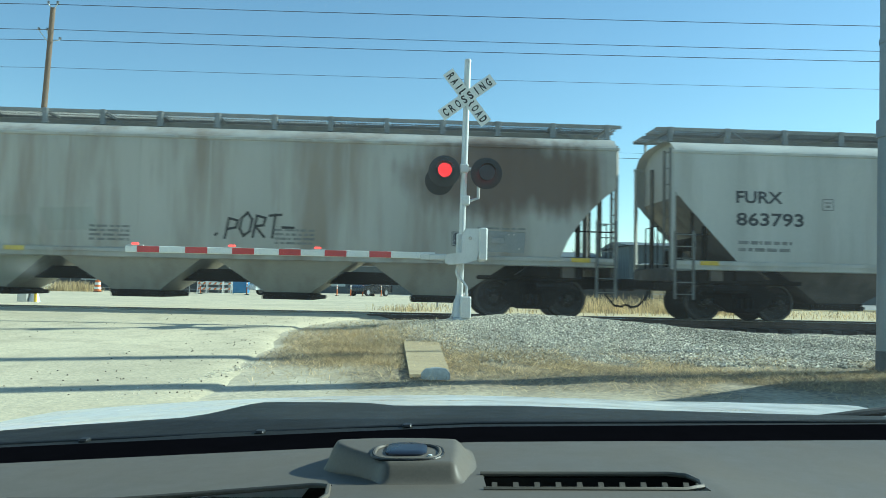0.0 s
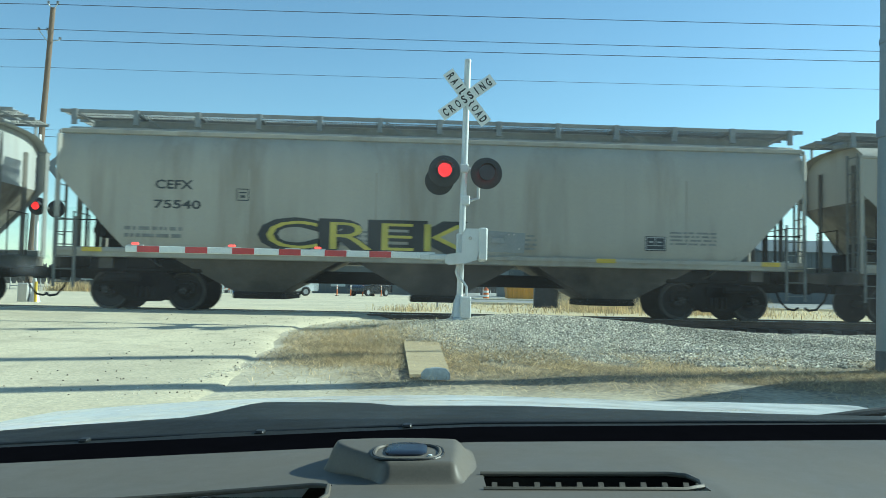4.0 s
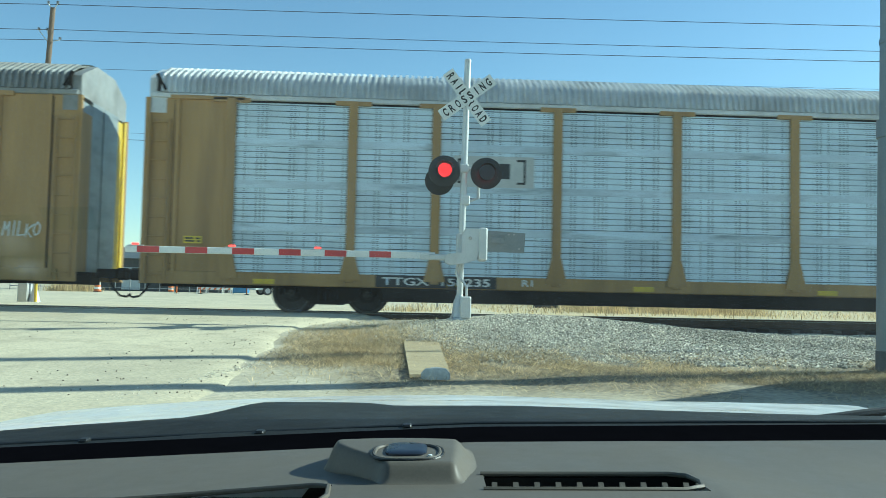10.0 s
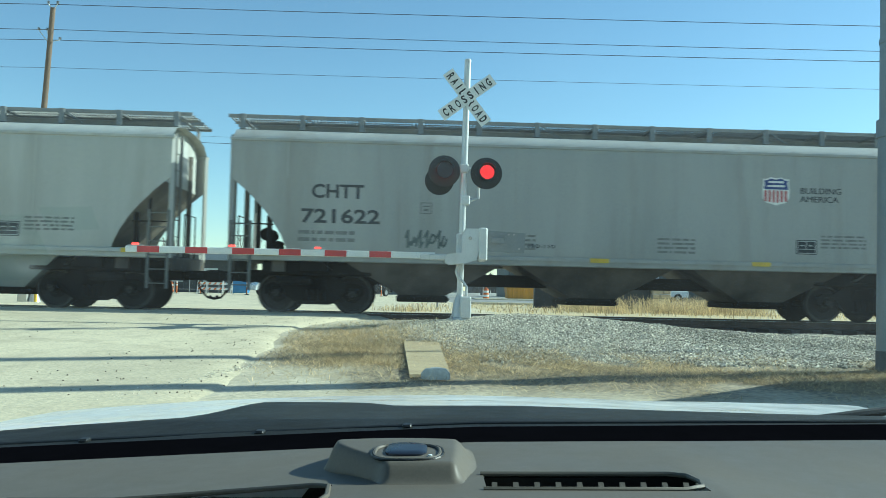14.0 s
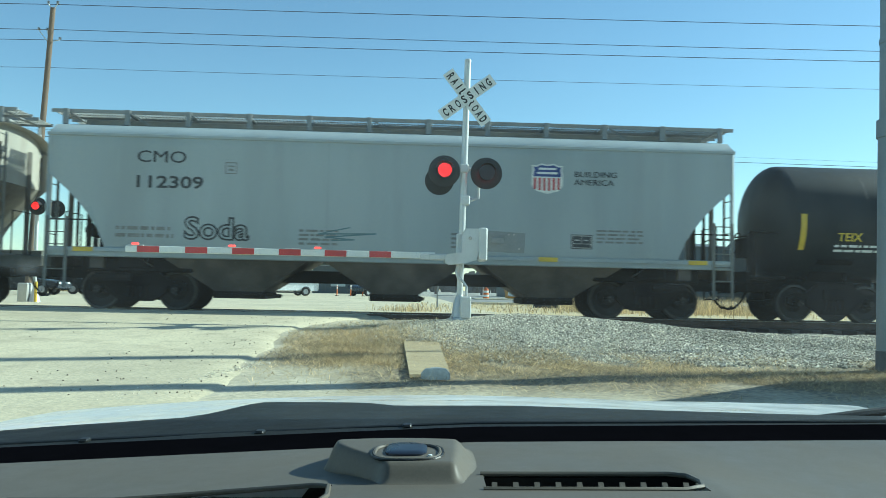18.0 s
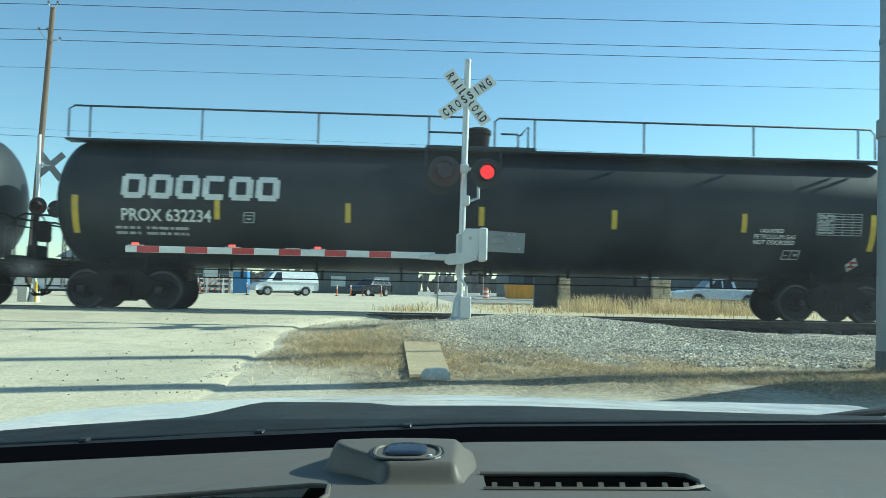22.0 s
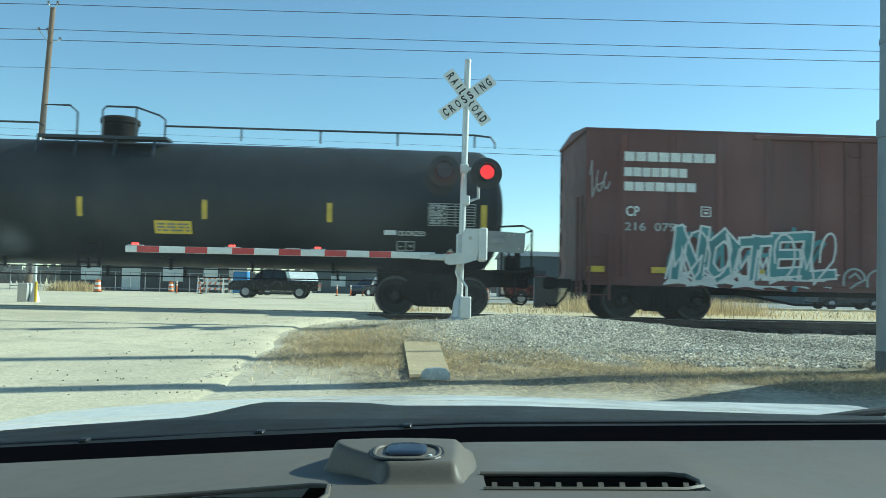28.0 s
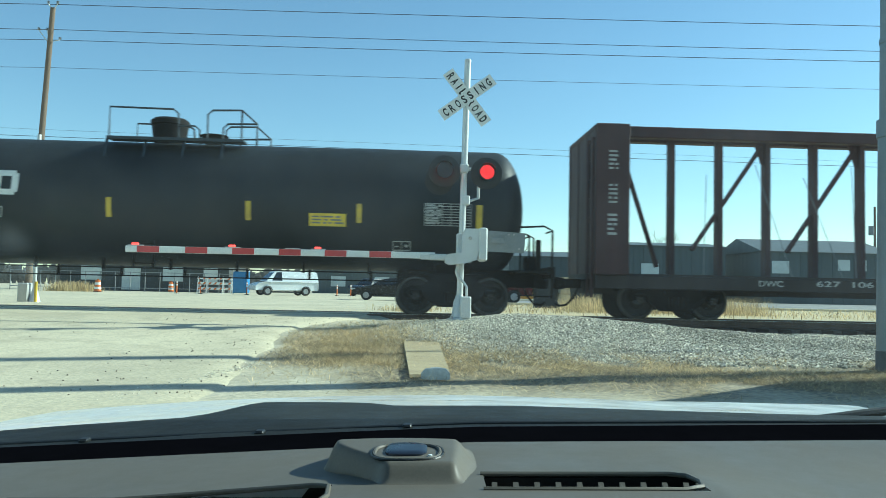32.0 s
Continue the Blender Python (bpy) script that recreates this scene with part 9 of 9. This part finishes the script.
def tree(x, y, h, seed, label="leafless winter tree with fine grey twigs"):
    rnd = random.Random(seed)
    t = thing("tree", label, "tree", "bare trees", at=pose(x, y, terrain(x, y)))
    g, tw = Geo(), Geo()

    def grow(p, d, length, r, level):
        q = p + d * length
        (g if level < 2 else tw).cyl(p, q, r, 6 if level < 2 else 4, r * 0.62, False)
        if level == 4:
            return
        for _ in range(3 if level < 3 else 4):
            nd = (d + Vector((rnd.uniform(-0.8, 0.8), rnd.uniform(-0.8, 0.8), rnd.uniform(0.0, 0.55)))).normalized()
            grow(p.lerp(q, rnd.uniform(0.65, 1.0)), nd, length * rnd.uniform(0.55, 0.8), r * 0.52, level + 1)
    grow(Vector((0, 0, 0)), Vector((0.03, 0, 1)), h * 0.34, h * 0.028, 0)
    part("trunk", g, BARK, t)
    c = part("crown", tw, BARK, t)
    c["kind"] = "stuff"


for x, y, h, sd in ((-16.0, 110, 13, 1), (-13.0, 112, 11, 2), (6, 130, 12, 3), (20.5, 118, 12, 4), (42, 112, 13, 5), (60, 118, 13, 6), (66, 112, 11, 7), (-40, 120, 12, 8), (31, 120, 11, 9), (14, 125, 11, 10), (50, 125, 12, 11), (-28, 125, 12, 12), (-7, 118, 10, 13)):
    tree(x, y, h, sd)
WOODS = mat("far_winter_woods", (0.17, 0.16, 0.15), 0.95, 0, 0.3, 0.3, (1, 1, 0.3), 0.3, 2)
rr = random.Random(9)
g = Geo()
for i in range(900):
    x, y = rr.uniform(-260, 320), rr.uniform(200, 260)
    h = rr.uniform(3.5, 7.5)
    for k in range(3):
        a = rr.uniform(-0.5, 0.5)
        g.add([(x - 0.5, y, 0), (x + 0.5, y, 0), (x + a * h * 0.5 + 0.9, y + rr.uniform(-1, 1), h * rr.uniform(0.6, 1)), (x + a * h * 0.5 - 0.9, y, h * rr.uniform(0.5, 0.9))], [(0, 1, 2, 3)])
tagged(part("far_woods", g, WOODS, smooth=False), "grey leafless woods along the horizon", "woods", kind="stuff")
p = thing("utility_pole", "far wooden pole with a transformer", "utility pole", at=pose(62.0, 84, -0.2))
part("pole_shaft", Geo().cyl((0, 0, 0), (0, 0, 13), 0.2, 10, 0.14), POLEWOOD, p)
part("transformer", Geo().cyl((-0.6, -0.2, 9.2), (-0.6, -0.2, 10.4), 0.35, 12), GALV, p)

# ---- vehicles on the cross street ----
VGLASS = mat("dark_car_glass", (0.02, 0.025, 0.03), 0.08, 0, 0.1, 2)
TYRE = mat("tyre_rubber", (0.02, 0.02, 0.02), 0.85)
RIM = mat("alloy_rim", (0.35, 0.35, 0.36), 0.35, 0.8)
HEADL = mat("headlamp_glass", (0.6, 0.62, 0.62), 0.15)
TAILL = mat("tail_lamp_plastic", (0.35, 0.02, 0.02), 0.25)
VPAINT = {k: mat(k + "_car_paint", c, 0.25, 0.1, 0.04, 2, (1, 1, 1), 0.02, 30) for k, c in
          {"white": (0.72, 0.74, 0.74), "silver": (0.50, 0.55, 0.57), "black": (0.015, 0.016, 0.018), "dark": (0.03, 0.035, 0.045), "red": (0.085, 0.012, 0.016), "blue": (0.03, 0.22, 0.45)}.items()}
SHAPE = {  # length, width, height, wheel radius, hull profile, cabin profile (facing +x)
    "sedan": (4.9, 1.82, 1.45, 0.33, [(-2.42, 0.42), (-2.45, 0.78), (-2.30, 0.98), (-1.55, 1.02), (0.85, 0.98), (2.05, 0.82), (2.42, 0.62), (2.43, 0.34), (-2.35, 0.30)], [(-1.75, 1.0), (-1.05, 1.38), (-0.3, 1.45), (0.35, 1.40), (1.15, 0.97)]),
    "hatch": (3.9, 1.75, 1.42, 0.32, [(-1.90, 0.42), (-1.94, 0.80), (-1.85, 1.0), (-1.6, 1.02), (0.80, 0.97), (1.70, 0.84), (1.92, 0.62), (1.93, 0.34), (-1.85, 0.30)], [(-1.85, 1.0), (-1.55, 1.36), (-0.5, 1.42), (0.25, 1.38), (0.95, 0.96)]),
    "suv": (4.85, 1.92, 1.75, 0.37, [(-2.38, 0.50), (-2.42, 1.05), (-2.35, 1.12), (0.95, 1.12), (2.1, 1.02), (2.40, 0.80), (2.42, 0.42), (-2.35, 0.40)], [(-2.30, 1.10), (-2.05, 1.66), (-0.9, 1.75), (0.25, 1.70), (1.05, 1.10)]),
    "pickup": (5.7, 1.98, 1.85, 0.40, [(-2.82, 0.60), (-2.85, 1.15), (-0.75, 1.18), (1.3, 1.15), (2.6, 1.08), (2.83, 0.90), (2.84, 0.48), (-2.8, 0.48)], [(-0.85, 1.15), (-0.70, 1.75), (0.1, 1.85), (0.75, 1.80), (1.45, 1.14)]),
    "van": (5.6, 2.0, 2.08, 0.37, [(-2.75, 0.48), (-2.8, 1.10), (-2.78, 1.2), (1.7, 1.2), (2.55, 1.02), (2.75, 0.82), (2.76, 0.42), (-2.7, 0.42)], [(-2.78, 1.18), (-2.70, 1.95), (-2.4, 2.08), (0.6, 2.08), (1.05, 2.0), (1.85, 1.18)]),
}


def vehicle(kind, paint, label, at, flip=False):
    L, W, H, R, hull, cab = SHAPE[kind]
    v = thing("vehicle" if kind == "van" else {"sedan": "car", "hatch": "car", "suv": "suv", "pickup": "pickup_truck"}[kind], label, {"sedan": "car", "hatch": "car", "suv": "car", "pickup": "pickup truck", "van": "van"}[kind], "vehicles beyond the track", at=at)
    P = VPAINT[paint]
    h = W / 2
    g = Geo()
    n = len(hull)
    inset = [(x * 0.97, z) for x, z in hull]
    vs = [(x, -h + 0.08, z) for x, z in inset] + [(x, -h, 0.3 * 0.55 + z * 0.82 + 0.02) for x, z in hull]
    ringA = [(x * 0.985, -h + 0.10, z) for x, z in hull]
    ringB = [(x, -h, lerp(z, 0.75, 0.12)) for x, z in hull]
    ringC = [(x, h, z) for x, _, z in ringB]
    ringD = [(x, -y, z) for x, y, z in ringA]
    vs = ringA + ringB + ringC + ringD
    fs = [tuple(range(n)), tuple(range(3 * n, 4 * n))[::-1]]
    for k in range(3):
        fs += [(k * n + i, k * n + (i + 1) % n, (k + 1) * n + (i + 1) % n, (k + 1) * n + i) for i in range(n)]
    g.add(vs, fs)
    body = part("body", g, P, v)
    g = Geo()
    m_ = len(cab)
    hc = h - 0.12
    base = [(x, -hc + 0.0 - 0.0, z) for x, z in cab]
    lo = [(x, -(h - 0.06 - 0.26 * max(0, (z - cab[0][1]) / (H - cab[0][1]))), z) for x, z in cab]
    hi = [(x, -y, z) for x, y, z in lo]
    g.add(lo + hi, [tuple(range(m_)), tuple(range(m_, 2 * m_))[::-1]] + [(i, i + 1, m_ + i + 1, m_ + i) for i in range(m_ - 1)])
    cabin = part("cabin", g, P, v)
    # side windows, windscreens
    zb, zt = cab[0][1] + 0.06, H - 0.12
    xa, xb = cab[0][0], cab[-1][0]
    for s in (-1, 1):
        def yy(z):
            return s * (h - 0.055 - 0.26 * max(0, (z - cab[0][1]) / (H - cab[0][1])))
        splits = {"hatch": ((-1.45, -0.5), (-0.42, 0.45)), "sedan": ((-1.25, -0.35), (-0.27, 0.62)), "suv": ((-2.0, -1.25), (-1.17, -0.25), (-0.17, 0.62)), "pickup": ((-0.62, 0.05), (0.12, 0.95)), "van": ((0.45, 1.35),)}[kind]
        for j, (a, b) in enumerate(splits):
            sl, sr = (0.35 if j == 0 and kind != "van" else 0.03), (0.45 if j == len(splits) - 1 else 0.03)
            g = Geo()
            g.add([(a, yy(zb), zb), (b, yy(zb), zb), (b - sr, yy(zt), zt), (a + sl * (0.9 if kind == "sedan" else 0.3), yy(zt), zt)], [(0, 1, 2, 3)])
            part("side_window", g, VGLASS, cabin, "", False)
    (x0, z0), (x1, z1) = cab[-1], cab[-2]
    for (xa2, za2), (xb2, zb2), o in ((cab[-1], cab[-2], 0.012), (cab[0], cab[1], -0.012)):
        w0 = h - 0.16
        g = Geo()
        p0 = (lerp(xa2, xb2, 0.1) + o, lerp(za2, zb2, 0.1) + 0.01)
        p1 = (lerp(xa2, xb2, 0.9) + o, lerp(za2, zb2, 0.9) + 0.01)
        g.add([(p0[0], -w0, p0[1]), (p0[0], w0, p0[1]), (p1[0], w0 - 0.2, p1[1]), (p1[0], -w0 + 0.2, p1[1])], [(0, 1, 2, 3)])
        if kind != "van" or o > 0:
            part("windscreen", g, VGLASS, cabin, "", False)
    wb = L * 0.29
    for x in (-wb, wb * 1.06):
        for s in (-1, 1):
            w = part("wheel", Geo().lathe([(-0.11, R * 0.6), (-0.12, R * 0.92), (-0.09, R), (0.09, R), (0.12, R * 0.92), (0.11, R * 0.6)], 'y', (x, s * (h - 0.10), R), 22), TYRE, v)
            part("rim", Geo().lathe([(s * 0.09, 0.001), (s * 0.115, R * 0.25), (s * 0.10, R * 0.6), (s * 0.07, R * 0.64)], 'y', (x, s * (h - 0.10), R), 18), RIM, w)
            part("wheel_arch", Geo().lathe([(s * (h - 0.02), R * 1.02), (s * (h + 0.004), R * 1.18)], 'y', (x, 0, R), 18, 0.1, math.pi - 0.1), TRIM, body)
    for s in (-1, 1):
        part("headlight", Geo().rbox(L / 2 - 0.22, L / 2 - 0.03, s * (h - 0.32) - 0.16, s * (h - 0.32) + 0.16, 0.62, 0.76, 0.03), HEADL, v)
        part("tail_light", Geo().rbox(-L / 2 + 0.0, -L / 2 + 0.12, s * (h - 0.22) - 0.12, s * (h - 0.22) + 0.12, 0.75, 0.95, 0.03), TAILL, v)
        part("mirror", Geo().rbox(cab[-1][0] - 0.45, cab[-1][0] - 0.28, s * (h + 0.06) - 0.08, s * (h + 0.06) + 0.08, 1.0, 1.13, 0.03), P, v)
    part("sill", Geo().rbox(-wb + R + 0.1, wb * 1.06 - R - 0.1, -h + 0.03, h - 0.03, 0.24, 0.36, 0.02), TRIM, v)
    return v


# parked: the white van and others
vehicle("van", "white", "white delivery van parked across the street", pose(-10.2, 49.5, G(-10.2, 49.5), 0, 0, 208))
vehicle("suv", "black", "black off-road car parked down the street", pose(-3.3, 60.0, G(-3, 60), 0, 0, 235))
vehicle("pickup", "white", "white pickup parked in the far lot", pose(27.5, 66.0, G(27, 66), 0, 0, 185))
vehicle("sedan", "silver", "silver car parked in the far lot", pose(21.5, 68.0, G(21, 68), 0, 0, 170))
# driving: shape, paint, time and place seen, speed along x; those heading right keep the near lane
NEAR, FAR = 27.0, 33.0
TRAFFIC = []
for kind, paint, t, x, v, label in (
        ("suv", "white", 1.0, 0.0, -14.0, "white sport utility car driving on the cross street"),
        ("suv", "dark", 7.0, -0.7, -17.0, "dark sport utility car driving on the cross street"),
        ("sedan", "red", 8.0, -8.2, -17.0, "dark red car driving on the cross street"),
        ("suv", "white", 8.1, -12.0, 17.0, "white sport utility car driving on the cross street"),
        ("sedan", "black", 17.0, -5.3, -17.0, "black car driving on the cross street"),
        ("suv", "white", 19.0, -10.6, -20.0, "white sport utility car driving on the cross street"),
        ("sedan", "dark", 19.0, -2.7, 19.0, "dark low car driving on the cross street"),
        ("hatch", "blue", 21.0, 4.3, 19.9, "small bright blue car driving on the cross street"),
        ("sedan", "silver", 21.0, -13.6, -20.4, "silver car driving on the cross street"),
        ("pickup", "white", 22.0, 21.0, -20.3, "white pickup truck driving on the cross street"),
        ("sedan", "white", 23.0, 0.95, 20.2, "white saloon car driving on the cross street"),
        ("sedan", "red", 24.6, -3.2, -20.0, "dark red car driving on the cross street"),
        ("sedan", "red", 24.5, -12.1, 19.3, "dark red car driving on the cross street"),
        ("suv", "red", 27.5, -2.6, 21.5, "dark red sport utility car driving on the cross street"),
        ("pickup", "black", 28.0, -8.3, -20.8, "black pickup truck driving on the cross street"),
        ("sedan", "white", 29.0, -10.6, 20.5, "white saloon car driving on the cross street"),
        ("suv", "dark", 29.8, -7.2, -20.5, "dark sport utility car driving on the cross street"),
        ("pickup", "red", 31.0, 25.5, -20.0, "dark red pickup truck driving on the cross street"),
        ("sedan", "black", 32.0, -0.9, -19.0, "black coupe driving on the cross street")):
    y = NEAR if v > 0 else FAR
    ob = vehicle(kind, paint, label, pose(x, y, G(0, y), 0, 0, 0 if v > 0 else 180))
    TRAFFIC.append((ob, t, x, v, y))

set_letters()


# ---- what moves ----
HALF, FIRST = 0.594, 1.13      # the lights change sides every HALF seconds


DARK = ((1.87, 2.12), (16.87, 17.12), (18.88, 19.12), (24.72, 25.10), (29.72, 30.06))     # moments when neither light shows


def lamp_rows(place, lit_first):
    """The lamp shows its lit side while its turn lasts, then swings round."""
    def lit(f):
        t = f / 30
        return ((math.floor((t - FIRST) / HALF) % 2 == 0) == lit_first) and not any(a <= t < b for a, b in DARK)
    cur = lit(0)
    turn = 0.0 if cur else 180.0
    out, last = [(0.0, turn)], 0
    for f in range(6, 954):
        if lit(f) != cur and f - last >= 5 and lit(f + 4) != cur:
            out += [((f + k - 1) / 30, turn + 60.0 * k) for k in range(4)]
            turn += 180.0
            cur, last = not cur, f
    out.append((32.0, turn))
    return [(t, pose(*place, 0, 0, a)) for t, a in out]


def motions():
    ticks = [2.0 * i for i in range(17)]
    for car, S in CARS:
        walk(car, [(t, pose(S - gone(t), 0, 0)) for t in ticks])
    # wheels turn while their car goes by
    where = {car: S for car, S in CARS}
    for ws, car, dx in SPINNERS:
        S = where[car]
        first = max(0, next((f for f in range(961) if S - gone(f / 30) < 13.0), 960))
        last = next((f for f in range(first, 961) if S + 28.5 - gone(f / 30) < -12.0), 960)
        x0 = gone(first / 30)
        rows = [(0.0, pose(dx, 0, RW))] if first > 0 else []
        rows += [(f / 30, pose(dx, 0, RW, 0, -math.degrees((gone(f / 30) - x0) / RW), 0)) for f in range(first, last + 1)]
        if last < 960:
            rows.append((32.0, rows[-1][1]))
        walk(ws, rows)
    for ob, t, x, v, y in TRAFFIC:
        rz = 0 if v > 0 else 180
        walk(ob, [(q, pose(x + v * (q - t), y, G(0, y), 0, 0, rz)) for q in (0.0, 8.0, 16.0, 24.0, 32.0)])
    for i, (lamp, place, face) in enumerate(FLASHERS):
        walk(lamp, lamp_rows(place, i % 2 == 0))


motions()
